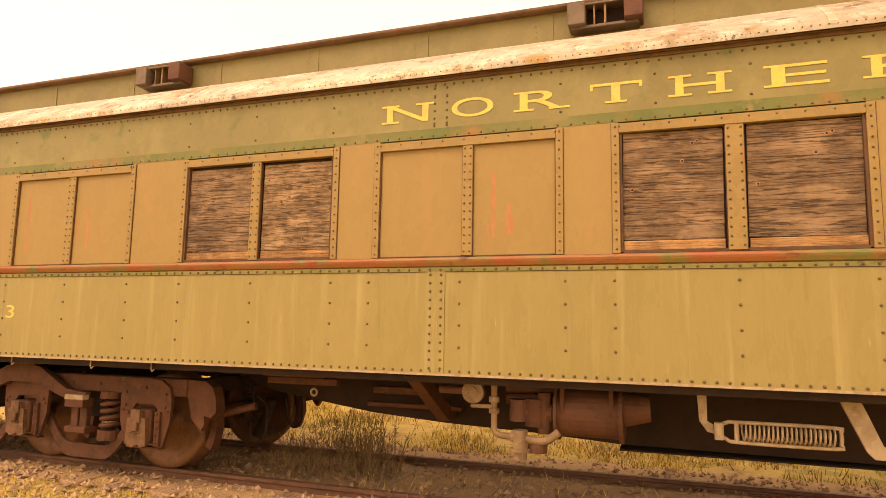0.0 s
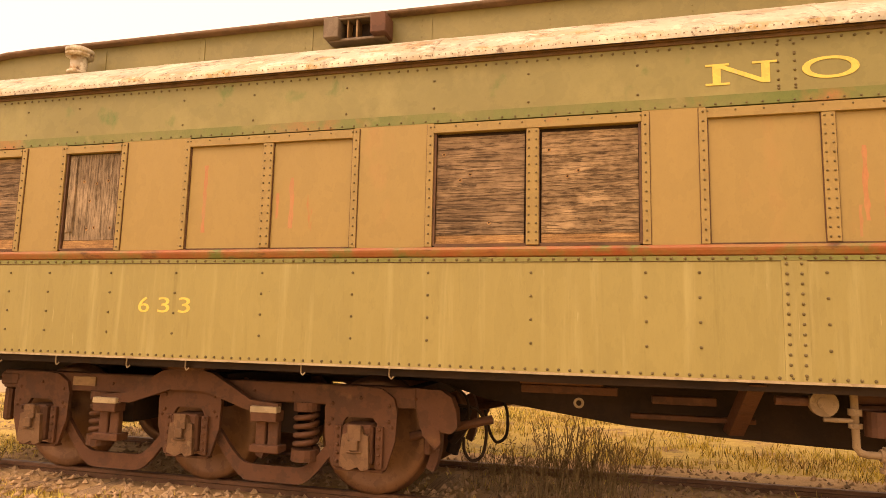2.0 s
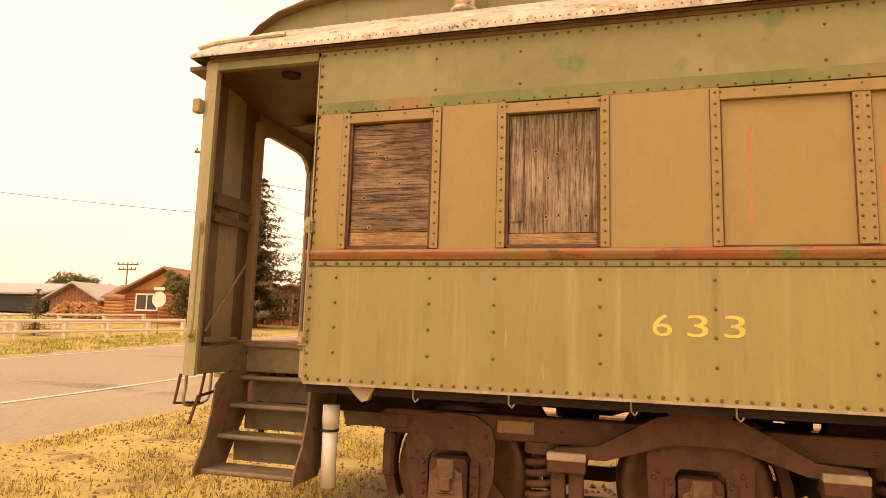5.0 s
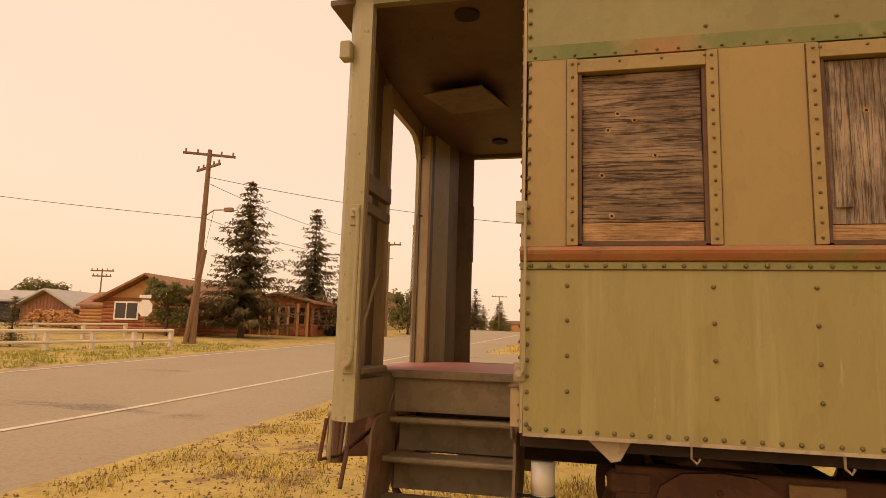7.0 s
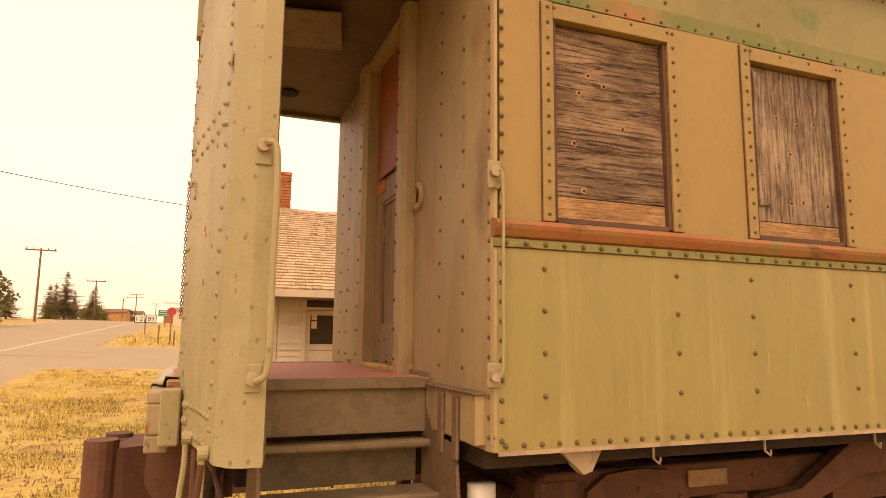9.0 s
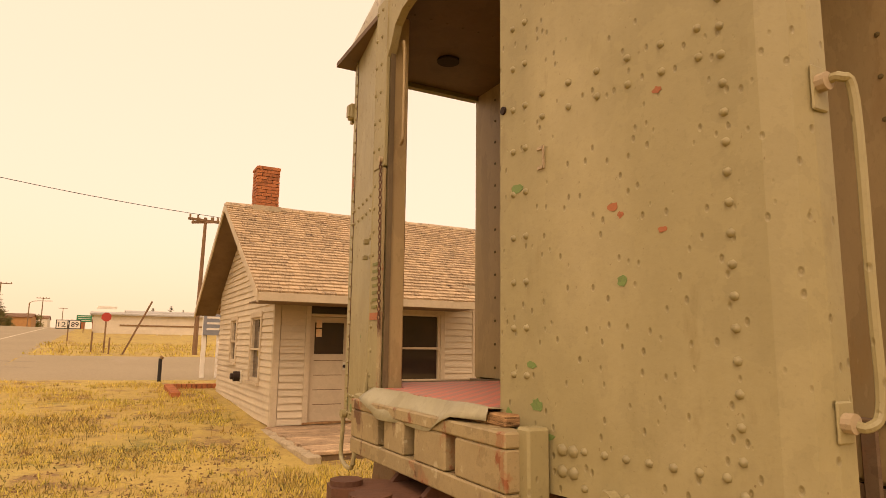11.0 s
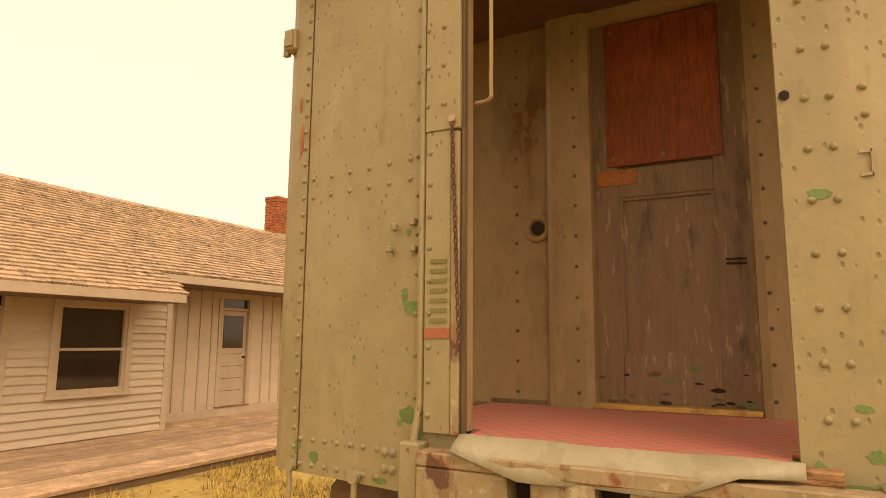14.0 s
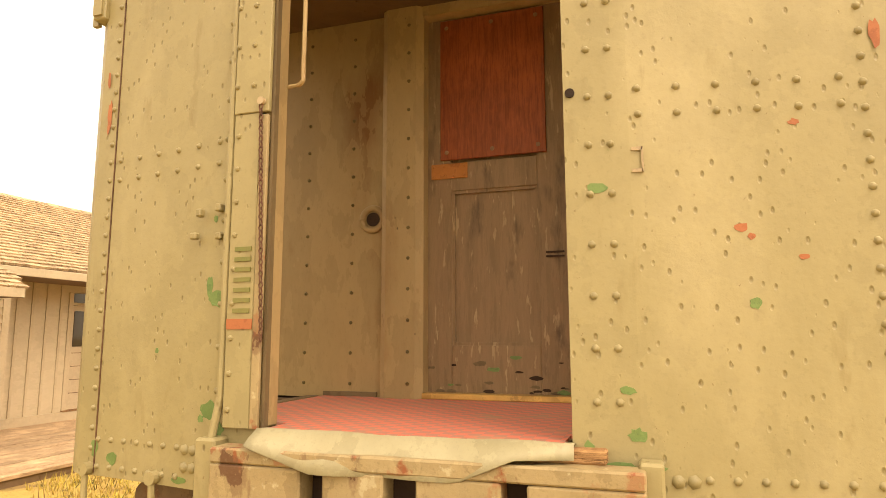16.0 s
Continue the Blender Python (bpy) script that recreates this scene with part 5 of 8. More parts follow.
    part("side_bearing", boxes((2.26, 2.62, *yb(0.18, 0.36), 1.095, 1.135), (2.29, 2.59, *yb(0.16, 0.36), 1.135, 1.165), bevel=0.008), m_iron, truck)
    for x in (1.67, 3.18):
        bl = part("end_block", boxes((x - 0.115, x + 0.115, *yb(0.17, 0.30), 0.715, 0.80), bevel=0.006), m_iron, truck)
        part("block_cap", boxes((x - 0.118, x + 0.118, *yb(0.165, 0.24), 0.785, 0.835), bevel=0.006), m_pale, bl, "pale worn wood shim")
        part("swing_hanger", boxes((x - 0.10, x - 0.01, *yb(0.24, 0.30), 0.50, 0.72), (x + 0.01, x + 0.10, *yb(0.24, 0.30), 0.50, 0.72), (x - 0.13, x + 0.13, *yb(0.20, 0.34), 0.47, 0.53), bevel=0.008), m_iron, truck)
    part("data_plate", boxes((1.22, 1.46, *yb(0.285, 0.30), 0.91, 0.99), bevel=0.003), m_dull, truck, "dull oval cast plate")
    part("frame_bolts", domes([((x, f(0.30), 0.94), (0, -1 if not s else 1, 0)) for x in spaced(0.6, 4.4, 0.34)], 0.015, 0.012), m_iron, truck)
    part("end_bracket", boxes((0.40, 0.62, *yb(0.292, 0.5), 0.88, 1.0), (0.42, 0.50, *yb(0.325, 0.415), 0.56, 0.86), bevel=0.02), m_iron, truck)
    bm = bmesh.new()
    prism(bm, [(4.40, 0.86), (4.57, 0.86), (4.60, 0.62), (4.56, 0.56), (4.46, 0.66)], "y", *yb(0.32, 0.38))
    part("brake_hanger", bm, m_iron, truck)
    bm = bmesh.new()
    prism(bm, [(4.38, 1.02), (4.60, 1.01), (4.68, 0.96), (4.72, 0.86), (4.73, 0.74), (4.68, 0.69), (4.60, 0.70), (4.56, 0.80), (4.50, 0.86), (4.38, 0.86)], "y", *yb(0.31, 0.43))
    part("frame_horn", bm, m_iron, truck, "curved end of the side frame")
    part("brake_lever", rods(((4.30, f(0.52), 0.62), (4.95, f(0.60), 0.78), 0.035), ((4.45, f(0.50), 0.50), (4.45, f(0.50), 0.95), 0.03)), m_iron, truck)
    for ax_, d in ((AX[0], -1), (AX[2], 1), (AX[1], 1)):
        bm = bmesh.new()
        arc = [(ax_ + d * (0.50 + w) * math.cos(a), AZ + (0.50 + w) * math.sin(a)) for w in (0,) for a in [k * 0.15 - 0.45 for k in range(7)]]
        arc2 = [(ax_ + d * 0.57 * math.cos(a), AZ + 0.57 * math.sin(a)) for a in [k * 0.15 - 0.45 for k in range(7)]]
        prism(bm, arc + arc2[::-1], "y", *yb(0.58, 0.69))
        part("brake_shoe", bm, m_rust, truck, "rusty brake shoe")
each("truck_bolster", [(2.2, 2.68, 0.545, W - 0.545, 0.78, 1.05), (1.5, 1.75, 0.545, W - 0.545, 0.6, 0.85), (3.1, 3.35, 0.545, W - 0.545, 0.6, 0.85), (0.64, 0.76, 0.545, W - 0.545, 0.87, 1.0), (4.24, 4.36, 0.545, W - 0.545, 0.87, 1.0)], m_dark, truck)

# ---- underframe ----
und = thing("underframe", (8, YC, 0.7), "near-black steel underframe of the railway car", "underframe")
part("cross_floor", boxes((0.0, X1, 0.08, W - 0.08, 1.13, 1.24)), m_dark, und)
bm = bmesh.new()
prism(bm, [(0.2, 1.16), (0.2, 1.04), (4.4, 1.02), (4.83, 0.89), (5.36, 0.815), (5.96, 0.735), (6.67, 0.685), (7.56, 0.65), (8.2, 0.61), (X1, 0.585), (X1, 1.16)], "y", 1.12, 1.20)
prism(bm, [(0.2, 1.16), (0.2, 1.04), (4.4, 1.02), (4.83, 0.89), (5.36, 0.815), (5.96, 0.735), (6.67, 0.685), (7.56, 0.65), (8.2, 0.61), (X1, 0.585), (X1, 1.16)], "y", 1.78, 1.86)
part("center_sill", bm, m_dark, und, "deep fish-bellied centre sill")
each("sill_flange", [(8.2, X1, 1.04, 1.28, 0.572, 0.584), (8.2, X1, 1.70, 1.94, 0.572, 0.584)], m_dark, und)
bm = bmesh.new()
prism(bm, [(0.06, 1.17), (0.30, 1.17), (1.06, 0.78), (1.12, 0.74), (0.86, 0.74)], "x", 6.70, 6.80)
part("cross_bearer", bm, m_iron, und, "slanted riveted cross bearer")
bm = bmesh.new()
prism(bm, [(0.06, 1.17), (0.30, 1.17), (1.06, 0.80), (1.12, 0.76), (0.86, 0.76)], "x", 11.2, 11.3)
part("cross_bearer", bm, m_iron, und)
each("angle_brace", [(5.2, 5.9, 0.5, 0.58, 1.02, 1.08), (5.2, 5.8, 0.42, 0.48, 1.09, 1.13), (6.15, 6.6, 0.7, 0.78, 0.96, 1.02), (6.0, 6.9, 0.9, 0.96, 0.82, 0.86)], m_iron, und, "", 0.006)
part("hang_ring", tube(bmesh.new(), [(5.62 + 0.03 * math.cos(t), 0.6, 0.95 + 0.03 * math.sin(t)) for t in [k * math.pi / 8 for k in range(17)]], 0.01), m_pale, und)
for x in (0.75, 1.35, 2.05, 2.6, 3.6, 4.3):
    part("pipe_hook", tube(bmesh.new(), [(x, 0.06, 1.2), (x, 0.06, 1.13), (x + 0.02, 0.05, 1.11), (x + 0.035, 0.06, 1.13)], 0.006), m_pale, und)
bm = bmesh.new()
prism(bm, [(0.30, 1.19), (0.50, 1.19), (0.45, 1.10), (0.41, 1.09)], "y", 0.05, 0.10)
part("hose_bracket", bm, m_pale, und)
# air tank
tank = thing("air_tank", (8.0, 0.60, 0.68), "rusty red riveted air brake cylinder under the car", "tank")
bm = bmesh.new()
cyl(bm, (7.77, 0.62, 0.865), (8.235, 0.62, 0.865), 0.185, 28)
part("cylinder", bm, m_rust, tank, smooth=False)
part("flange", rods(((7.75, 0.62, 0.865), (7.775, 0.62, 0.865), 0.215), ((8.215, 0.62, 0.865), (8.245, 0.62, 0.865), 0.215), seg=28), m_rust, tank)
part("flange_bolts", domes([((8.215, 0.62 - 0.2 * math.cos(a), 0.865 + 0.2 * math.sin(a)), (-1, 0, 0)) for a in [k * 0.6 for k in range(10)]], 0.014, 0.012), m_rust, tank)
bm = bmesh.new()
cyl(bm, (8.245, 0.62, 0.90), (8.43, 0.62, 0.91), 0.13, 20, 0.09)
part("nozzle", bm, m_rust, tank)
part("hanger_strap", boxes((7.80, 7.83, 0.43, 0.45, 0.86, 1.15), (8.15, 8.18, 0.43, 0.45, 0.86, 1.15)), m_iron, tank)
# valve and pipes
val = thing("brake_pipework", (7.4, 0.5, 0.5), "dusty brown steam pipes and valve below the car", "pipework")
bm = bmesh.new()
tube(bm, [(7.30, 0.5, 1.15), (7.30, 0.5, 0.72), (7.32, 0.5, 0.69), (7.36, 0.5, 0.68), (7.46, 0.5, 0.68)], 0.024)
part("pipe", bm, m_pipe, val, smooth=True)
each_rod("pipe_union", [((7.30, 0.5, 0.92), (7.30, 0.5, 0.96), 0.04), ((7.30, 0.5, 0.84), (7.30, 0.5, 0.87), 0.04), ((7.12, 0.5, 0.885), (7.30, 0.5, 0.885), 0.015), ((7.43, 0.5, 0.68), (7.47, 0.5, 0.68), 0.04)], m_pipe, val)
part("valve_body", rods(((7.50, 0.5, 0.60), (7.50, 0.5, 0.73), 0.055), ((7.50, 0.5, 0.575), (7.50, 0.5, 0.60), 0.075), ((7.50, 0.5, 0.52), (7.50, 0.5, 0.575), 0.05), seg=16), m_pipe, val)
bm = bmesh.new()
tube(bm, smooth_path([(7.52, 0.5, 0.68), (7.60, 0.5, 0.66), (7.70, 0.5, 0.67), (7.78, 0.52, 0.73)]), 0.03)
part("elbow", bm, m_pipe, val, smooth=True)
each_rod("red_strainer", [((7.62, 0.55, 0.57), (7.62, 0.55, 0.66), 0.07), ((7.47, 0.62, 0.78), (7.47, 0.62, 0.94), 0.08)], m_rust, val, "red-brown strainer bowl", 16)
part("triple_valve", rods(((7.6, 0.62, 0.75), (7.6, 0.62, 0.95), 0.09), ((7.52, 0.62, 0.85), (7.72, 0.62, 0.85), 0.07), ((7.66, 0.6, 0.70), (7.66, 0.6, 1.0), 0.05), seg=14), m_iron, val)
part("reel", rods(((7.13, 0.50, 0.985), (7.13, 0.56, 0.985), 0.085), ((7.13, 0.49, 0.985), (7.13, 0.60, 0.985), 0.04), seg=20), m_pipe, val, "round brown drain cock")
each_rod("red_pipe", [((6.85, 0.55, 0.99), (7.12, 0.55, 0.99), 0.03), ((7.35, 0.7, 1.02), (7.75, 0.7, 1.02), 0.045), ((7.35, 0.7, 0.93), (7.75, 0.7, 0.94), 0.04)], m_rust, val)
# brake slack adjuster spring in its yoke
yoke = thing("brake_spring_yoke", (9.2, 0.5, 0.75), "pale steel yoke holding a coil spring", "brake spring")
bm = bmesh.new()
prism(bm, [(8.70, 1.15), (8.83, 1.15), (8.80, 1.08), (8.80, 0.90), (8.86, 0.87), (8.86, 0.82), (8.80, 0.83), (8.75, 0.90), (8.74, 1.08)], "y", 0.50, 0.52)
part("hanger", bm, m_pale, yoke)
bm = bmesh.new()
tube(bm, smooth_path([(8.84, 0.5, 0.855), (8.92, 0.5, 0.90), (9.0, 0.5, 0.905), (9.55, 0.5, 0.905), (9.585, 0.5, 0.88), (9.585, 0.5, 0.80), (9.55, 0.5, 0.775), (9.0, 0.5, 0.775), (8.92, 0.5, 0.79), (8.84, 0.5, 0.835)], 3), 0.013)
part("yoke", bm, m_pale, yoke, smooth=True)
bm = bmesh.new()
tube(bm, [(9.01 + 0.54 * k / 240, 0.5 + 0.05 * math.sin(k * math.pi / 6), 0.84 + 0.05 * math.cos(k * math.pi / 6)) for k in range(241)], 0.007, 5)
part("spring", bm, m_pale, yoke, "dull coil spring")
part("yoke_pin", rods(((8.87, 0.47, 0.79), (8.87, 0.47, 0.90), 0.03), ((8.98, 0.5, 0.77), (8.98, 0.5, 0.91), 0.016)), m_pale, yoke)
sus = thing("battery_hanger", (9.8, 0.4, 0.75), "pale bent steel strap hanger under the side sill", "hanger")
bm = bmesh.new()
prism(bm, [(9.56, 1.19), (9.68, 1.19), (9.83, 0.82), (10.10, 0.82), (10.10, 0.74), (9.78, 0.74), (9.74, 0.78)], "y", 0.42, 0.45)
part("strap", bm, m_pale, sus)
part("slot", boxes((9.85, 10.02, 0.415, 0.42, 0.765, 0.795), bevel=0.001), m_dark, sus)
# coiled hose and wire at the truck's inner end
hose = thing("steam_hose", (4.9, 0.5, 0.3), "dark hanging rubber hoses behind the truck", "hose")
bm = bmesh.new()
tube(bm, smooth_path([(4.62, 0.45, 0.95), (4.78, 0.42, 0.86), (4.80, 0.42, 0.66), (4.72, 0.42, 0.56), (4.62, 0.45, 0.6)]), 0.012)
tube(bm, smooth_path([(4.66, 0.45, 0.78), (4.86, 0.45, 0.76), (4.95, 0.45, 0.62), (4.93, 0.45, 0.40), (4.84, 0.45, 0.33), (4.77, 0.45, 0.40), (4.76, 0.45, 0.52)]), 0.014)
tube(bm, smooth_path([(4.92, 0.9, 0.86), (5.05, 0.9, 0.74), (5.06, 0.9, 0.50), (4.97, 0.9, 0.42), (4.90, 0.9, 0.52), (4.86, 0.9, 0.70)]), 0.014)
part("hose", bm, m_dark, hose, smooth=True)
hose.location += Vector((-0.12, 0.62, 0.05))
tank.location += Vector((0.03, -0.08, 0.06))
val.location += Vector((0.05, -0.22, 0.07))
yoke.location += Vector((0.03, -0.20, 0.04))
sus.location += Vector((0.01, -0.15, 0.03))
part("pipe_stub", rods(((4.6, 0.7, 0.45), (4.75, 0.6, 0.62), 0.05), ((4.55, 0.9, 0.3), (4.68, 0.9, 0.7), 0.06)), m_dark, hose)


# chips of old green and red paint on the end sheets
def chip(y, z, w, h, material, seed):
    r = random.Random(seed)
    n = 14
    bm = bmesh.new()
    pts = []
    for k in range(n):
        a = k * 2 * math.pi / n
        q = r.uniform(0.7, 1.15)
        yy_ = y + w / 2 * q * math.cos(a)
        pts.append((end_x(yy_) - 0.0005, yy_, z + h / 2 * q * math.sin(a)))
    a = [bm.verts.new(p) for p in pts]
    b = [bm.verts.new((x - 0.0012, y_, z_)) for x, y_, z_ in pts]
    bm.faces.new(b)
    for i in range(n):
        bm.faces.new((a[i], a[(i + 1) % n], b[(i + 1) % n], b[i]))
    bmesh.ops.recalc_face_normals(bm, faces=bm.faces)
    part("paint_chip", bm, material, car, "patch of old paint showing through")


m_fadedred = surface("faded_red_paint", (0.40, 0.165, 0.065), (0.37, 0.20, 0.08), 0.55, 0, 9, (1, 1, 0.4), 40, 0.2, 0.05)
for i, (y, z, w, h, mm) in enumerate([(2.70, 1.27, 0.055, 0.05, m_oldgreen), (2.80, 1.30, 0.04, 0.07, m_oldgreen), (2.215, 1.47, 0.07, 0.07, m_oldgreen), (2.165, 1.41, 0.05, 0.05, m_oldgreen),
        (2.35, 1.225, 0.08, 0.03, m_oldgreen), (2.19, 1.85, 0.10, 0.06, m_oldgreen), (2.235, 1.90, 0.03, 0.08, m_oldgreen), (2.49, 1.67, 0.02, 0.025, m_oldgreen), (2.22, 2.14, 0.02, 0.03, m_oldgreen),
        (2.25, 1.44, 0.03, 0.03, m_oldgreen), (2.845, 2.62, 0.025, 0.14, m_primer), (2.86, 2.78, 0.015, 0.08, m_primer), (0.885, 2.15, 0.06, 0.035, m_oldgreen), (0.82, 1.57, 0.05, 0.025, m_oldgreen),
        (0.93, 1.41, 0.03, 0.045, m_oldgreen), (0.80, 1.45, 0.05, 0.04, m_oldgreen), (0.85, 1.365, 0.10, 0.028, m_oldgreen), (0.76, 1.36, 0.08, 0.02, m_oldgreen), (0.475, 1.81, 0.035, 0.035, m_oldgreen),
        (0.50, 2.02, 0.04, 0.028, m_primer), (0.475, 1.995, 0.02, 0.02, m_primer), (0.345, 1.935, 0.03, 0.018, m_primer), (0.345, 2.32, 0.03, 0.02, m_primer), (0.12, 2.56, 0.03, 0.1, m_primer)]):
    chip(y, z, w, h, mm, i)
part("name_frame", boxes((-1.063, -1.057, 0.755, 0.785, 2.19, 2.20), (-1.063, -1.057, 0.755, 0.785, 2.255, 2.265), (-1.063, -1.057, 0.752, 0.758, 2.19, 2.265)), m_pale, car)
for x, z0, z1, w in ((2.70, 2.2, 2.75, 0.030), (3.47, 2.22, 2.62, 0.035), (3.35, 2.3, 2.5, 0.02), (7.40, 2.2, 2.68, 0.03), (7.52, 2.22, 2.45, 0.05), (7.36, 2.1, 2.3, 0.02)):
    r = random.Random(int(x * 100))
    bm = bmesh.new()
    pts = [(x + w * (0.5 + r.uniform(-.25, .25)), z) for z in spaced(z0, z1, 0.05)] + [(x - w * (0.5 + r.uniform(-.25, .25)), z) for z in spaced(z1, z0, 0.05)]
    prism(bm, pts, "y", 0.0154, 0.016)
    part("red_paint_streak", bm, m_fadedred, car, "faded red paint streak on tan steel")
part("edge_hole", rods(((-1.085, 0.955, 2.443), (-1.07, 0.955, 2.443), 0.014), seg=14), m_dark, car)


# ---- depot ----
m_siding = surface("pale_grey_siding_paint", (0.59, 0.495, 0.34), (0.53, 0.44, 0.30), 0.6, 0, 1.5, (0.4, 1, 1), 30, 0.12, 0.08, vary=0.06)
m_trim = surface("pale_trim_paint", (0.54, 0.445, 0.30), (0.48, 0.39, 0.26), 0.6, 0, 2, (1, 1, 1), 30, 0.12, 0.06)
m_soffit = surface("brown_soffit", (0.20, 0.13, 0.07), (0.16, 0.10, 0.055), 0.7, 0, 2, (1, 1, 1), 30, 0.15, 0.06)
m_shingle = surface("weathered_cedar_shingle", (0.47, 0.345, 0.21), (0.36, 0.255, 0.15), 0.9, 0, 6, (5, 1, 1), 40, 0.45, 0.4, vary=0.40, patches=[((0.17, 0.11, 0.065), 5, 0.58, 0.66, (1, 1, 1), 4.0), ((0.50, 0.39, 0.25), 9, 0.58, 0.68, (2, 1, 1), 14.0)])
m_brick = surface("orange_chimney_brick", (0.40, 0.14, 0.05), (0.32, 0.105, 0.04), 0.85, 0, 6, (1, 1, 1), 50, 0.25, 0.3, vary=0.25)
m_mortar = surface("chimney_mortar", (0.34, 0.22, 0.12), None, 0.9, 0, 6, (1, 1, 1), 50, 0.3, 0.3)
m_deck = wood("grey_deck_plank", (0.52, 0.37, 0.22), (0.26, 0.17, 0.10), (0.5, 6, 6), 3, 0.85, 0.4, vary=0.22)
m_glass = surface("dim_window_glass", (0.035, 0.024, 0.018), (0.05, 0.03, 0.02), 0.06, 0, 1, (1, 1, 1), 5, 0.1, 0.0, spec=0.6)
m_paper = surface("sun_faded_notice", (0.62, 0.40, 0.20), (0.66, 0.50, 0.32), 0.8, 0, 12, (1, 1, 1), 40, 0.2, 0.0)
m_concrete = surface("pale_concrete", (0.42, 0.34, 0.22), (0.34, 0.27, 0.17), 0.9, 0, 3, (1, 1, 1), 40, 0.3, 0.3)

DX0, DXJ, DX1, DF, DF2, DB, DZ = 0.27, 4.22, 14.0, 10.0, 10.7, 15.8, 0.27
RY, RZ, EY, EZ = 12.95, 4.52, 9.12, 2.40
SL = (RZ - EZ) / (RY - EY)
depot = thing("depot", (DX0, DF, DZ), "small old railway depot with pale lap siding and shingle roof", "building")
part("bay_wall", boxes((DX0 + 0.03, DXJ - 0.03, DF + 0.10, DF + 0.16, 0.15, 2.6)), m_siding, depot)
each("main_wall", [(DXJ - 0.03, 5.86, DF2, DF2 + 0.1, 0.2, 3.0), (6.74, DX1, DF2, DF2 + 0.1, 0.2, 3.0), (5.86, 6.74, DF2, DF2 + 0.1, 2.52, 3.0), (5.86, 6.74, DF2, DF2 + 0.1, 0.2, 0.42), (5.86, 6.74, DF2 + 0.1, DF2 + 0.16, 0.2, 3.0)], m_siding, depot, "pale board-and-batten wall")
part("jog_wall", boxes((DXJ - 0.1, DXJ - 0.03, DF + 0.1, DF2, 0.2, 2.6)), m_siding, depot)
part("back_wall", boxes((DX0 + 0.03, DX1, DB - 0.1, DB, 0.2, 2.5)), m_siding, depot)
bm = bmesh.new()
prism(bm, [(DF + 0.1, 0.1), (DB - 0.1, 0.1), (DB - 0.1, 2.55), (RY, RZ - 0.12), (DF + 0.1, EZ + SL * (DF + 0.1 - EY) - 0.1)], "x", DX0 + 0.09, DX0 + 0.15)
part("gable_wall", bm, m_siding, depot, "pale lap-sided gable wall")
bm = bmesh.new()
prism(bm, [(DF2, 0.1), (DB - 0.1, 0.1), (DB - 0.1, 2.55), (RY, RZ - 0.12), (DF2, 2.9)], "x", DX1 - 0.1, DX1)
part("gable_wall", bm, m_siding, depot)


def lap(x0, x1, y0, z, h, axis):
    """One lapped siding board; axis 'x' on the front, 'y' on the gable."""
    bm_ = bmesh.new()
    prof = [(0.034, z), (-0.012, z), (0.014, z + h), (0.034, z + h)]
    if axis == "x":
        prism(bm_, [(y0 + u, v) for u, v in prof], "x", x0, x1)
    else:
        prism(bm_, [(y0 + u, v) for u, v in prof], "y", x0, x1)
    return bm_


H = 0.118
doorx, winx = (0.80, 1.68), (2.24, 3.50)
for k in range(19):
    z = 0.28 + k * H
    if z > 2.45:
        break
    cuts = [DX0 + 0.11, DXJ - 0.11]
    gaps = []
    if z < 2.27:
        gaps.append(doorx)
    if 0.82 < z < 2.28:
        gaps.append(winx)
    x = cuts[0]
    for g0, g1 in gaps + [(cuts[1], None)]:
        if g0 - x > 0.03:
            part("siding_board", lap(x, g0, DF, z, H, "x"), m_siding, depot)
        x = g1
for k in range(38):
    z = 0.28 + k * H
    top = RZ - 0.16 - z
    if top < 0.1:
        break
    y0 = max(DF + 0.02, EY + (z + H - EZ + 0.12) / SL) if z > 2.3 else DF + 0.10
    y1 = min(DB, 2 * RY - EY - (z + H - EZ + 0.12) / SL) if z > 2.3 else DB
    holes = [(10.95, 11.95)] if 0.82 < z < 2.12 else []
    if 1.12 < z < 2.12:
        holes.append((13.35, 14.15))
    a = y0
    for g0, g1 in holes + [(y1, None)]:
        if g0 - a > 0.05:
            part("siding_board", lap(a, g0, DX0, z, H, "y"), m_siding, depot)
        a = g1
part("corner_board", boxes((DX0 - 0.012, DX0 + 0.10, DF - 0.014, DF + 0.10, 0.24, 2.62), bevel=0.003), m_trim, depot)
part("corner_board", boxes((DXJ - 0.11, DXJ + 0.0, DF - 0.014, DF + 0.10, 0.26, 2.55), bevel=0.003), m_trim, depot)
for i, x in enumerate(spaced(DXJ + 0.12, DX1 - 0.1, 0.27)):
    if 5.80 < x < 6.80:
        continue
    part("batten", boxes((x - 0.022, x + 0.022, DF2 - 0.02, DF2, 0.42, 2.95)), m_trim, depot)
part("base_board", boxes((DXJ, DX1, DF2 - 0.05, DF2, 0.25, 0.42)), m_trim, depot)


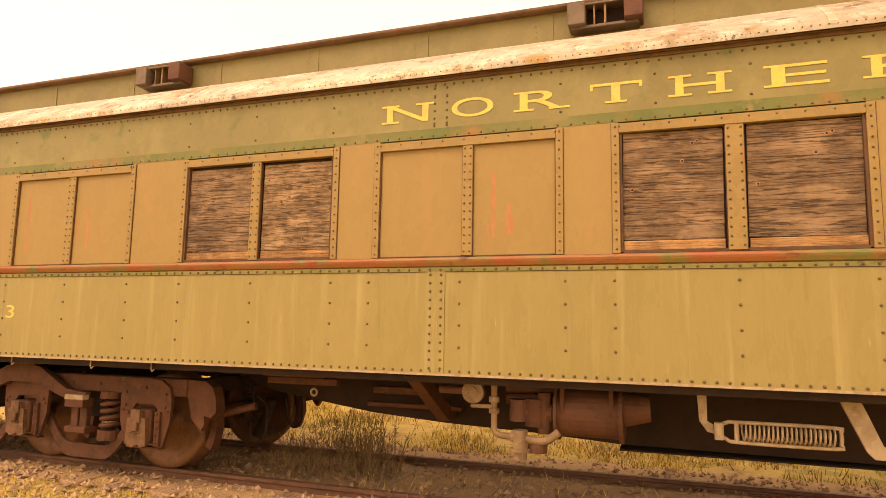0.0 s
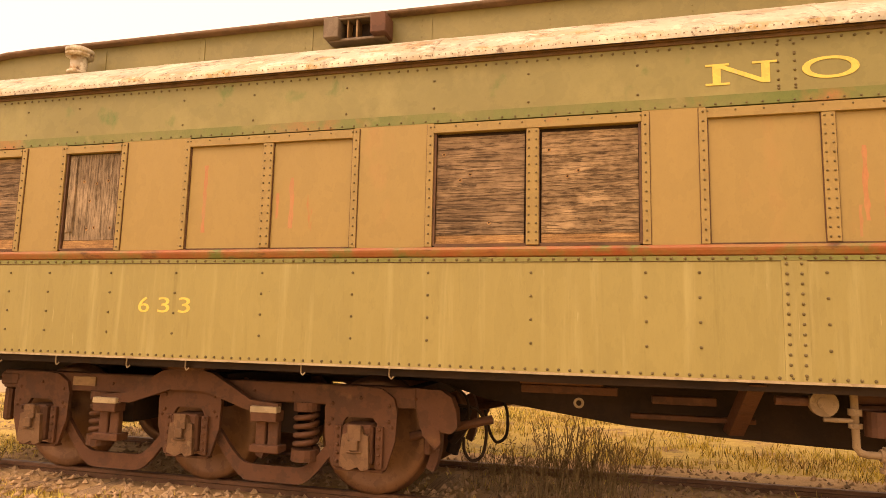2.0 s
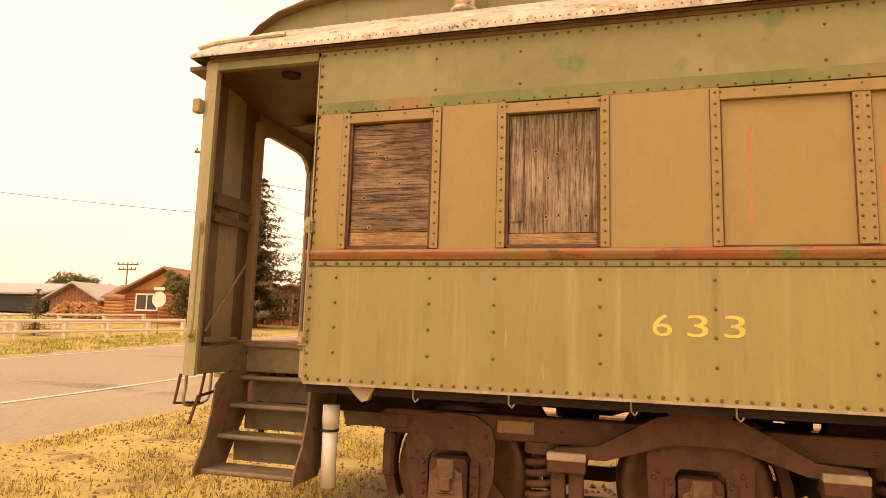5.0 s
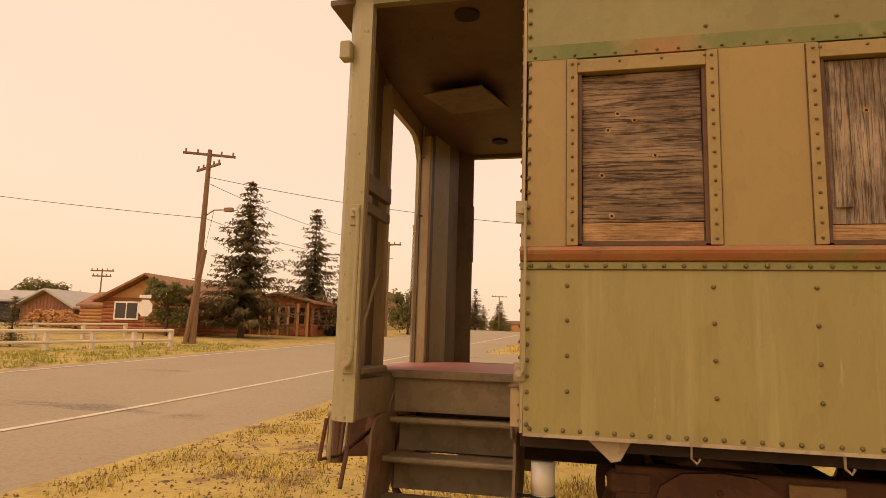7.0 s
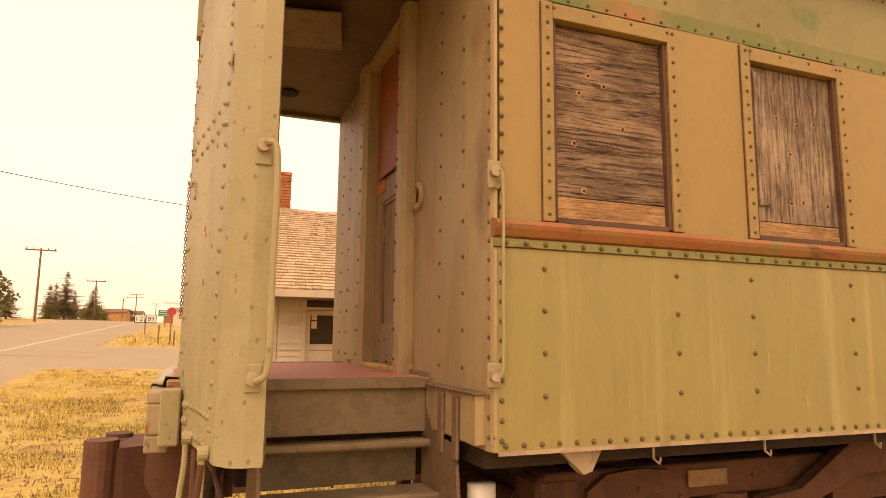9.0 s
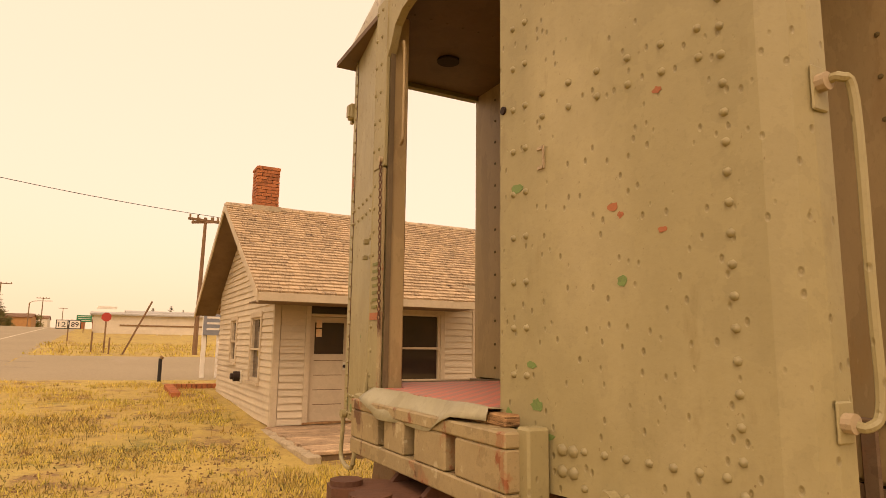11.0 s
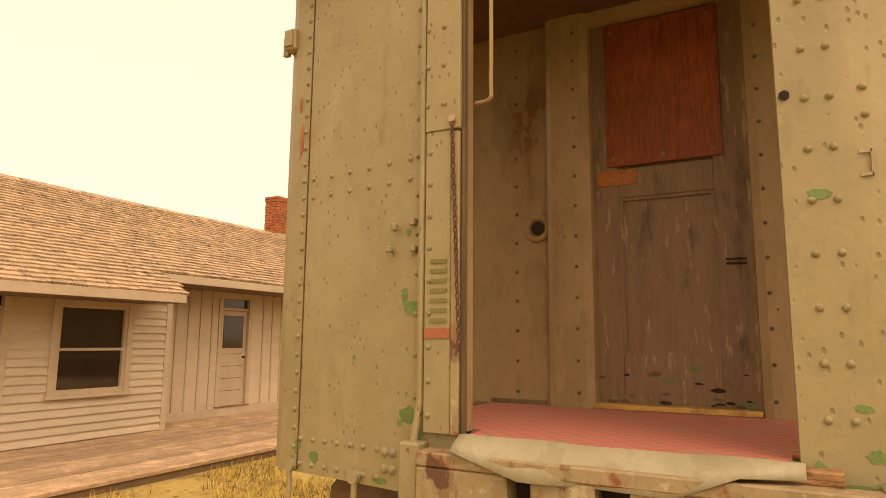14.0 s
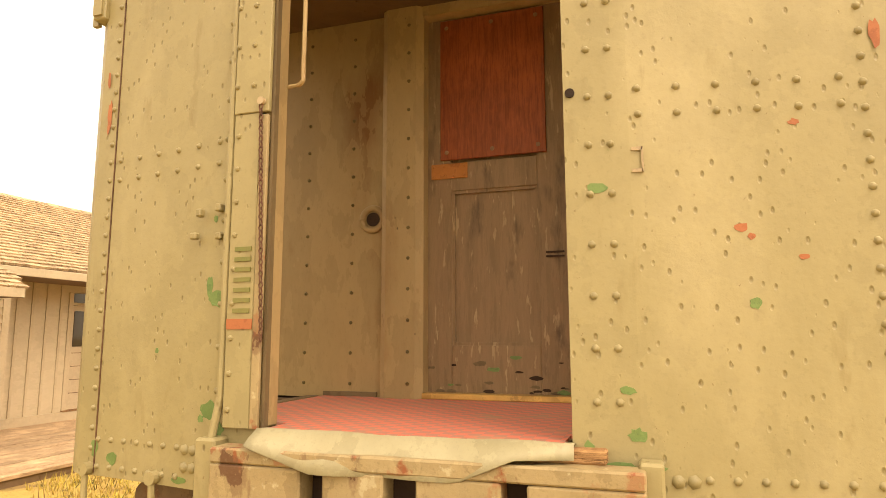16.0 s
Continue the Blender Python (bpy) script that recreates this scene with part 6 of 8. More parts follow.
def house_door(x0, x1, y, z0, z1, glass_lo, parent, transom=True):
    d = part("door", boxes((x0 + 0.09, x1 - 0.09, y + 0.05, y + 0.09, z0, z1 - 0.06), bevel=0.003), m_trim, parent, "pale panelled door with an upper pane")
    part("door_frame", boxes((x0, x0 + 0.09, y - 0.02, y + 0.1, z0, z1 + 0.18), (x1 - 0.09, x1, y - 0.02, y + 0.1, z0, z1 + 0.18), (x0 + 0.09, x1 - 0.09, y - 0.0, y + 0.1, z1 - 0.05, z1), bevel=0.003), m_trim, d)
    part("transom_glass", boxes((x0 + 0.09, x1 - 0.09, y + 0.06, y + 0.07, z1, z1 + 0.17)), m_glass, d)
    part("door_glass", boxes((x0 + 0.18, x1 - 0.18, y + 0.040, y + 0.050, glass_lo, z1 - 0.15)), m_glass, d)
    for z in spaced(z0 + 0.28, glass_lo - 0.12, 0.27):
        part("panel_groove", boxes((x0 + 0.18, x1 - 0.18, y + 0.046, y + 0.05, z, z + 0.012)), m_soffit, d)
    part("door_knob", rods(((x1 - 0.15, y + 0.02, z0 + 0.93), (x1 - 0.15, y + 0.05, z0 + 0.93), 0.028)), m_dark, d)
    part("knob_plate", boxes((x1 - 0.175, x1 - 0.125, y + 0.044, y + 0.05, z0 + 0.86, z0 + 1.0)), m_white, d)
    part("door_sill", boxes((x0, x1, y - 0.05, y + 0.08, z0 - 0.03, z0)), m_sill, d)
    return d


d = house_door(0.80, 1.68, DF, 0.31, 2.14, 1.45, depot)
for z in (1.74, 1.90):
    part("notice", boxes((1.0, 1.10, DF + 0.034, DF + 0.038, z, z + 0.14)), m_paper, d, "sun-faded paper notice behind the glass")
house_door(5.86, 6.74, DF2, 0.44, 2.34, 1.55, depot)


def sash_window(u0, u1, w, z0, z1, axis, parent):
    """A double-hung window; axis 'x' on the front at y=w, 'y' on the gable at x=w."""
    def bx(a, b, c, d_, e, f_):
        return (a, b, w + c, w + d_, e, f_) if axis == "x" else (w + c, w + d_, a, b, e, f_)
    win = part("window", boxes(bx(u0 + 0.08, u1 - 0.08, 0.05, 0.06, z0 + 0.05, z1)), m_glass, parent, "dim double-hung window")
    part("casing", boxes(bx(u0, u0 + 0.09, -0.025, 0.03, z0, z1 + 0.1), bx(u1 - 0.09, u1, -0.025, 0.03, z0, z1 + 0.1), bx(u0 + 0.09, u1 - 0.09, -0.025, 0.03, z1, z1 + 0.1), bevel=0.003), m_trim, win)
    part("window_sill", boxes(bx(u0 - 0.03, u1 + 0.03, -0.06, 0.03, z0 - 0.05, z0)), m_trim, win)
    mid = (z0 + z1) / 2
    part("sash", boxes(bx(u0 + 0.09, u0 + 0.14, 0.0, 0.05, z0, z1), bx(u1 - 0.14, u1 - 0.09, 0.0, 0.05, z0, z1), bx(u0 + 0.14, u1 - 0.14, 0.0, 0.05, z0, z0 + 0.07), bx(u0 + 0.14, u1 - 0.14, -0.01, 0.05, mid - 0.02, mid + 0.02), bx(u0 + 0.14, u1 - 0.14, 0.02, 0.05, z1 - 0.04, z1)), m_trim, win)


sash_window(2.24, 3.50, DF, 0.93, 2.20, "x", depot)
sash_window(10.95, 11.95, DX0, 0.92, 2.10, "y", depot)
sash_window(13.35, 14.15, DX0, 1.20, 2.10, "y", depot)
part("gas_meter", rods(((DX0 - 0.14, 12.75, 0.95), (DX0, 12.75, 0.95), 0.10), ((DX0 - 0.20, 12.75, 0.95), (DX0 - 0.14, 12.75, 0.95), 0.06), seg=16), m_dark, depot, "round dark wall vent")
part("vent_plate", boxes((DX0 - 0.02, DX0, 12.55, 12.68, 0.82, 1.08)), m_white, depot)

# roof planes with overhang, fascia and shingles
XR0, XR1 = -0.20, DX1 + 0.4
TH = 0.05
def plane_roof(x0, x1, ey):
    ez = EZ + SL * (ey - EY)
    bm_ = bmesh.new()
    prism(bm_, [(ey, ez - TH), (RY, RZ - TH), (RY, RZ), (ey, ez)], "x", x0, x1)
    return bm_
part("roof_deck", plane_roof(XR0, 3.72, EY), m_soffit, depot, "shingled front roof slope")
part("roof_deck", plane_roof(3.72, XR1, 9.79), m_soffit, depot)
bm = bmesh.new()
prism(bm, [(2 * RY - EY, EZ - TH), (RY, RZ - TH), (RY, RZ + 0.01), (2 * RY - EY, EZ)], "x", XR0, XR1)
part("roof_back", bm, m_shingle, depot)
e2 = EZ + SL * (9.79 - EY)
part("fascia", boxes((XR0, 3.72, EY - 0.03, EY, EZ - 0.13, EZ), bevel=0.004), m_trim, depot)
part("fascia", boxes((3.75, XR1, 9.76, 9.79, e2 - 0.13, e2), bevel=0.004), m_trim, depot)
bm = bmesh.new()
prism(bm, [(EY, EZ - 0.13), (EY, EZ + 0.01), (9.80, e2 + 0.01), (9.80, e2 - 0.13)], "x", 3.72, 3.748)
part("rake_board", bm, m_trim, depot)
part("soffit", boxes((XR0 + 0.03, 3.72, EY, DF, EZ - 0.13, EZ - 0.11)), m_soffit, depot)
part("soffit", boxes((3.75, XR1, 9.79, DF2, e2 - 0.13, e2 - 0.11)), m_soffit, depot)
for sgn in (1, -1):
    ey = EY if sgn > 0 else 2 * RY - EY
    bm = bmesh.new()
    prism(bm, [(ey, EZ - 0.16), (RY, RZ - 0.14), (RY, RZ + 0.01), (ey, EZ + 0.01)], "x", XR0 - 0.025, XR0)
    part("barge_board", bm, m_trim, depot)
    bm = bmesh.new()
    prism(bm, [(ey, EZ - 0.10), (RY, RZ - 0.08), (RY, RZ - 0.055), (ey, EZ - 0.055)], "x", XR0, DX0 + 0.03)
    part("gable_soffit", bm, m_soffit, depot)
part("eave_bracket", rods(((8.2, DF2, 2.05), (8.2, 9.95, 2.55), 0.03), ((8.2, DF2 - 0.02, 1.95), (8.2, DF2 - 0.02, 2.5), 0.03)), m_soffit, depot)

slope_len = math.hypot(RY - EY, RZ - EZ)
ang = math.atan2(RZ - EZ, RY - EY)
rg = random.Random(11)
meshes = []
for w in (0.10, 0.13, 0.16, 0.19):
    me = bpy.data.meshes.new("shingle")
    t0, t1, L = 0.040, 0.008, 0.19
    me.from_pydata([(0, 0, 0), (w - 0.006, 0, 0), (w - 0.006, L, 0), (0, L, 0), (0, 0, t0), (w - 0.006, 0, t0), (w - 0.006, L, t1), (0, L, t1)], [],
                   [(0, 1, 5, 4), (1, 2, 6, 5), (3, 0, 4, 7), (4, 5, 6, 7)])
    me.materials.append(m_shingle)
    meshes.append((w, me))
jv, jf, made = [], [], 0
tilt = Matrix.Rotation(ang, 4, "X")
nrow = int(slope_len / 0.135)
roof_ob = [o for o in depot.children if o.name.startswith("roof_deck")][0]
for r_ in range(nrow):
    u = 0.135 * r_ - 0.02
    x = XR0 - 0.02
    while x < XR1:
        w, me = rg.choice(meshes)
        lift = rg.uniform(0, 0.006)
        uu = u + rg.uniform(-0.012, 0.012)
        if not (x > 3.75 and u < 0.135 * 5.5):
            p = Vector((x, EY + uu * math.cos(ang), EZ + uu * math.sin(ang) + lift))
            mt = Matrix.Translation(p) @ tilt @ Matrix.Rotation(rg.uniform(-0.02, 0.02), 4, "Z")
            if made < 300 and x < 3.2 and 2 <= r_ <= 15:
                ob = new("shingle", me)
                ob.parent = roof_ob
                ob.matrix_basis = Matrix.Translation(-ORIGIN[depot]) @ mt
                made += 1
            else:
                k = len(jv)
                jv += [tuple(mt @ v.co - ORIGIN[depot]) for v in me.vertices]
                jf += [tuple(k + i for i in p_.vertices) for p_ in me.polygons]
        x += w
me = bpy.data.meshes.new("shingles")
me.from_pydata(jv, [], jf)
me.materials.append(m_shingle)
ob = new("shingles", me)
ob.parent = roof_ob
tagged(ob, "", "", "", "stuff")
rg2 = random.Random(3)
for i, x in enumerate(spaced(XR0, XR1, 0.28)):
    bm = bmesh.new()
    prism(bm, [(RY - 0.09, RZ - 0.02), (RY, RZ + 0.04 + rg2.uniform(0, .012)), (RY + 0.09, RZ - 0.02), (RY, RZ + 0.0)], "x", x, x + 0.27)
    part("ridge_cap", bm, m_shingle, depot)


def chimney(x0, x1, y0, y1, z0, z1, label):
    ch = thing("chimney", ((x0 + x1) / 2, (y0 + y1) / 2, z0), label, "chimney", "chimneys on the depot roof")
    part("core", boxes((x0 + 0.02, x1 - 0.02, y0 + 0.02, y1 - 0.02, z0, z1 - 0.02)), m_mortar, ch)
    part("flashing", boxes((x0 - 0.05, x1 + 0.05, y0 - 0.06, y1 + 0.06, z0 + 0.05, z0 + 0.16)), m_concrete, ch)
    n = 0
    z = z0 + 0.16
    while z < z1 - 0.03:
        out = 0.012 if z > z1 - 0.15 else rg2.uniform(-0.004, 0.004)
        off = (n % 2) * 0.11
        for yf in (y0, y1 - 0.05):
            x = x0 - off - out
            while x < x1 + out - 0.02:
                a, b = max(x, x0 - out), min(x + 0.21, x1 + out)
                if b - a > 0.03:
                    part("brick", boxes((a, b, yf - out, yf + 0.05 + out, z, z + 0.062), bevel=0.003), m_brick, ch)
                x += 0.22
        for xf in (x0, x1 - 0.05):
            a, b = y0 + 0.055, y1 - 0.055
            m_ = (a + b) / 2 + (0.05 if n % 2 else -0.05)
            part("brick", boxes((xf - out, xf + 0.05 + out, a, m_ - 0.005, z, z + 0.062), bevel=0.003), m_brick, ch)
            part("brick", boxes((xf - out, xf + 0.05 + out, m_ + 0.005, b, z, z + 0.062), bevel=0.003), m_brick, ch)
        z += 0.073
        n += 1


chimney(0.38, 0.86, 12.75, 13.2, 4.36, 5.42, "crooked orange brick chimney on the ridge")
chimney(9.55, 10.1, 12.75, 13.2, 4.36, 5.5, "orange brick chimney on the ridge")

# wooden platform in front of the depot
plat = thing("platform", (0.3, 8.5, 0.2), "low weathered plank platform in front of the depot", "platform")
y = 7.28
k = 0
while y < DF - 0.02:
    bm = bmesh.new()
    box(bm, DX0 - 0.05 + 0.02 * math.sin(k * 2.1), 14.0, y, y + 0.145, 0.225, 0.268 + 0.004 * math.sin(k * 1.7), 0.004)
    part("plank", bm, m_deck, plat)
    y += 0.153
    k += 1
y = DF
part("plank", boxes((DXJ, 14.0, DF, DF2 - 0.05, 0.22, 0.266)), m_deck, plat)
each("joist", [(DX0, 14.0, y, y + 0.06, 0.08, 0.222) for y in spaced(7.3, DF2 - 0.06, 0.55)], m_soffit, plat)
bm = bmesh.new()
for i in range(9):
    y0 = 7.15 + i * 0.36
    box(bm, 0.10, 0.28, y0, y0 + 0.35, 0.05, 0.245 + 0.012 * math.sin(i * 2.3), 0.02)
solo("kerb_edging", bm, m_concrete, (0.2, 8.6, 0.1), "pale concrete edging beside the platform", "kerb")


# ---- town beyond the tracks ----
m_log = surface("orange_log_wall", (0.34, 0.125, 0.045), (0.27, 0.095, 0.035), 0.8, 0, 2, (0.3, 1, 1), 20, 0.3, 0.2, vary=0.15)
m_logtrim = surface("tan_gable_boards", (0.46, 0.24, 0.085), (0.38, 0.19, 0.07), 0.8, 0, 2, (1, 1, 1), 20, 0.2, 0.1)
m_brownroof = surface("brown_shingle_roof", (0.20, 0.105, 0.055), (0.15, 0.08, 0.042), 0.9, 0, 2, (1, 1, 1), 14, 0.4, 0.2)
m_rustroof = surface("rust_brown_shingle_roof", (0.30, 0.15, 0.075), (0.22, 0.11, 0.055), 0.9, 0, 2, (1, 1, 1), 14, 0.4, 0.25)
m_plank = surface("red_brown_barn_boards", (0.26, 0.115, 0.055), (0.19, 0.085, 0.04), 0.85, 0, 2, (1, 1, 0.3), 20, 0.3, 0.2)
m_metalroof = surface("pale_metal_roof", (0.40, 0.37, 0.31), (0.36, 0.33, 0.28), 0.5, 0.1, 1, (1, 1, 1), 20, 0.1, 0.05)
m_yellow = surface("yellow_stucco", (0.72, 0.56, 0.25), (0.66, 0.50, 0.22), 0.9, 0, 1, (1, 1, 1), 20, 0.15, 0.1)
m_whitewall = surface("white_painted_wall", (0.66, 0.58, 0.44), (0.60, 0.52, 0.39), 0.7, 0, 1, (1, 1, 1), 20, 0.1, 0.05)
m_bark = surface("brown_bark", (0.10, 0.06, 0.035), (0.07, 0.04, 0.025), 0.95, 0, 5, (4, 4, 0.6), 30, 0.4, 0.4)
m_pole = surface("weathered_pole_wood", (0.22, 0.13, 0.065), (0.16, 0.09, 0.045), 0.9, 0, 3, (4, 4, 0.4), 30, 0.4, 0.3)
m_needle = surface("dusty_spruce_needles", (0.20, 0.155, 0.068), (0.14, 0.11, 0.048), 0.85, 0, 2, (1, 1, 1), 10, 0.3, 0.0, vary=0.35)
m_leaf = surface("dusty_green_leaves", (0.15, 0.135, 0.045), (0.11, 0.105, 0.034), 0.8, 0, 2, (1, 1, 1), 10, 0.3, 0.0, vary=0.35)
m_stop = surface("red_sign_enamel", (0.45, 0.05, 0.03), (0.40, 0.045, 0.03), 0.4, 0, 2, (1, 1, 1), 20, 0.1, 0.0)
m_signwhite = surface("white_sign_enamel", (0.75, 0.70, 0.60), (0.70, 0.65, 0.55), 0.4, 0, 2, (1, 1, 1), 20, 0.1, 0.0)
m_signgreen = surface("green_sign_enamel", (0.02, 0.20, 0.09), (0.018, 0.18, 0.08), 0.4, 0, 2, (1, 1, 1), 20, 0.1, 0.0)
m_panel = surface("blue_grey_panel", (0.24, 0.25, 0.27), (0.20, 0.21, 0.23), 0.5, 0, 3, (1, 1, 1), 30, 0.1, 0.0)
m_black = surface("black_paint", (0.02, 0.017, 0.014), None, 0.5, 0, 3, (1, 1, 1), 20, 0.1, 0.0)


def let_light_through(m, colour, amount):
    """Leaves and needles glow a little when lit from behind."""
    nt = m.node_tree
    b = nt.nodes["Principled BSDF"]
    out = [n for n in nt.nodes if n.type == "OUTPUT_MATERIAL"][0]
    tr = nt.nodes.new("ShaderNodeBsdfTranslucent")
    tr.inputs["Color"].default_value = (*colour, 1)
    mx = nt.nodes.new("ShaderNodeMixShader")
    mx.inputs[0].default_value = amount
    nt.links.new(b.outputs[0], mx.inputs[1])
    nt.links.new(tr.outputs[0], mx.inputs[2])
    nt.links.new(mx.outputs[0], out.inputs["Surface"])


let_light_through(m_needle, (0.20, 0.16, 0.07), 0.45)
let_light_through(m_leaf, (0.26, 0.24, 0.07), 0.45)


def spruce(name, x, y, h, r, seed, label, group="spruce trees beside the road", dense=1.0):
    t = thing(name, (x, y, gz(x, y)), label, "tree", group)
    g = gz(x, y)
    rr = random.Random(seed)
    bm_ = bmesh.new()
    cyl(bm_, (x, y, g - 0.1), (x, y, g + h * 0.97), 0.022 * h, 8, 0.01)
    part("trunk", bm_, m_bark, t)
    vs, fs = [], []
    z = 0.10 * h
    while z < h * 0.99:
        u = z / h
        rad = r * ((1 - u) ** 0.75 if u > 0.2 else 0.70 + 0.75 * u) * rr.uniform(0.72, 1.18) + 0.06
        nb = max(5, int((11 - 5 * u) * dense))
        a0 = rr.uniform(0, 6.3)
        for b in range(nb):
            a = a0 + b * 2 * math.pi / nb + rr.uniform(-0.25, 0.25)
            L = rad * rr.uniform(0.62, 1.25)
            if rr.random() < 0.24:
                continue
            nseg = max(3, int(L / 0.22))
            for s in range(nseg):
                q = (s + 0.6) / nseg
                px, py = L * q * math.cos(a), L * q * math.sin(a)
                pz = z - 0.42 * L * q + 0.34 * L * q * q
                for c in range(5):
                    sz = (0.20 + 0.16 * (1 - q)) * (0.7 + 0.4 * (1 - u)) * h / 10
                    ex, ey, ez_ = px + rr.gauss(0, sz * 0.7), py + rr.gauss(0, sz * 0.7), pz + rr.gauss(0, sz * 0.22)
                    d1 = (Vector((math.cos(a), math.sin(a), -0.15)) + Vector((rr.uniform(-1, 1), rr.uniform(-1, 1), rr.uniform(-0.6, 0.05)))).normalized() * sz * 1.35
                    d2 = d1.cross(Vector((rr.uniform(-.3, .3), rr.uniform(-.3, .3), 1))).normalized() * sz * 0.34
                    o = len(vs)
                    e = Vector((ex, ey, ez_))
                    vs += [tuple(e - d1 * 0.3 + d2), tuple(e - d1 * 0.3 - d2), tuple(e + d1)]
                    fs.append((o, o + 1, o + 2))
        z += h * 0.036 * rr.uniform(0.7, 1.2)
    me = bpy.data.meshes.new("crown")
    me.from_pydata(vs, [], fs)
    me.materials.append(m_needle)
    ob_ = new("crown", me)
    ob_.parent = t
    return t


def leafy(name, x, y, h, r, seed, label, category="tree", group="", trunk=0.3):
    t = thing(name, (x, y, gz(x, y)), label, category, group)
    g = gz(x, y)
    rr = random.Random(seed)
    bm_ = bmesh.new()
    cyl(bm_, (x, y, g - 0.1), (x, y, g + h * 0.6), 0.025 * h, 8, 0.012 * h)
    for k in range(5):
        a = k * 1.3
        cyl(bm_, (x, y, g + h * (0.25 + 0.06 * k)), (x + r * 0.6 * math.cos(a), y + r * 0.6 * math.sin(a), g + h * (0.55 + 0.06 * k)), 0.012 * h, 6, 0.004 * h)
    part("trunk", bm_, m_bark, t)
    vs, fs = [], []
    for k in range(26):
        a, u = rr.uniform(0, 6.3), rr.random()
        cr = r * rr.uniform(0.2, 0.8)
        c = Vector((cr * math.cos(a), cr * math.sin(a), h * (trunk + (0.92 - trunk) * u)))
        cs_ = r * rr.uniform(0.28, 0.5) * (1.1 - 0.5 * u)
        for _ in range(75):
            d = Vector((rr.gauss(0, 1), rr.gauss(0, 1), rr.gauss(0, 0.8))).normalized() * cs_ * rr.uniform(0.5, 1.05)
            s = 0.035 * h * rr.uniform(0.6, 1.3)
            e = c + d
            d1 = Vector((rr.uniform(-1, 1), rr.uniform(-1, 1), rr.uniform(-1, 1))).normalized() * s
            d2 = d1.orthogonal().normalized() * s * 0.6
            o = len(vs)
            vs += [tuple(e - d1), tuple(e + d2), tuple(e + d1), tuple(e - d2)]
            fs.append((o, o + 1, o + 2, o + 3))
    me = bpy.data.meshes.new("crown")
    me.from_pydata(vs, [], fs)
    me.materials.append(m_leaf)
    ob_ = new("crown", me)
    ob_.parent = t
    return t


s1 = spruce("spruce_tree", -20.7, 32.5, 9.8, 3.7, 1, "tall dark spruce tree beside a log house")
s2 = spruce("spruce_tree", -20.0, 40.9, 9.5, 3.9, 2, "broad dark spruce tree beside a porch")
s3 = spruce("spruce_tree", -21.8, 17.6, 2.0, 1.2, 3, "young spruce tree behind a white rail fence", "", 1.4)
lt = leafy("leafy_tree", -24.4, 30.4, 3.4, 1.5, 4, "small leafy tree in front of the log house", trunk=0.25)
lt2 = leafy("leafy_tree", -15.8, 52.0, 4.4, 2.3, 5, "round leafy tree beside a power pole", trunk=0.15)
far = random.Random(8)
for x, y, k, sc in ((-20.5, 66, 1, .55), (-19, 74, 0, .42), (-22, 80, 0, .5), (-17.8, 88, 1, .5), (-15.75, 85, 0, .60), (-19.5, 96, 0, .5), (-21, 108, 0, .6), (-17.5, 122, 1, .8), (-20, 140, 0, .8),
                    (-16.5, 165, 1, 1.0), (-16.2, 92, 1, .42), (-16.0, 104, 1, .5), (-15.8, 120, 1, .5), (-17.2, 100, 0, .45), (-16.6, 112, 0, .55), (4, 104, 0, .38), (7, 110, 0, .45), (9, 112, 0, .4), (13, 118, 0, .55), (22, 112, 1, .8), (16, 126, 0, .5), (27, 96, 1, .8), (33, 100, 1, .9), (21, 99, 0, .4),
                    (42, 105, 1, 1.0), (-80, 75, 1, 1.2), (-77.4, 76, 1, 1.1), (-83, 76, 1, .95), (-73, 75, 1, .8), (52, 110, 1, 1.0)):
    src = s2 if k == 0 else lt2
    c = copy_thing(src, Matrix.Translation((x, y, gz(x, y))) @ Matrix.Rotation(far.uniform(0, 6), 4, "Z"))
    c.scale = (sc, sc, sc)
    c["label"] = "distant dark spruce tree along the street" if k == 0 else "distant leafy tree along the street"
    c["group"] = "distant trees of the town"


def power_pole(x, y, h, arms, lean=0.0, brown=True, light=False):
    g = gz(x, y)
    t = thing("power_pole", (x, y, g), "weathered brown wooden power pole with crossarms", "power pole", "power poles along the road")
    bm_ = bmesh.new()
    top = Vector((x + lean, y, g + h))
    cyl(bm_, (x, y, g - 0.2), top, 0.018 * h, 12, 0.011 * h)
    part("pole", bm_, m_pole, t)
    for dz, half, rot in arms:
        c = Vector((x + lean * (h - dz) / h, y, g + h - dz))
        dx, dy = half * math.cos(rot), half * math.sin(rot)
        bm_ = bmesh.new()
        box(bm_, c.x - half, c.x + half, c.y - 0.05, c.y + 0.05, c.z - 0.06, c.z + 0.06, 0.01, Matrix.Rotation(rot, 4, "Z"))
        arm = part("crossarm", bm_, m_pole, t)
        for q in (-0.9, -0.45, 0.45, 0.9):
            part("insulator", rods(((c.x + dx * q, c.y + dy * q, c.z + 0.06), (c.x + dx * q, c.y + dy * q, c.z + 0.22), 0.045)), m_dull, arm)
    if light:
        part("street_lamp_arm", tube(bmesh.new(), [(x, y, g + h * 0.64), (x + 0.6, y, g + h * 0.68), (x + 1.3, y, g + h * 0.68)], 0.03), m_dull, t)
        part("lamp_head", boxes((x + 1.2, x + 1.65, y - 0.1, y + 0.1, g + h * 0.67, g + h * 0.69), bevel=0.01), m_dull, t)
    return t


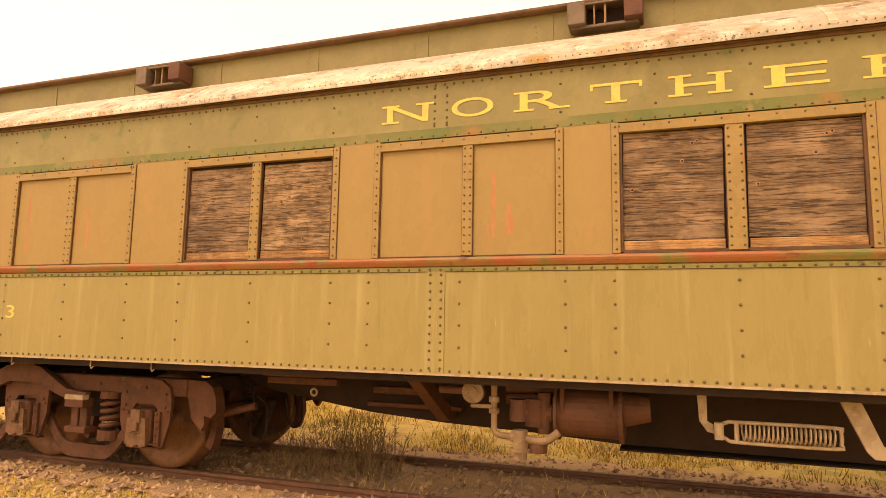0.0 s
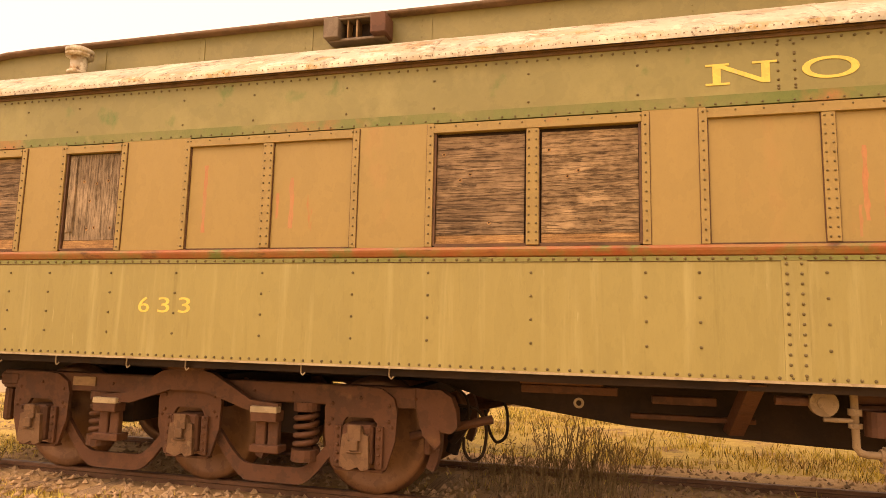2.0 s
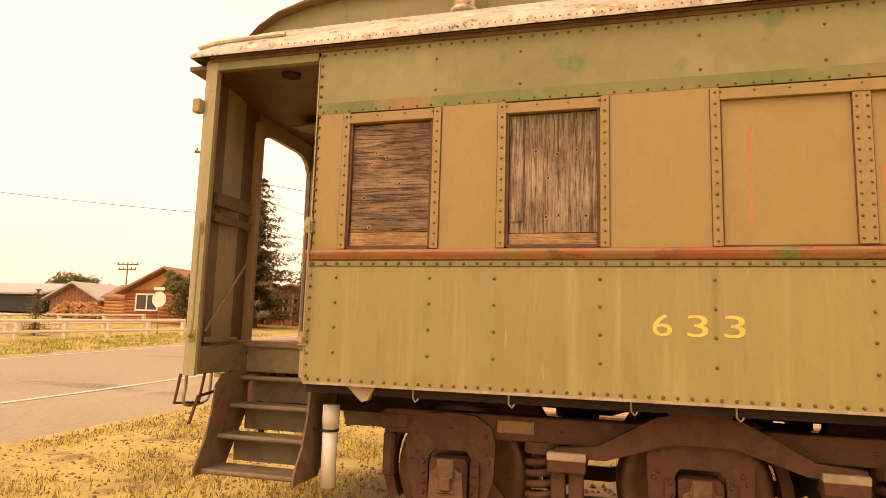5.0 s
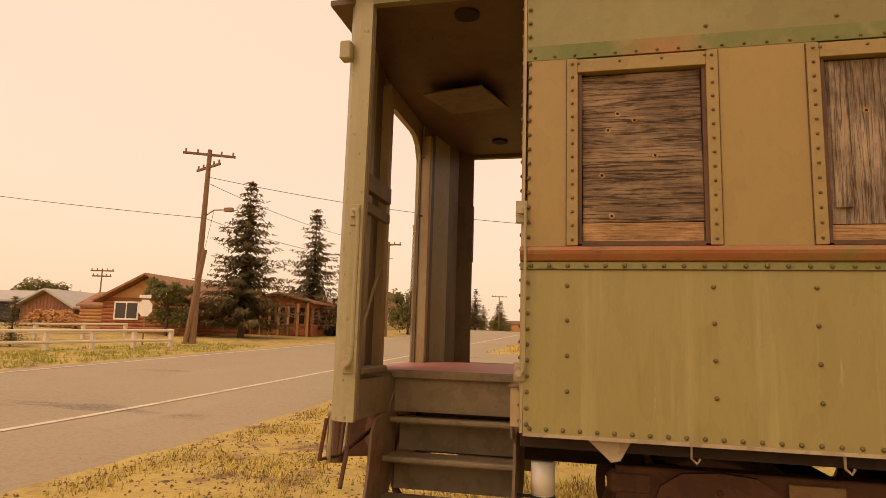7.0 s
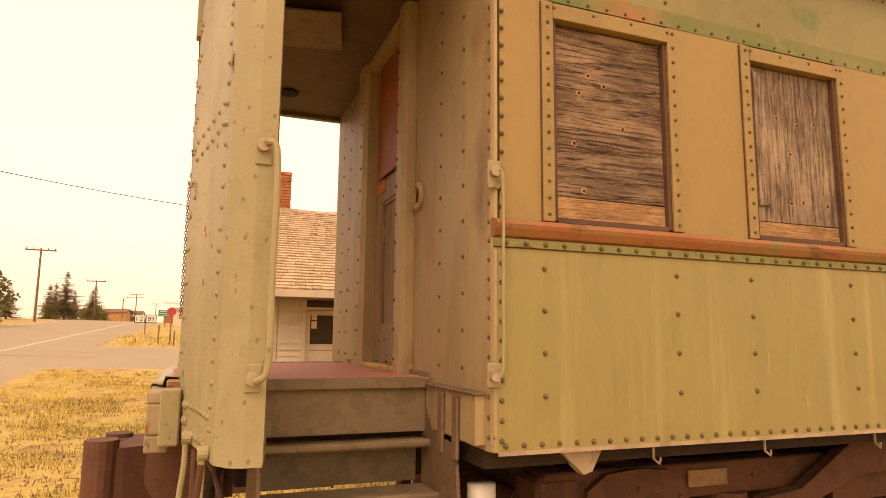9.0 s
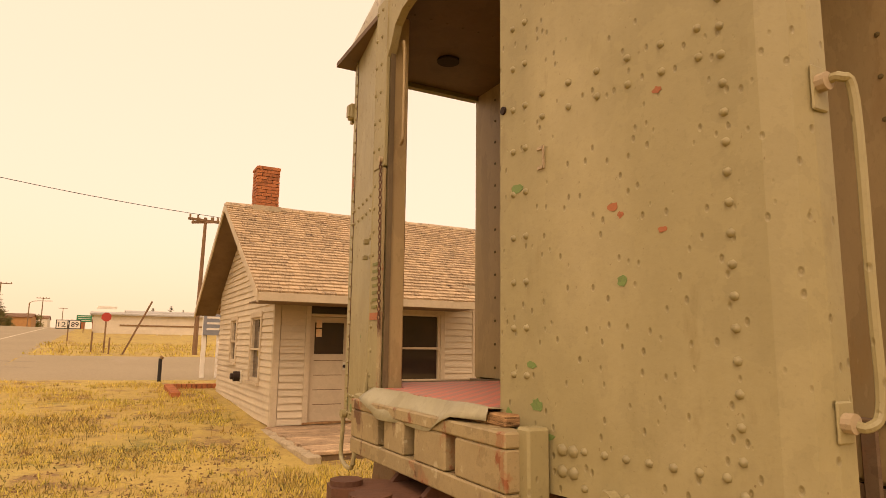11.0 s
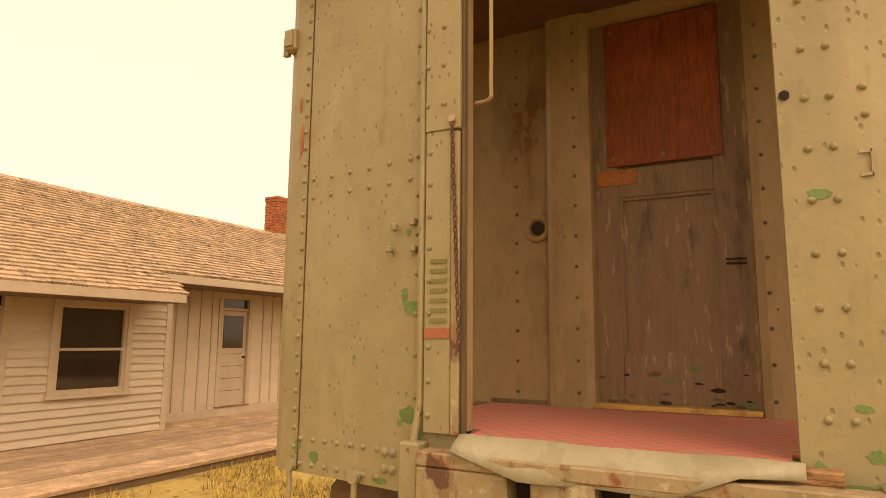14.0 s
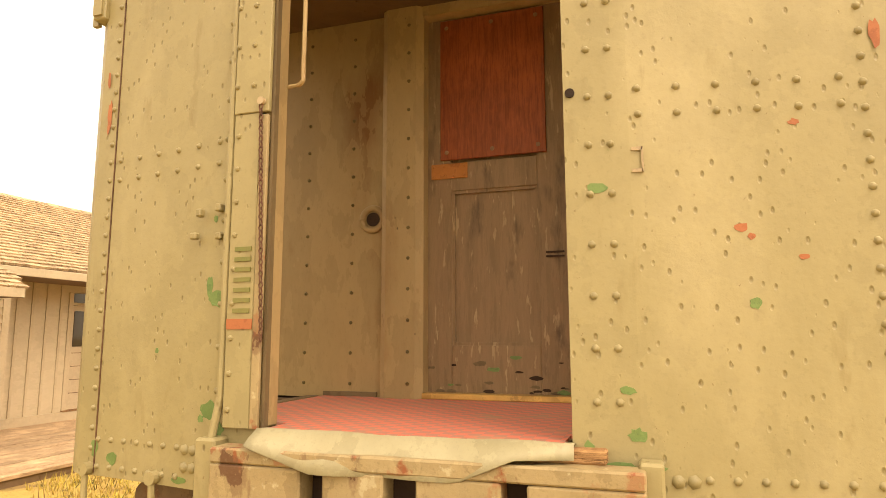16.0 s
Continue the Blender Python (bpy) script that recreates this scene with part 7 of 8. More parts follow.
power_pole(-18.6, 24.6, 9.7, [(0.25, 1.25, 0.5), (0.9, 1.15, -0.5)], 0.1, light=True)
bm = rods(((-18.85, 24.4, gz(-18.6, 24.6) - 0.1), (-18.3, 24.55, gz(-18.6, 24.6) + 4.6), 0.13))
solo("pole_brace", bm, m_pole, (-18.8, 24.4, gz(-18.6, 24.6)), "shorter wooden stub pole strapped beside the power pole", "pole")
power_pole(-15.6, 45.1, 7.5, [(0.2, 1.0, 0.1)])
power_pole(-44, 47, 4.9, [(0.2, 1.1, 0.2), (0.7, 0.9, 0.2)])
power_pole(1.60, 31.6, 6.6, [(0.15, 0.85, 0.3), (0.22, 0.7, -0.6)], 0.10)
for x, y, h_ in ((-15.3, 68, 7.0), (-15.2, 104, 6.2), (-14.9, 168, 7.9), (-14.7, 244, 9.0)):
    power_pole(x, y, h_, [(0.2, 1.3, 0.1)])
lx, ly = -14.0, 130
lg = gz(lx, ly)
lamp = thing("street_lamp", (lx, ly, lg), "grey street lamp with a long arm", "street lamp")
part("pole", rods(((lx, ly, lg), (lx, ly, lg + 4.8), 0.09)), m_dull, lamp)
part("arm", tube(bmesh.new(), smooth_path([(lx, ly, lg + 4.7), (lx + 0.8, ly, lg + 5.1), (lx + 3.4, ly, lg + 5.2)]), 0.05), m_dull, lamp)


def wire(pts, sag, r=0.014, label="thin dark overhead wire"):
    a, b = Vector(pts[0]), Vector(pts[1])
    n = 24
    line = [a.lerp(b, k / n) - Vector((0, 0, 4 * sag * (k / n) * (1 - k / n))) for k in range(n + 1)]
    bm_ = tube(bmesh.new(), line, r, 5)
    return solo("overhead_wire", bm_, m_black, tuple(a), label, "wire", "overhead wires")


P1 = (-18.5, 24.6, gz(-18.6, 24.6) + 6.2)
wire((P1, (-75, 15, 15.5)), 1.0)
wire((P1, (-15.2, 45.1, gz(-15, 45) + 6.2)), 0.6)
wire(((-18.5, 24.6, gz(-18.6, 24.6) + 8.0), (-15.2, 45.1, gz(-15, 45) + 7.2)), 0.5)
wire(((-18.5, 24.6, gz(-18.6, 24.6) + 8.3), (1.9, 31.6, gz(1.5, 31.6) + 6.7)), 0.5)
wire(((1.9, 31.6, gz(1.5, 31.6) + 6.7), (60, 45, 9.0)), 1.0)
wire(((-18.0, 24.6, gz(-18.6, 24.6) + 6.6), (-24.5, 33, gz(-24, 33) + 4.0)), 0.5, 0.01)


def gabled(name, x0, x1, y0, y1, wall_h, ridge_h, along, mw, mr, label, over=0.4):
    """A simple gabled house: walls with thickness, two roof slopes, ridge along 'x' or 'y'."""
    g = min(gz(x0, y0), gz(x1, y1)) - 0.1
    t = thing(name, ((x0 + x1) / 2, (y0 + y1) / 2, g), label, "house")
    z0, z1, z2 = g, g + wall_h + 0.1, g + ridge_h + 0.1
    part("wall", boxes((x0, x1, y0, y0 + 0.2, z0, z1)), mw, t)
    part("wall", boxes((x0, x1, y1 - 0.2, y1, z0, z1)), mw, t)
    part("wall", boxes((x0, x0 + 0.2, y0 + 0.2, y1 - 0.2, z0, z1)), mw, t)
    part("wall", boxes((x1 - 0.2, x1, y0 + 0.2, y1 - 0.2, z0, z1)), mw, t)
    th = 0.14
    if along == "y":
        c, hw = (x0 + x1) / 2, (x1 - x0) / 2
        sl = (z2 - z1) / hw
        for s in (-1, 1):
            bm_ = bmesh.new()
            prism(bm_, [(c, z2), (c + s * (hw + over), z1 - sl * over), (c + s * (hw + over), z1 - sl * over + th), (c, z2 + th)], "y", y0 - over, y1 + over)
            part("roof", bm_, mr, t)
        for yy_ in (y0, y1 - 0.2):
            bm_ = bmesh.new()
            prism(bm_, [(x0, z1), (x1, z1), (c, z2)], "y", yy_, yy_ + 0.2)
            part("gable", bm_, mw, t)
    else:
        c, hw = (y0 + y1) / 2, (y1 - y0) / 2
        sl = (z2 - z1) / hw
        for s in (-1, 1):
            bm_ = bmesh.new()
            prism(bm_, [(c, z2), (c + s * (hw + over), z1 - sl * over), (c + s * (hw + over), z1 - sl * over + th), (c, z2 + th)], "x", x0 - over, x1 + over)
            part("roof", bm_, mr, t)
        for xx_ in (x0, x1 - 0.2):
            bm_ = bmesh.new()
            prism(bm_, [(y0, z1), (y1, z1), (c, z2)], "x", xx_, xx_ + 0.2)
            part("gable", bm_, mw, t)
    return t, g


def simple_window(t, x0, x1, y, z0, z1, double=True):
    w = part("window", boxes((x0, x1, y - 0.03, y - 0.015, z0, z1)), m_glass, t)
    rows_ = [(x0 - 0.1, x0, y - 0.06, y, z0 - 0.1, z1 + 0.1), (x1, x1 + 0.1, y - 0.06, y, z0 - 0.1, z1 + 0.1), (x0, x1, y - 0.06, y, z1, z1 + 0.1), (x0, x1, y - 0.06, y, z0 - 0.1, z0)]
    if double:
        rows_.append(((x0 + x1) / 2 - 0.04, (x0 + x1) / 2 + 0.04, y - 0.06, y, z0, z1))
    part("window_frame", boxes(*rows_), m_signwhite, w)
    return w


HX = -1.15
log_house, g = gabled("log_house", -28.8 + HX, -22.6 + HX, 31.8, 45.0, 2.1, 3.55, "y", m_log, m_rustroof, "orange log house with a rust-brown roof and white windows", 0.6)
for k in range(9):
    part("log", rods(((-28.95 + HX, 31.75, g + 0.12 + k * 0.225), (-22.45 + HX, 31.75, g + 0.12 + k * 0.225), 0.125), seg=8), m_log, log_house)
    part("log", rods(((-22.55 + HX, 31.6, g + 0.12 + k * 0.225), (-22.55 + HX, 45.0, g + 0.12 + k * 0.225), 0.125), seg=8), m_log, log_house)
bm = bmesh.new()
prism(bm, [(-28.4 + HX, g + 2.25), (-23.0 + HX, g + 2.25), (-25.7 + HX, g + 3.55)], "y", 31.72, 31.8)
part("gable_boards", bm, m_logtrim, log_house, "tan boarded gable")
simple_window(log_house, -27.9 + HX, -26.3 + HX, 31.62, g + 0.95, g + 1.9)
simple_window(log_house, -25.4 + HX, -24.4 + HX, 31.7, g + 2.35, g + 2.95)
part("side_window", boxes((-22.44 + HX, -22.40 + HX, 33.5, 35.0, g + 0.9, g + 1.75)), m_glass, log_house)
ann, g2 = gabled("log_annex", -33.1, -30.0, 33.2, 36.6, 1.6, 2.45, "x", m_logtrim, m_rustroof, "low orange timber annex beside the log house", 0.25)
for k in range(7):
    part("log", rods(((-33.1, 33.17, g2 + 0.2 + k * 0.225), (-30.0, 33.17, g2 + 0.2 + k * 0.225), 0.115), seg=8), m_logtrim, ann)
por, g3 = gabled("porch_house", -23.6, -18.9, 38.4, 47.0, 2.3, 2.85, "y", m_log, m_rustroof, "low log porch wing with a row of posts", 0.6)
for x in spaced(-23.2, -18.9, 0.72):
    part("porch_post", rods(((x, 37.9, g3), (x, 37.9, g3 + 2.3), 0.09), seg=8), m_logtrim, por)
for x in spaced(-23.0, -19.9, 0.78):
    part("window", boxes((x, x + 0.55, 38.36, 38.39, g3 + 0.9, g3 + 2.0)), m_glass, por)
part("porch_rail", boxes((-23.2, -18.9, 37.86, 37.94, g3 + 0.75, g3 + 0.85)), m_log, por)
part("porch_boards", boxes((-23.2, -18.9, 37.93, 37.97, g3 + 0.1, g3 + 0.75)), m_log, por)
for y in spaced(38.8, 46.0, 1.2):
    part("window", boxes((-18.9, -18.87, y, y + 0.8, g3 + 0.9, g3 + 2.0)), m_glass, por)
for k in range(9):
    part("log", rods(((-18.88, 38.4, g3 + 0.12 + k * 0.225), (-18.88, 38.75, g3 + 0.12 + k * 0.225), 0.115), seg=8), m_log, por)
barn, g4 = gabled("barn", -41.6, -36.9, 36.5, 46.0, 1.35, 2.5, "y", m_brownroof, m_metalroof, "dark timber shed with a pale metal roof", 0.45)
each("gable_board", [(-41.3 + 0.31 * k, -41.02 + 0.31 * k, 36.44, 36.5, g4 + 0.1, g4 + 1.45 + max(0, 1.0 - abs(k - 7) * 0.15)) for k in range(15)], m_plank, barn)
shed, g5 = gabled("long_shed", -60, -42.3, 36.5, 44.0, 1.4, 2.3, "x", m_black, m_metalroof, "long dark shed with a pale metal roof", 0.4)
hs, g6 = gabled("white_cottage", -48.5, -44.6, 47, 52, 1.5, 2.4, "x", m_whitewall, m_metalroof, "small white cottage behind the timber shed", 0.3)
simple_window(hs, -46.4, -45.4, 46.97, g6 + 0.6, g6 + 1.3)
rg = random.Random(5)
wp_ = thing("woodpile", (-34, 33.5, gz(-34, 33.5)), "long pile of split orange firewood", "firewood")
bm = bmesh.new()
for k in range(420):
    u = rg.random()
    x = -38.0 + 4.9 * u
    hz = 1.1 * min(1, u * 4, (1 - u) * 3 + 0.3)
    zz = gz(x, 33.5) + rg.uniform(0.1, max(0.2, hz))
    yy_ = 33.5 + rg.uniform(-0.6, 0.4)
    d = Vector((rg.uniform(-1, 1), rg.uniform(-1, 1), rg.uniform(-0.6, 0.6))).normalized() * 0.22
    cyl(bm, Vector((x, yy_, zz)) - d, Vector((x, yy_, zz)) + d, rg.uniform(0.06, 0.12), 5)
tagged(part("firewood", bm, m_logtrim, wp_), kind="stuff")
yel, g7 = gabled("yellow_house", -26.6, -22.6, 61.0, 77.0, 2.75, 4.7, "y", m_yellow, m_brownroof, "two-storey yellow stucco house with a brown roof", 0.4)
simple_window(yel, -24.3, -23.0, 60.97, g7 + 0.4, g7 + 1.9, False)
bm = bmesh.new()
prism(bm, [(-26.6, g7 + 2.85), (-22.6, g7 + 2.85), (-24.6, g7 + 4.75)], "y", 60.96, 60.998)
part("stucco_gable", bm, m_whitewall, yel, "whitewashed upper gable")
simple_window(yel, -25.2, -24.0, 60.95, g7 + 2.95, g7 + 3.75)
for y in (63.5, 67.0, 70.0):
    w_ = part("window", boxes((-22.6, -22.57, y, y + 1.1, g7 + 0.9, g7 + 2.0)), m_glass, yel)
    part("window_frame", boxes((-22.6, -22.55, y - 0.12, y, g7 + 0.8, g7 + 2.1), (-22.6, -22.55, y + 1.1, y + 1.22, g7 + 0.8, g7 + 2.1), (-22.6, -22.55, y, y + 1.1, g7 + 2.0, g7 + 2.1), (-22.6, -22.55, y, y + 1.1, g7 + 0.8, g7 + 0.9)), m_signwhite, w_)
red, g8 = gabled("red_shed", -25.0, -22.6, 52.0, 55.0, 1.6, 2.3, "x", m_stop, m_brownroof, "small red log shed between house and porch", 0.3)
simple_window(red, -24.1, -23.4, 51.97, g8 + 0.8, g8 + 1.3)
part("chimney", boxes((-24.85, -24.4, 67.5, 68.0, g7 + 4.6, g7 + 5.3)), m_brick, yel)

# long white building and far shops
wb, g9 = gabled("white_hall", -3.2, 24.0, 66.0, 74.0, 1.65, 1.95, "x", m_whitewall, m_metalroof, "long low white building beyond the side street", 0.3)
wb2, g10 = gabled("white_warehouse", 0.1, 22.0, 80.0, 90.0, 1.9, 2.3, "x", m_whitewall, m_metalroof, "pale warehouse behind the white building", 0.3)
part("band", boxes((-1.0, 23.0, 65.96, 66.0, g9 + 0.75, g9 + 0.9)), m_dull, wb)
y2, g11 = gabled("pale_cottage", 25.5, 31.0, 60.0, 66.0, 2.4, 3.8, "x", m_yellow, m_metalroof, "pale yellow cottage across the field", 0.3)
b2, g12 = gabled("brown_hall", 31.5, 44.0, 66.0, 76.0, 2.8, 5.0, "x", m_brownroof, m_brownroof, "low brown building across the field", 0.3)
for i, (x0, x1, y0, hh, mm) in enumerate([(-14.5, -9.5, 300, 6.0, m_brick), (-20, -14.8, 185, 3.6, m_whitewall), (-3.5, 3, 190, 3.2, m_whitewall), (-24, -15.2, 150, 2.8, m_logtrim), (-4.5, 1, 150, 2.4, m_brick)]):
    t_, g_ = gabled("shop", x0, x1, y0, y0 + 10, hh, hh + 0.8, "x", mm, m_brownroof, "distant low shop building along the street", 0.2)
wf = thing("board_fence", (10, 62, gz(10, 62)), "low white board fence in front of the white building", "fence")
for x in spaced(-2, 24, 2.0):
    part("post", boxes((x - 0.06, x + 0.06, 61.94, 62.06, gz(x, 62) - 0.1, gz(x, 62) + 0.5)), m_whitewall, wf)
part("board", boxes((-2, 24, 61.9, 61.94, gz(10, 62) + 0.1, gz(10, 62) + 0.45)), m_whitewall, wf)

# white rail fence by the road
rf = thing("rail_fence", (-21, 19, gz(-21, 19)), "white painted two-rail fence beside the road", "fence")
def fence_run(p0, p1, n):
    for k in range(n + 1):
        x, y = p0[0] + (p1[0] - p0[0]) * k / n, p0[1] + (p1[1] - p0[1]) * k / n
        part("post", boxes((x - 0.08, x + 0.08, y - 0.08, y + 0.08, gz(x, y) - 0.1, gz(x, y) + 0.78), bevel=0.01), m_whitewall, rf)
    for h_ in (0.30, 0.72):
        part("rail", rods(((p0[0] + 0.1, p0[1], gz(*p0) + h_), (p1[0] + 0.1, p1[1], gz(*p1) + h_), 0.055), seg=6), m_whitewall, rf)
fence_run((-21.4, 10.0), (-17.9, 22.0), 7)
fence_run((-26.5, 12.0), (-24.0, 26.5), 6)


def sign_post(name, x, y, h, face, label, mat_, w=0.6, hh=0.6, sides=4):
    g = gz(x, y)
    t = thing(name, (x, y, g), label, "road sign")
    part("post", rods(((x, y, g - 0.1), (x, y, g + h), 0.035), seg=8), m_dull, t)
    bm_ = bmesh.new()
    if sides == 8:
        prism(bm_, [(x + w / 2 * math.cos(k * math.pi / 4 + math.pi / 8) * 1.08, g + h + w / 2 * math.sin(k * math.pi / 4 + math.pi / 8) * 1.08) for k in range(8)], "y", y - 0.06, y - 0.04)
    else:
        box(bm_, x - w / 2, x + w / 2, y - 0.06, y - 0.04, g + h - hh / 2, g + h + hh / 2, 0.004)
    part("face", bm_, mat_, t)
    return t, g


st1, g = sign_post("stop_sign", -19.4, 22.1, 1.66, None, "faded pale back of a stop sign on a post", m_signwhite, 0.75, 0.75, 8)
part("street_name_board", boxes((-19.7, -19.1, 22.0, 22.03, g + 2.1, g + 2.25)), m_signwhite, st1)
st2, g = sign_post("stop_sign", -2.2, 32.1, 1.62, None, "red stop sign on a thin post", m_stop, 0.4, 0.4, 8)
part("street_name_board", boxes((-2.6, -1.8, 32.02, 32.05, g + 1.98, g + 2.10)), m_signwhite, st2)
gs, g = sign_post("direction_sign", -3.9, 65.0, 1.25, None, "green direction sign at the junction", m_signgreen, 1.2, 0.6)
part("lettering_bars", boxes(*[(-4.4, -3.4, 64.93, 64.94, g + 1.23 + d_, g + 1.27 + d_) for d_ in (-0.17, 0.0, 0.17)]), m_signwhite, gs)
rs = thing("route_sign", (-4.2, 44.6, gz(-4.2, 44.6)), "white highway route shields on one post", "road sign")
g = gz(-4.2, 44.6)
part("post", rods(((-4.2, 44.6, g - 0.1), (-4.2, 44.6, g + 1.0), 0.035), seg=8), m_dull, rs)
for dx, tx in ((-0.34, "12"), (0.34, "89")):
    part("backing", boxes((-4.2 + dx - 0.33, -4.2 + dx + 0.33, 44.55, 44.57, g + 0.75, g + 1.3)), m_black, rs)
    sh = part("shield", boxes((-4.2 + dx - 0.28, -4.2 + dx + 0.28, 44.53, 44.55, g + 0.79, g + 1.26), bevel=0.008), m_signwhite, rs)
    bm = glyph(tx, -4.2 + dx - 0.2, -4.2 + dx + 0.2, g + 0.88, g + 1.17)
    for v in bm.verts:
        v.co.y += 44.527
    part("route_number", bm, m_black, sh)
for x, y, h_, tl in ((-1.5, 31.2, 3.0, 1.1), (-2.7, 31.6, 1.2, 0.0), (-2.0, 31.5, 0.9, 0.0)):
    g = gz(x, y)
    solo("marker_post", rods(((x, y, g - 0.1), (x + tl, y, g + h_ * 0.8), 0.04), seg=6), m_pole, (x, y, g), "leaning thin wooden post in the grass", "post", "posts in the grass")
for x, y, h_ in ((-0.83, 18.3, 0.62), (3.2, 40.0, 0.8)):
    g = gz(x, y)
    b_ = thing("bollard", (x, y, g), "short black steel bollard by the side street", "bollard", "bollards by the side street")
    part("post", rods(((x, y, g - 0.05), (x, y, g + h_), 0.05), seg=10), m_black, b_)
    part("cap", rods(((x, y, g + h_), (x + 0.05, y, g + h_ + 0.05), 0.055), seg=10), m_dull, b_)
ib = thing("information_board", (0.6, 19.3, gz(0.6, 19.3)), "information board on two white posts", "sign board")
g = gz(0.6, 19.3)
for dx in (-0.22, 0.2):
    part("post", boxes((0.6 + dx - 0.06, 0.6 + dx + 0.06, 19.25, 19.37, g - 0.1, g + 2.35), bevel=0.006), m_signwhite, ib)
pn = part("panel", boxes((0.33, 0.87, 19.2, 19.25, g + 1.25, g + 2.3), bevel=0.004), m_panel, ib, "blue-grey printed panel")
part("lettering_bars", boxes(*[(0.42, 0.78, 19.193, 19.2, g + 1.4 + k * 0.17, g + 1.46 + k * 0.17) for k in range(5)]), m_signwhite, pn)
le = thing("lectern_sign", (0.95, 16.9, gz(0.95, 16.9)), "small red lectern sign near the depot", "sign")
g = gz(0.95, 16.9)
part("post", boxes((0.9, 1.0, 16.85, 16.95, g, g + 0.95)), m_rust, le)
bm = bmesh.new()
box(bm, 0.72, 1.18, 16.7, 17.1, g + 0.93, g + 0.98, 0.004, Matrix.Rotation(0.5, 4, "X"))
part("panel", bm, m_signwhite, le)
be = thing("brick_edging", (-0.5, 15.4, gz(-0.5, 15.4)), "low red brick edging around a grass bed", "edging")
for k in range(16):
    for (x, y, rot) in (((-0.75 + 0.0 * k, 14.6 + k * 0.12, 0)), ((-0.75 + k * 0.12, 16.5, 1))):
        bm = bmesh.new()
        box(bm, x - 0.1, x + 0.1, y - 0.05, y + 0.05, gz(x, y) - 0.02, gz(x, y) + 0.11, 0.006, Matrix.Rotation(rot * 1.57, 4, "Z"))
        part("brick", bm, m_brick, be)
# quad bike parked by the porch
qb = thing("quad_bike", (-17.9, 41.2, gz(-17.9, 41.2)), "dark quad bike parked beside the road", "quad bike")
g = gz(-17.9, 41.2)
for dx in (-0.6, 0.6):
    for dy in (-0.4, 0.4):
        part("wheel", rods(((-17.9 + dx, 41.2 + dy - 0.12, g + 0.3), (-17.9 + dx, 41.2 + dy + 0.12, g + 0.3), 0.3), seg=14), m_black, qb)
part("body", boxes((-18.7, -17.1, 40.95, 41.45, g + 0.4, g + 0.75), (-18.2, -17.7, 41.0, 41.4, g + 0.75, g + 0.95), bevel=0.08), m_black, qb)
part("handlebar", rods(((-17.5, 40.85, g + 1.1), (-17.5, 41.55, g + 1.1), 0.03), ((-17.5, 41.2, g + 0.7), (-17.5, 41.2, g + 1.1), 0.04)), m_black, qb)

# ---- grass and weeds ----
m_blade = surface("dry_straw_grass", (0.62, 0.46, 0.092), (0.45, 0.375, 0.072), 0.8, 0, 0.9, (1, 1, 1), 10, 0.2, 0.0, vary=0.45,
                  patches=[((0.27, 0.16, 0.055), 1.7, 0.51, 0.60, (1, 1, 1), 4.1), ((0.24, 0.27, 0.05), 0.5, 0.60, 0.72, (1, 1, 1), 9.1)])
m_clod = surface("brown_soil_clods", (0.20, 0.115, 0.05), (0.14, 0.08, 0.035), 0.95, 0, 6, (1, 1, 1), 60, 0.3, 0.2, vary=0.4)
m_weed = surface("dead_brown_weeds", (0.155, 0.09, 0.042), (0.19, 0.14, 0.05), 0.9, 0, 2, (1, 1, 1), 10, 0.2, 0.0, vary=0.4)


def blades(name, n, area, hmin, hmax, seed, material, label, width=0.006, keep=None, bare=-0.02):
    r = np.random.RandomState(seed)
    x0, x1, y0, y1 = area
    vs = np.zeros((n, 3, 3))
    x, y = r.uniform(x0, x1, n), r.uniform(y0, y1, n)
    h = r.uniform(hmin, hmax, n) * (0.6 + 0.8 * r.rand(n) ** 2)
    a = r.uniform(0, 6.283, n)
    ln = r.uniform(0.1, 0.8, n) * h
    b = r.uniform(0, 6.283, n)
    z = np.array([gz(p, q) for p, q in zip(x, y)]) - 0.005
    w = width * r.uniform(0.6, 1.5, n)
    vs[:, 0] = np.stack([x - w * np.cos(a), y - w * np.sin(a), z], 1)
    vs[:, 1] = np.stack([x + w * np.cos(a), y + w * np.sin(a), z], 1)
    vs[:, 2] = np.stack([x + ln * np.cos(b), y + ln * np.sin(b), z + h], 1)
    clump = np.array([noise.noise((p * 0.9, q * 0.9, 5)) + 0.7 * noise.noise((p * 3.1, q * 3.1, seed)) + 0.5 * noise.noise((p * 9.0, q * 9.0, seed)) for p, q in zip(x, y)])
    ok = clump > bare
    if keep is not None:
        ok &= np.array([keep(p, q) for p, q in zip(x, y)])
    vs = vs[ok]
    me = bpy.data.meshes.new(name)
    me.from_pydata([tuple(v) for v in vs.reshape(-1, 3)], [], [(3 * i, 3 * i + 1, 3 * i + 2) for i in range(len(vs))])
    me.materials.append(material)
    return tagged(new(name, me), label, "grass", "", "stuff")


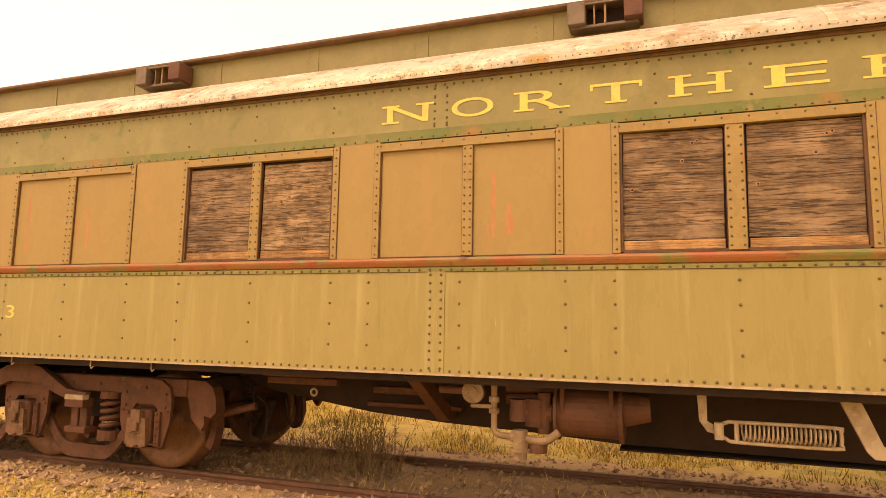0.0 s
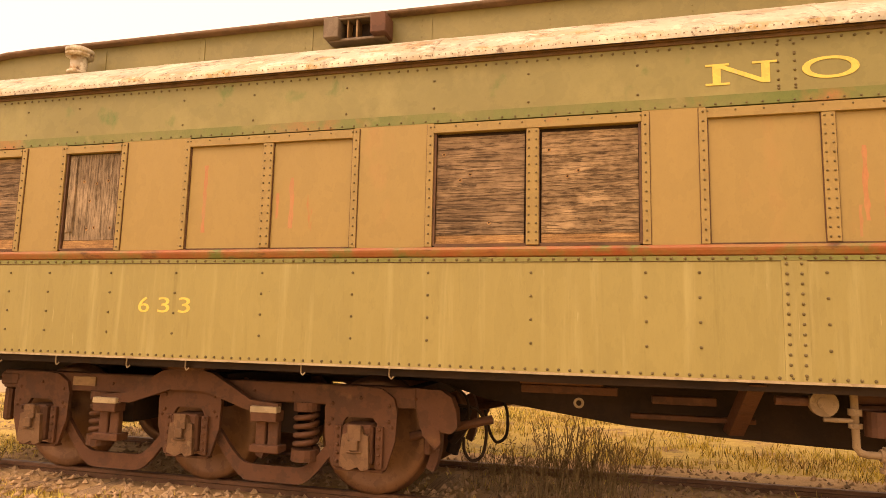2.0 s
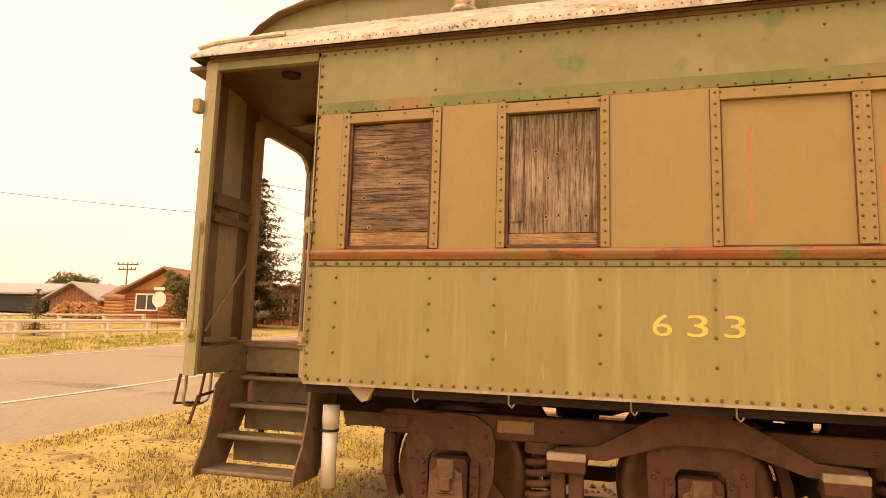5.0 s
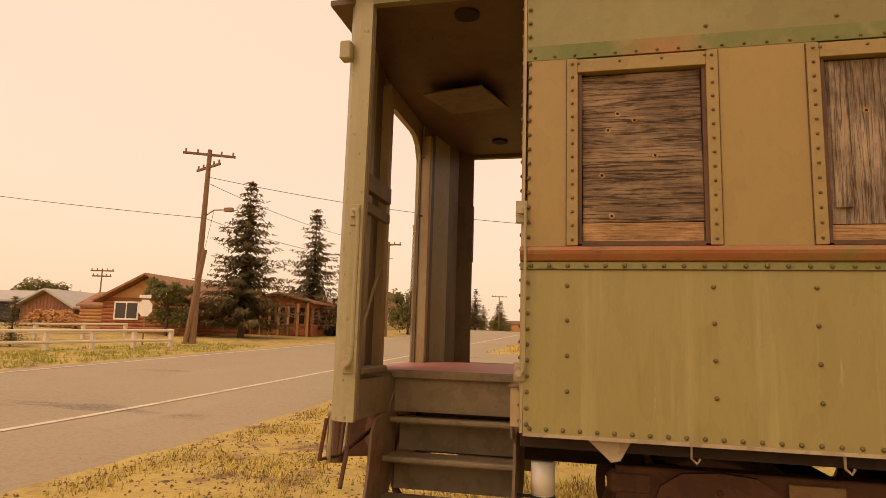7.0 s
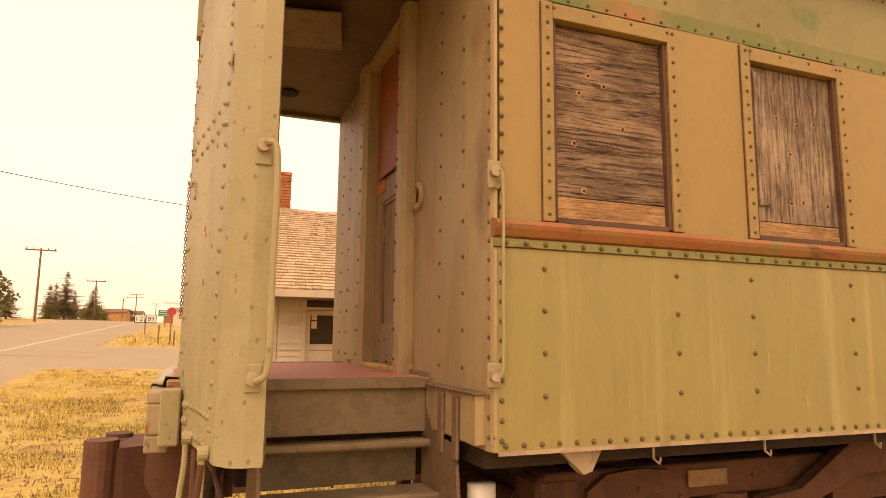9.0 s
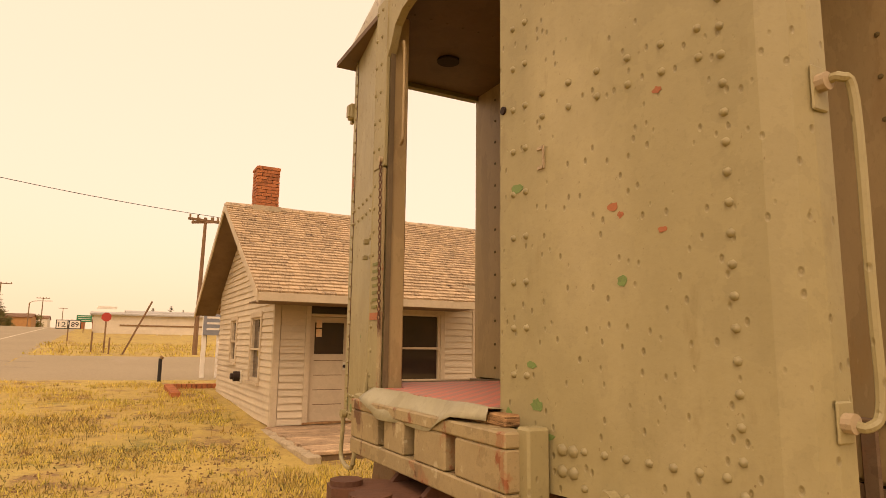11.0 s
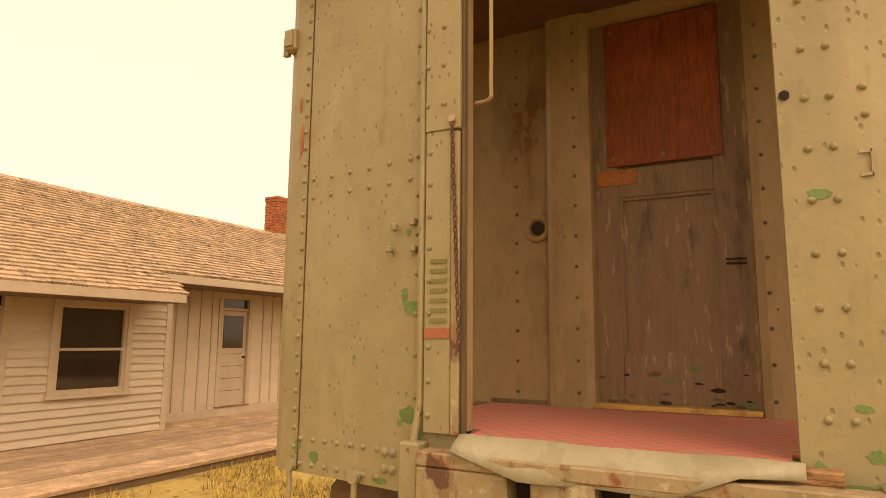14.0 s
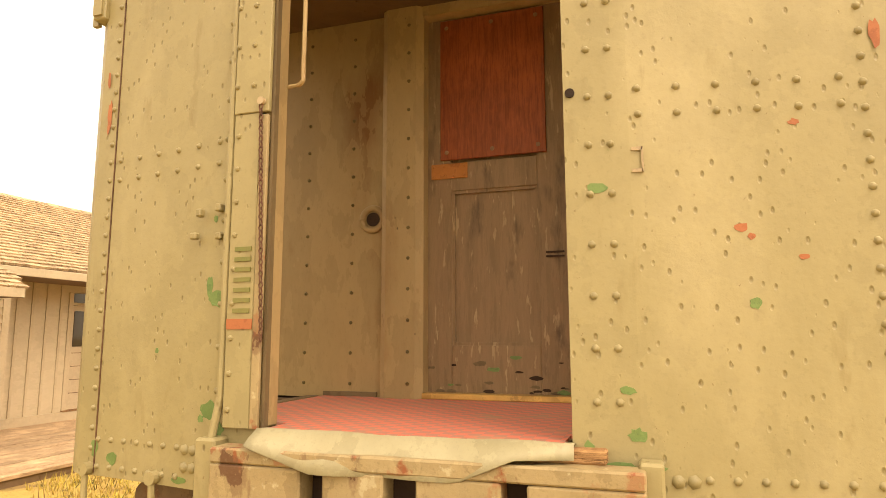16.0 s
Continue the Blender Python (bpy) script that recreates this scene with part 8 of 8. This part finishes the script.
scatter_stones("soil_clods", 3200, -4.9, -0.2, -3.0, 9.0, 0.008, 0.028, 15, m_clod, "brown soil clods and dead tufts in the grass")
scatter_stones("soil_clods", 1600, -0.2, 6.5, -2.6, -0.2, 0.008, 0.024, 16, m_clod, "brown soil clods and dead tufts in the grass")
blades("dry_grass", 42000, (-0.5, 16, 2.9, 7.2), 0.05, 0.13, 21, m_blade, "dry yellow grass behind the track")
m_blade2 = surface("brown_and_green_grass", (0.21, 0.15, 0.045), (0.15, 0.145, 0.035), 0.85, 0, 0.8, (1, 1, 1), 10, 0.2, 0.0, vary=0.45)
blades("brown_grass", 22000, (-4.8, 0.2, -1.0, 12), 0.025, 0.08, 41, m_blade2, "brown and greenish grass tufts beside the road", keep=lambda p, q: not (p > -0.1 and q > 7.1))
blades("brown_grass", 14000, (-5.2, 9.0, -3.2, 0.4), 0.02, 0.07, 42, m_blade2, "brown grass tufts beside the track")
blades("brown_grass", 10000, (-0.5, 14, 2.9, 7.2), 0.04, 0.12, 43, m_blade2, "brown grass tufts behind the track")
blades("dry_grass", 26000, (-4.6, 0.2, 0.2, 9.5), 0.03, 0.09, 23, m_blade, "dry yellow grass beside the road", keep=lambda p, q: not (p > -0.1 and q > 7.1))
blades("dry_grass", 16000, (-4.6, 0.0, 9.5, 18.4), 0.04, 0.10, 24, m_blade, "dry yellow grass beside the depot", 0.008)
blades("dry_grass", 30000, (-5.0, 7.5, -2.4, 0.5), 0.025, 0.08, 25, m_blade, "short dry grass on the near side of the track")
blades("dry_grass", 9000, (-5.2, 14, 29.8, 42), 0.08, 0.2, 26, m_blade, "dry yellow grass beyond the side street", 0.02)
m_blade3 = surface("short_green_grass", (0.36, 0.34, 0.06), (0.25, 0.27, 0.05), 0.85, 0, 0.6, (1, 1, 1), 10, 0.2, 0.0, vary=0.4)
blades("roadside_grass", 12000, (-19.5, -14.9, 8, 26), 0.06, 0.15, 27, m_blade3, "short green and yellow grass across the road", 0.015)
blades("brown_grass", 1500, (-5.5, -4.3, -5, 18.5), 0.01, 0.03, 44, m_blade2, "brown ragged tufts along the asphalt edge")
blades("track_weeds", 1500, (3.0, 12, 0.9, 2.1), 0.04, 0.14, 28, m_blade, "thin dry weeds between the rails")
rg = random.Random(31)
for x, y, n, h in ((5.5, 1.62, 140, 0.60), (5.85, 1.5, 80, 0.50), (4.95, 1.5, 75, 0.46), (5.25, 1.25, 45, 0.34), (0.05, 0.55, 40, 0.2), (6.6, 0.35, 20, 0.25), (8.2, 0.5, 16, 0.28), (8.5, 0.45, 14, 0.26)):
    bm = bmesh.new()
    for k in range(n):
        px, py = x + rg.gauss(0, 0.16), y + rg.gauss(0, 0.12)
        hh = h * rg.uniform(0.4, 1.15)
        lx, ly = rg.gauss(0, 0.22) * hh, rg.gauss(0, 0.22) * hh
        b0 = Vector((px, py, gz(px, py) - 0.01))
        tip = b0 + Vector((lx, ly, hh))
        tube(bm, [b0, b0.lerp(tip, 0.5) + Vector((0, 0, 0.04 * hh)), tip], 0.0025, 3)
        for q in range(3):
            c = b0.lerp(tip, rg.uniform(0.5, 1.0))
            d = Vector((rg.uniform(-1, 1), rg.uniform(-1, 1), rg.uniform(0.2, 1))).normalized() * 0.05
            tube(bm, [c, c + d], 0.003, 3)
    solo("weed_clump", bm, m_weed, (x, y, gz(x, y)), "clump of dead brown weeds growing in the track", "weeds", "weed clumps in the track")
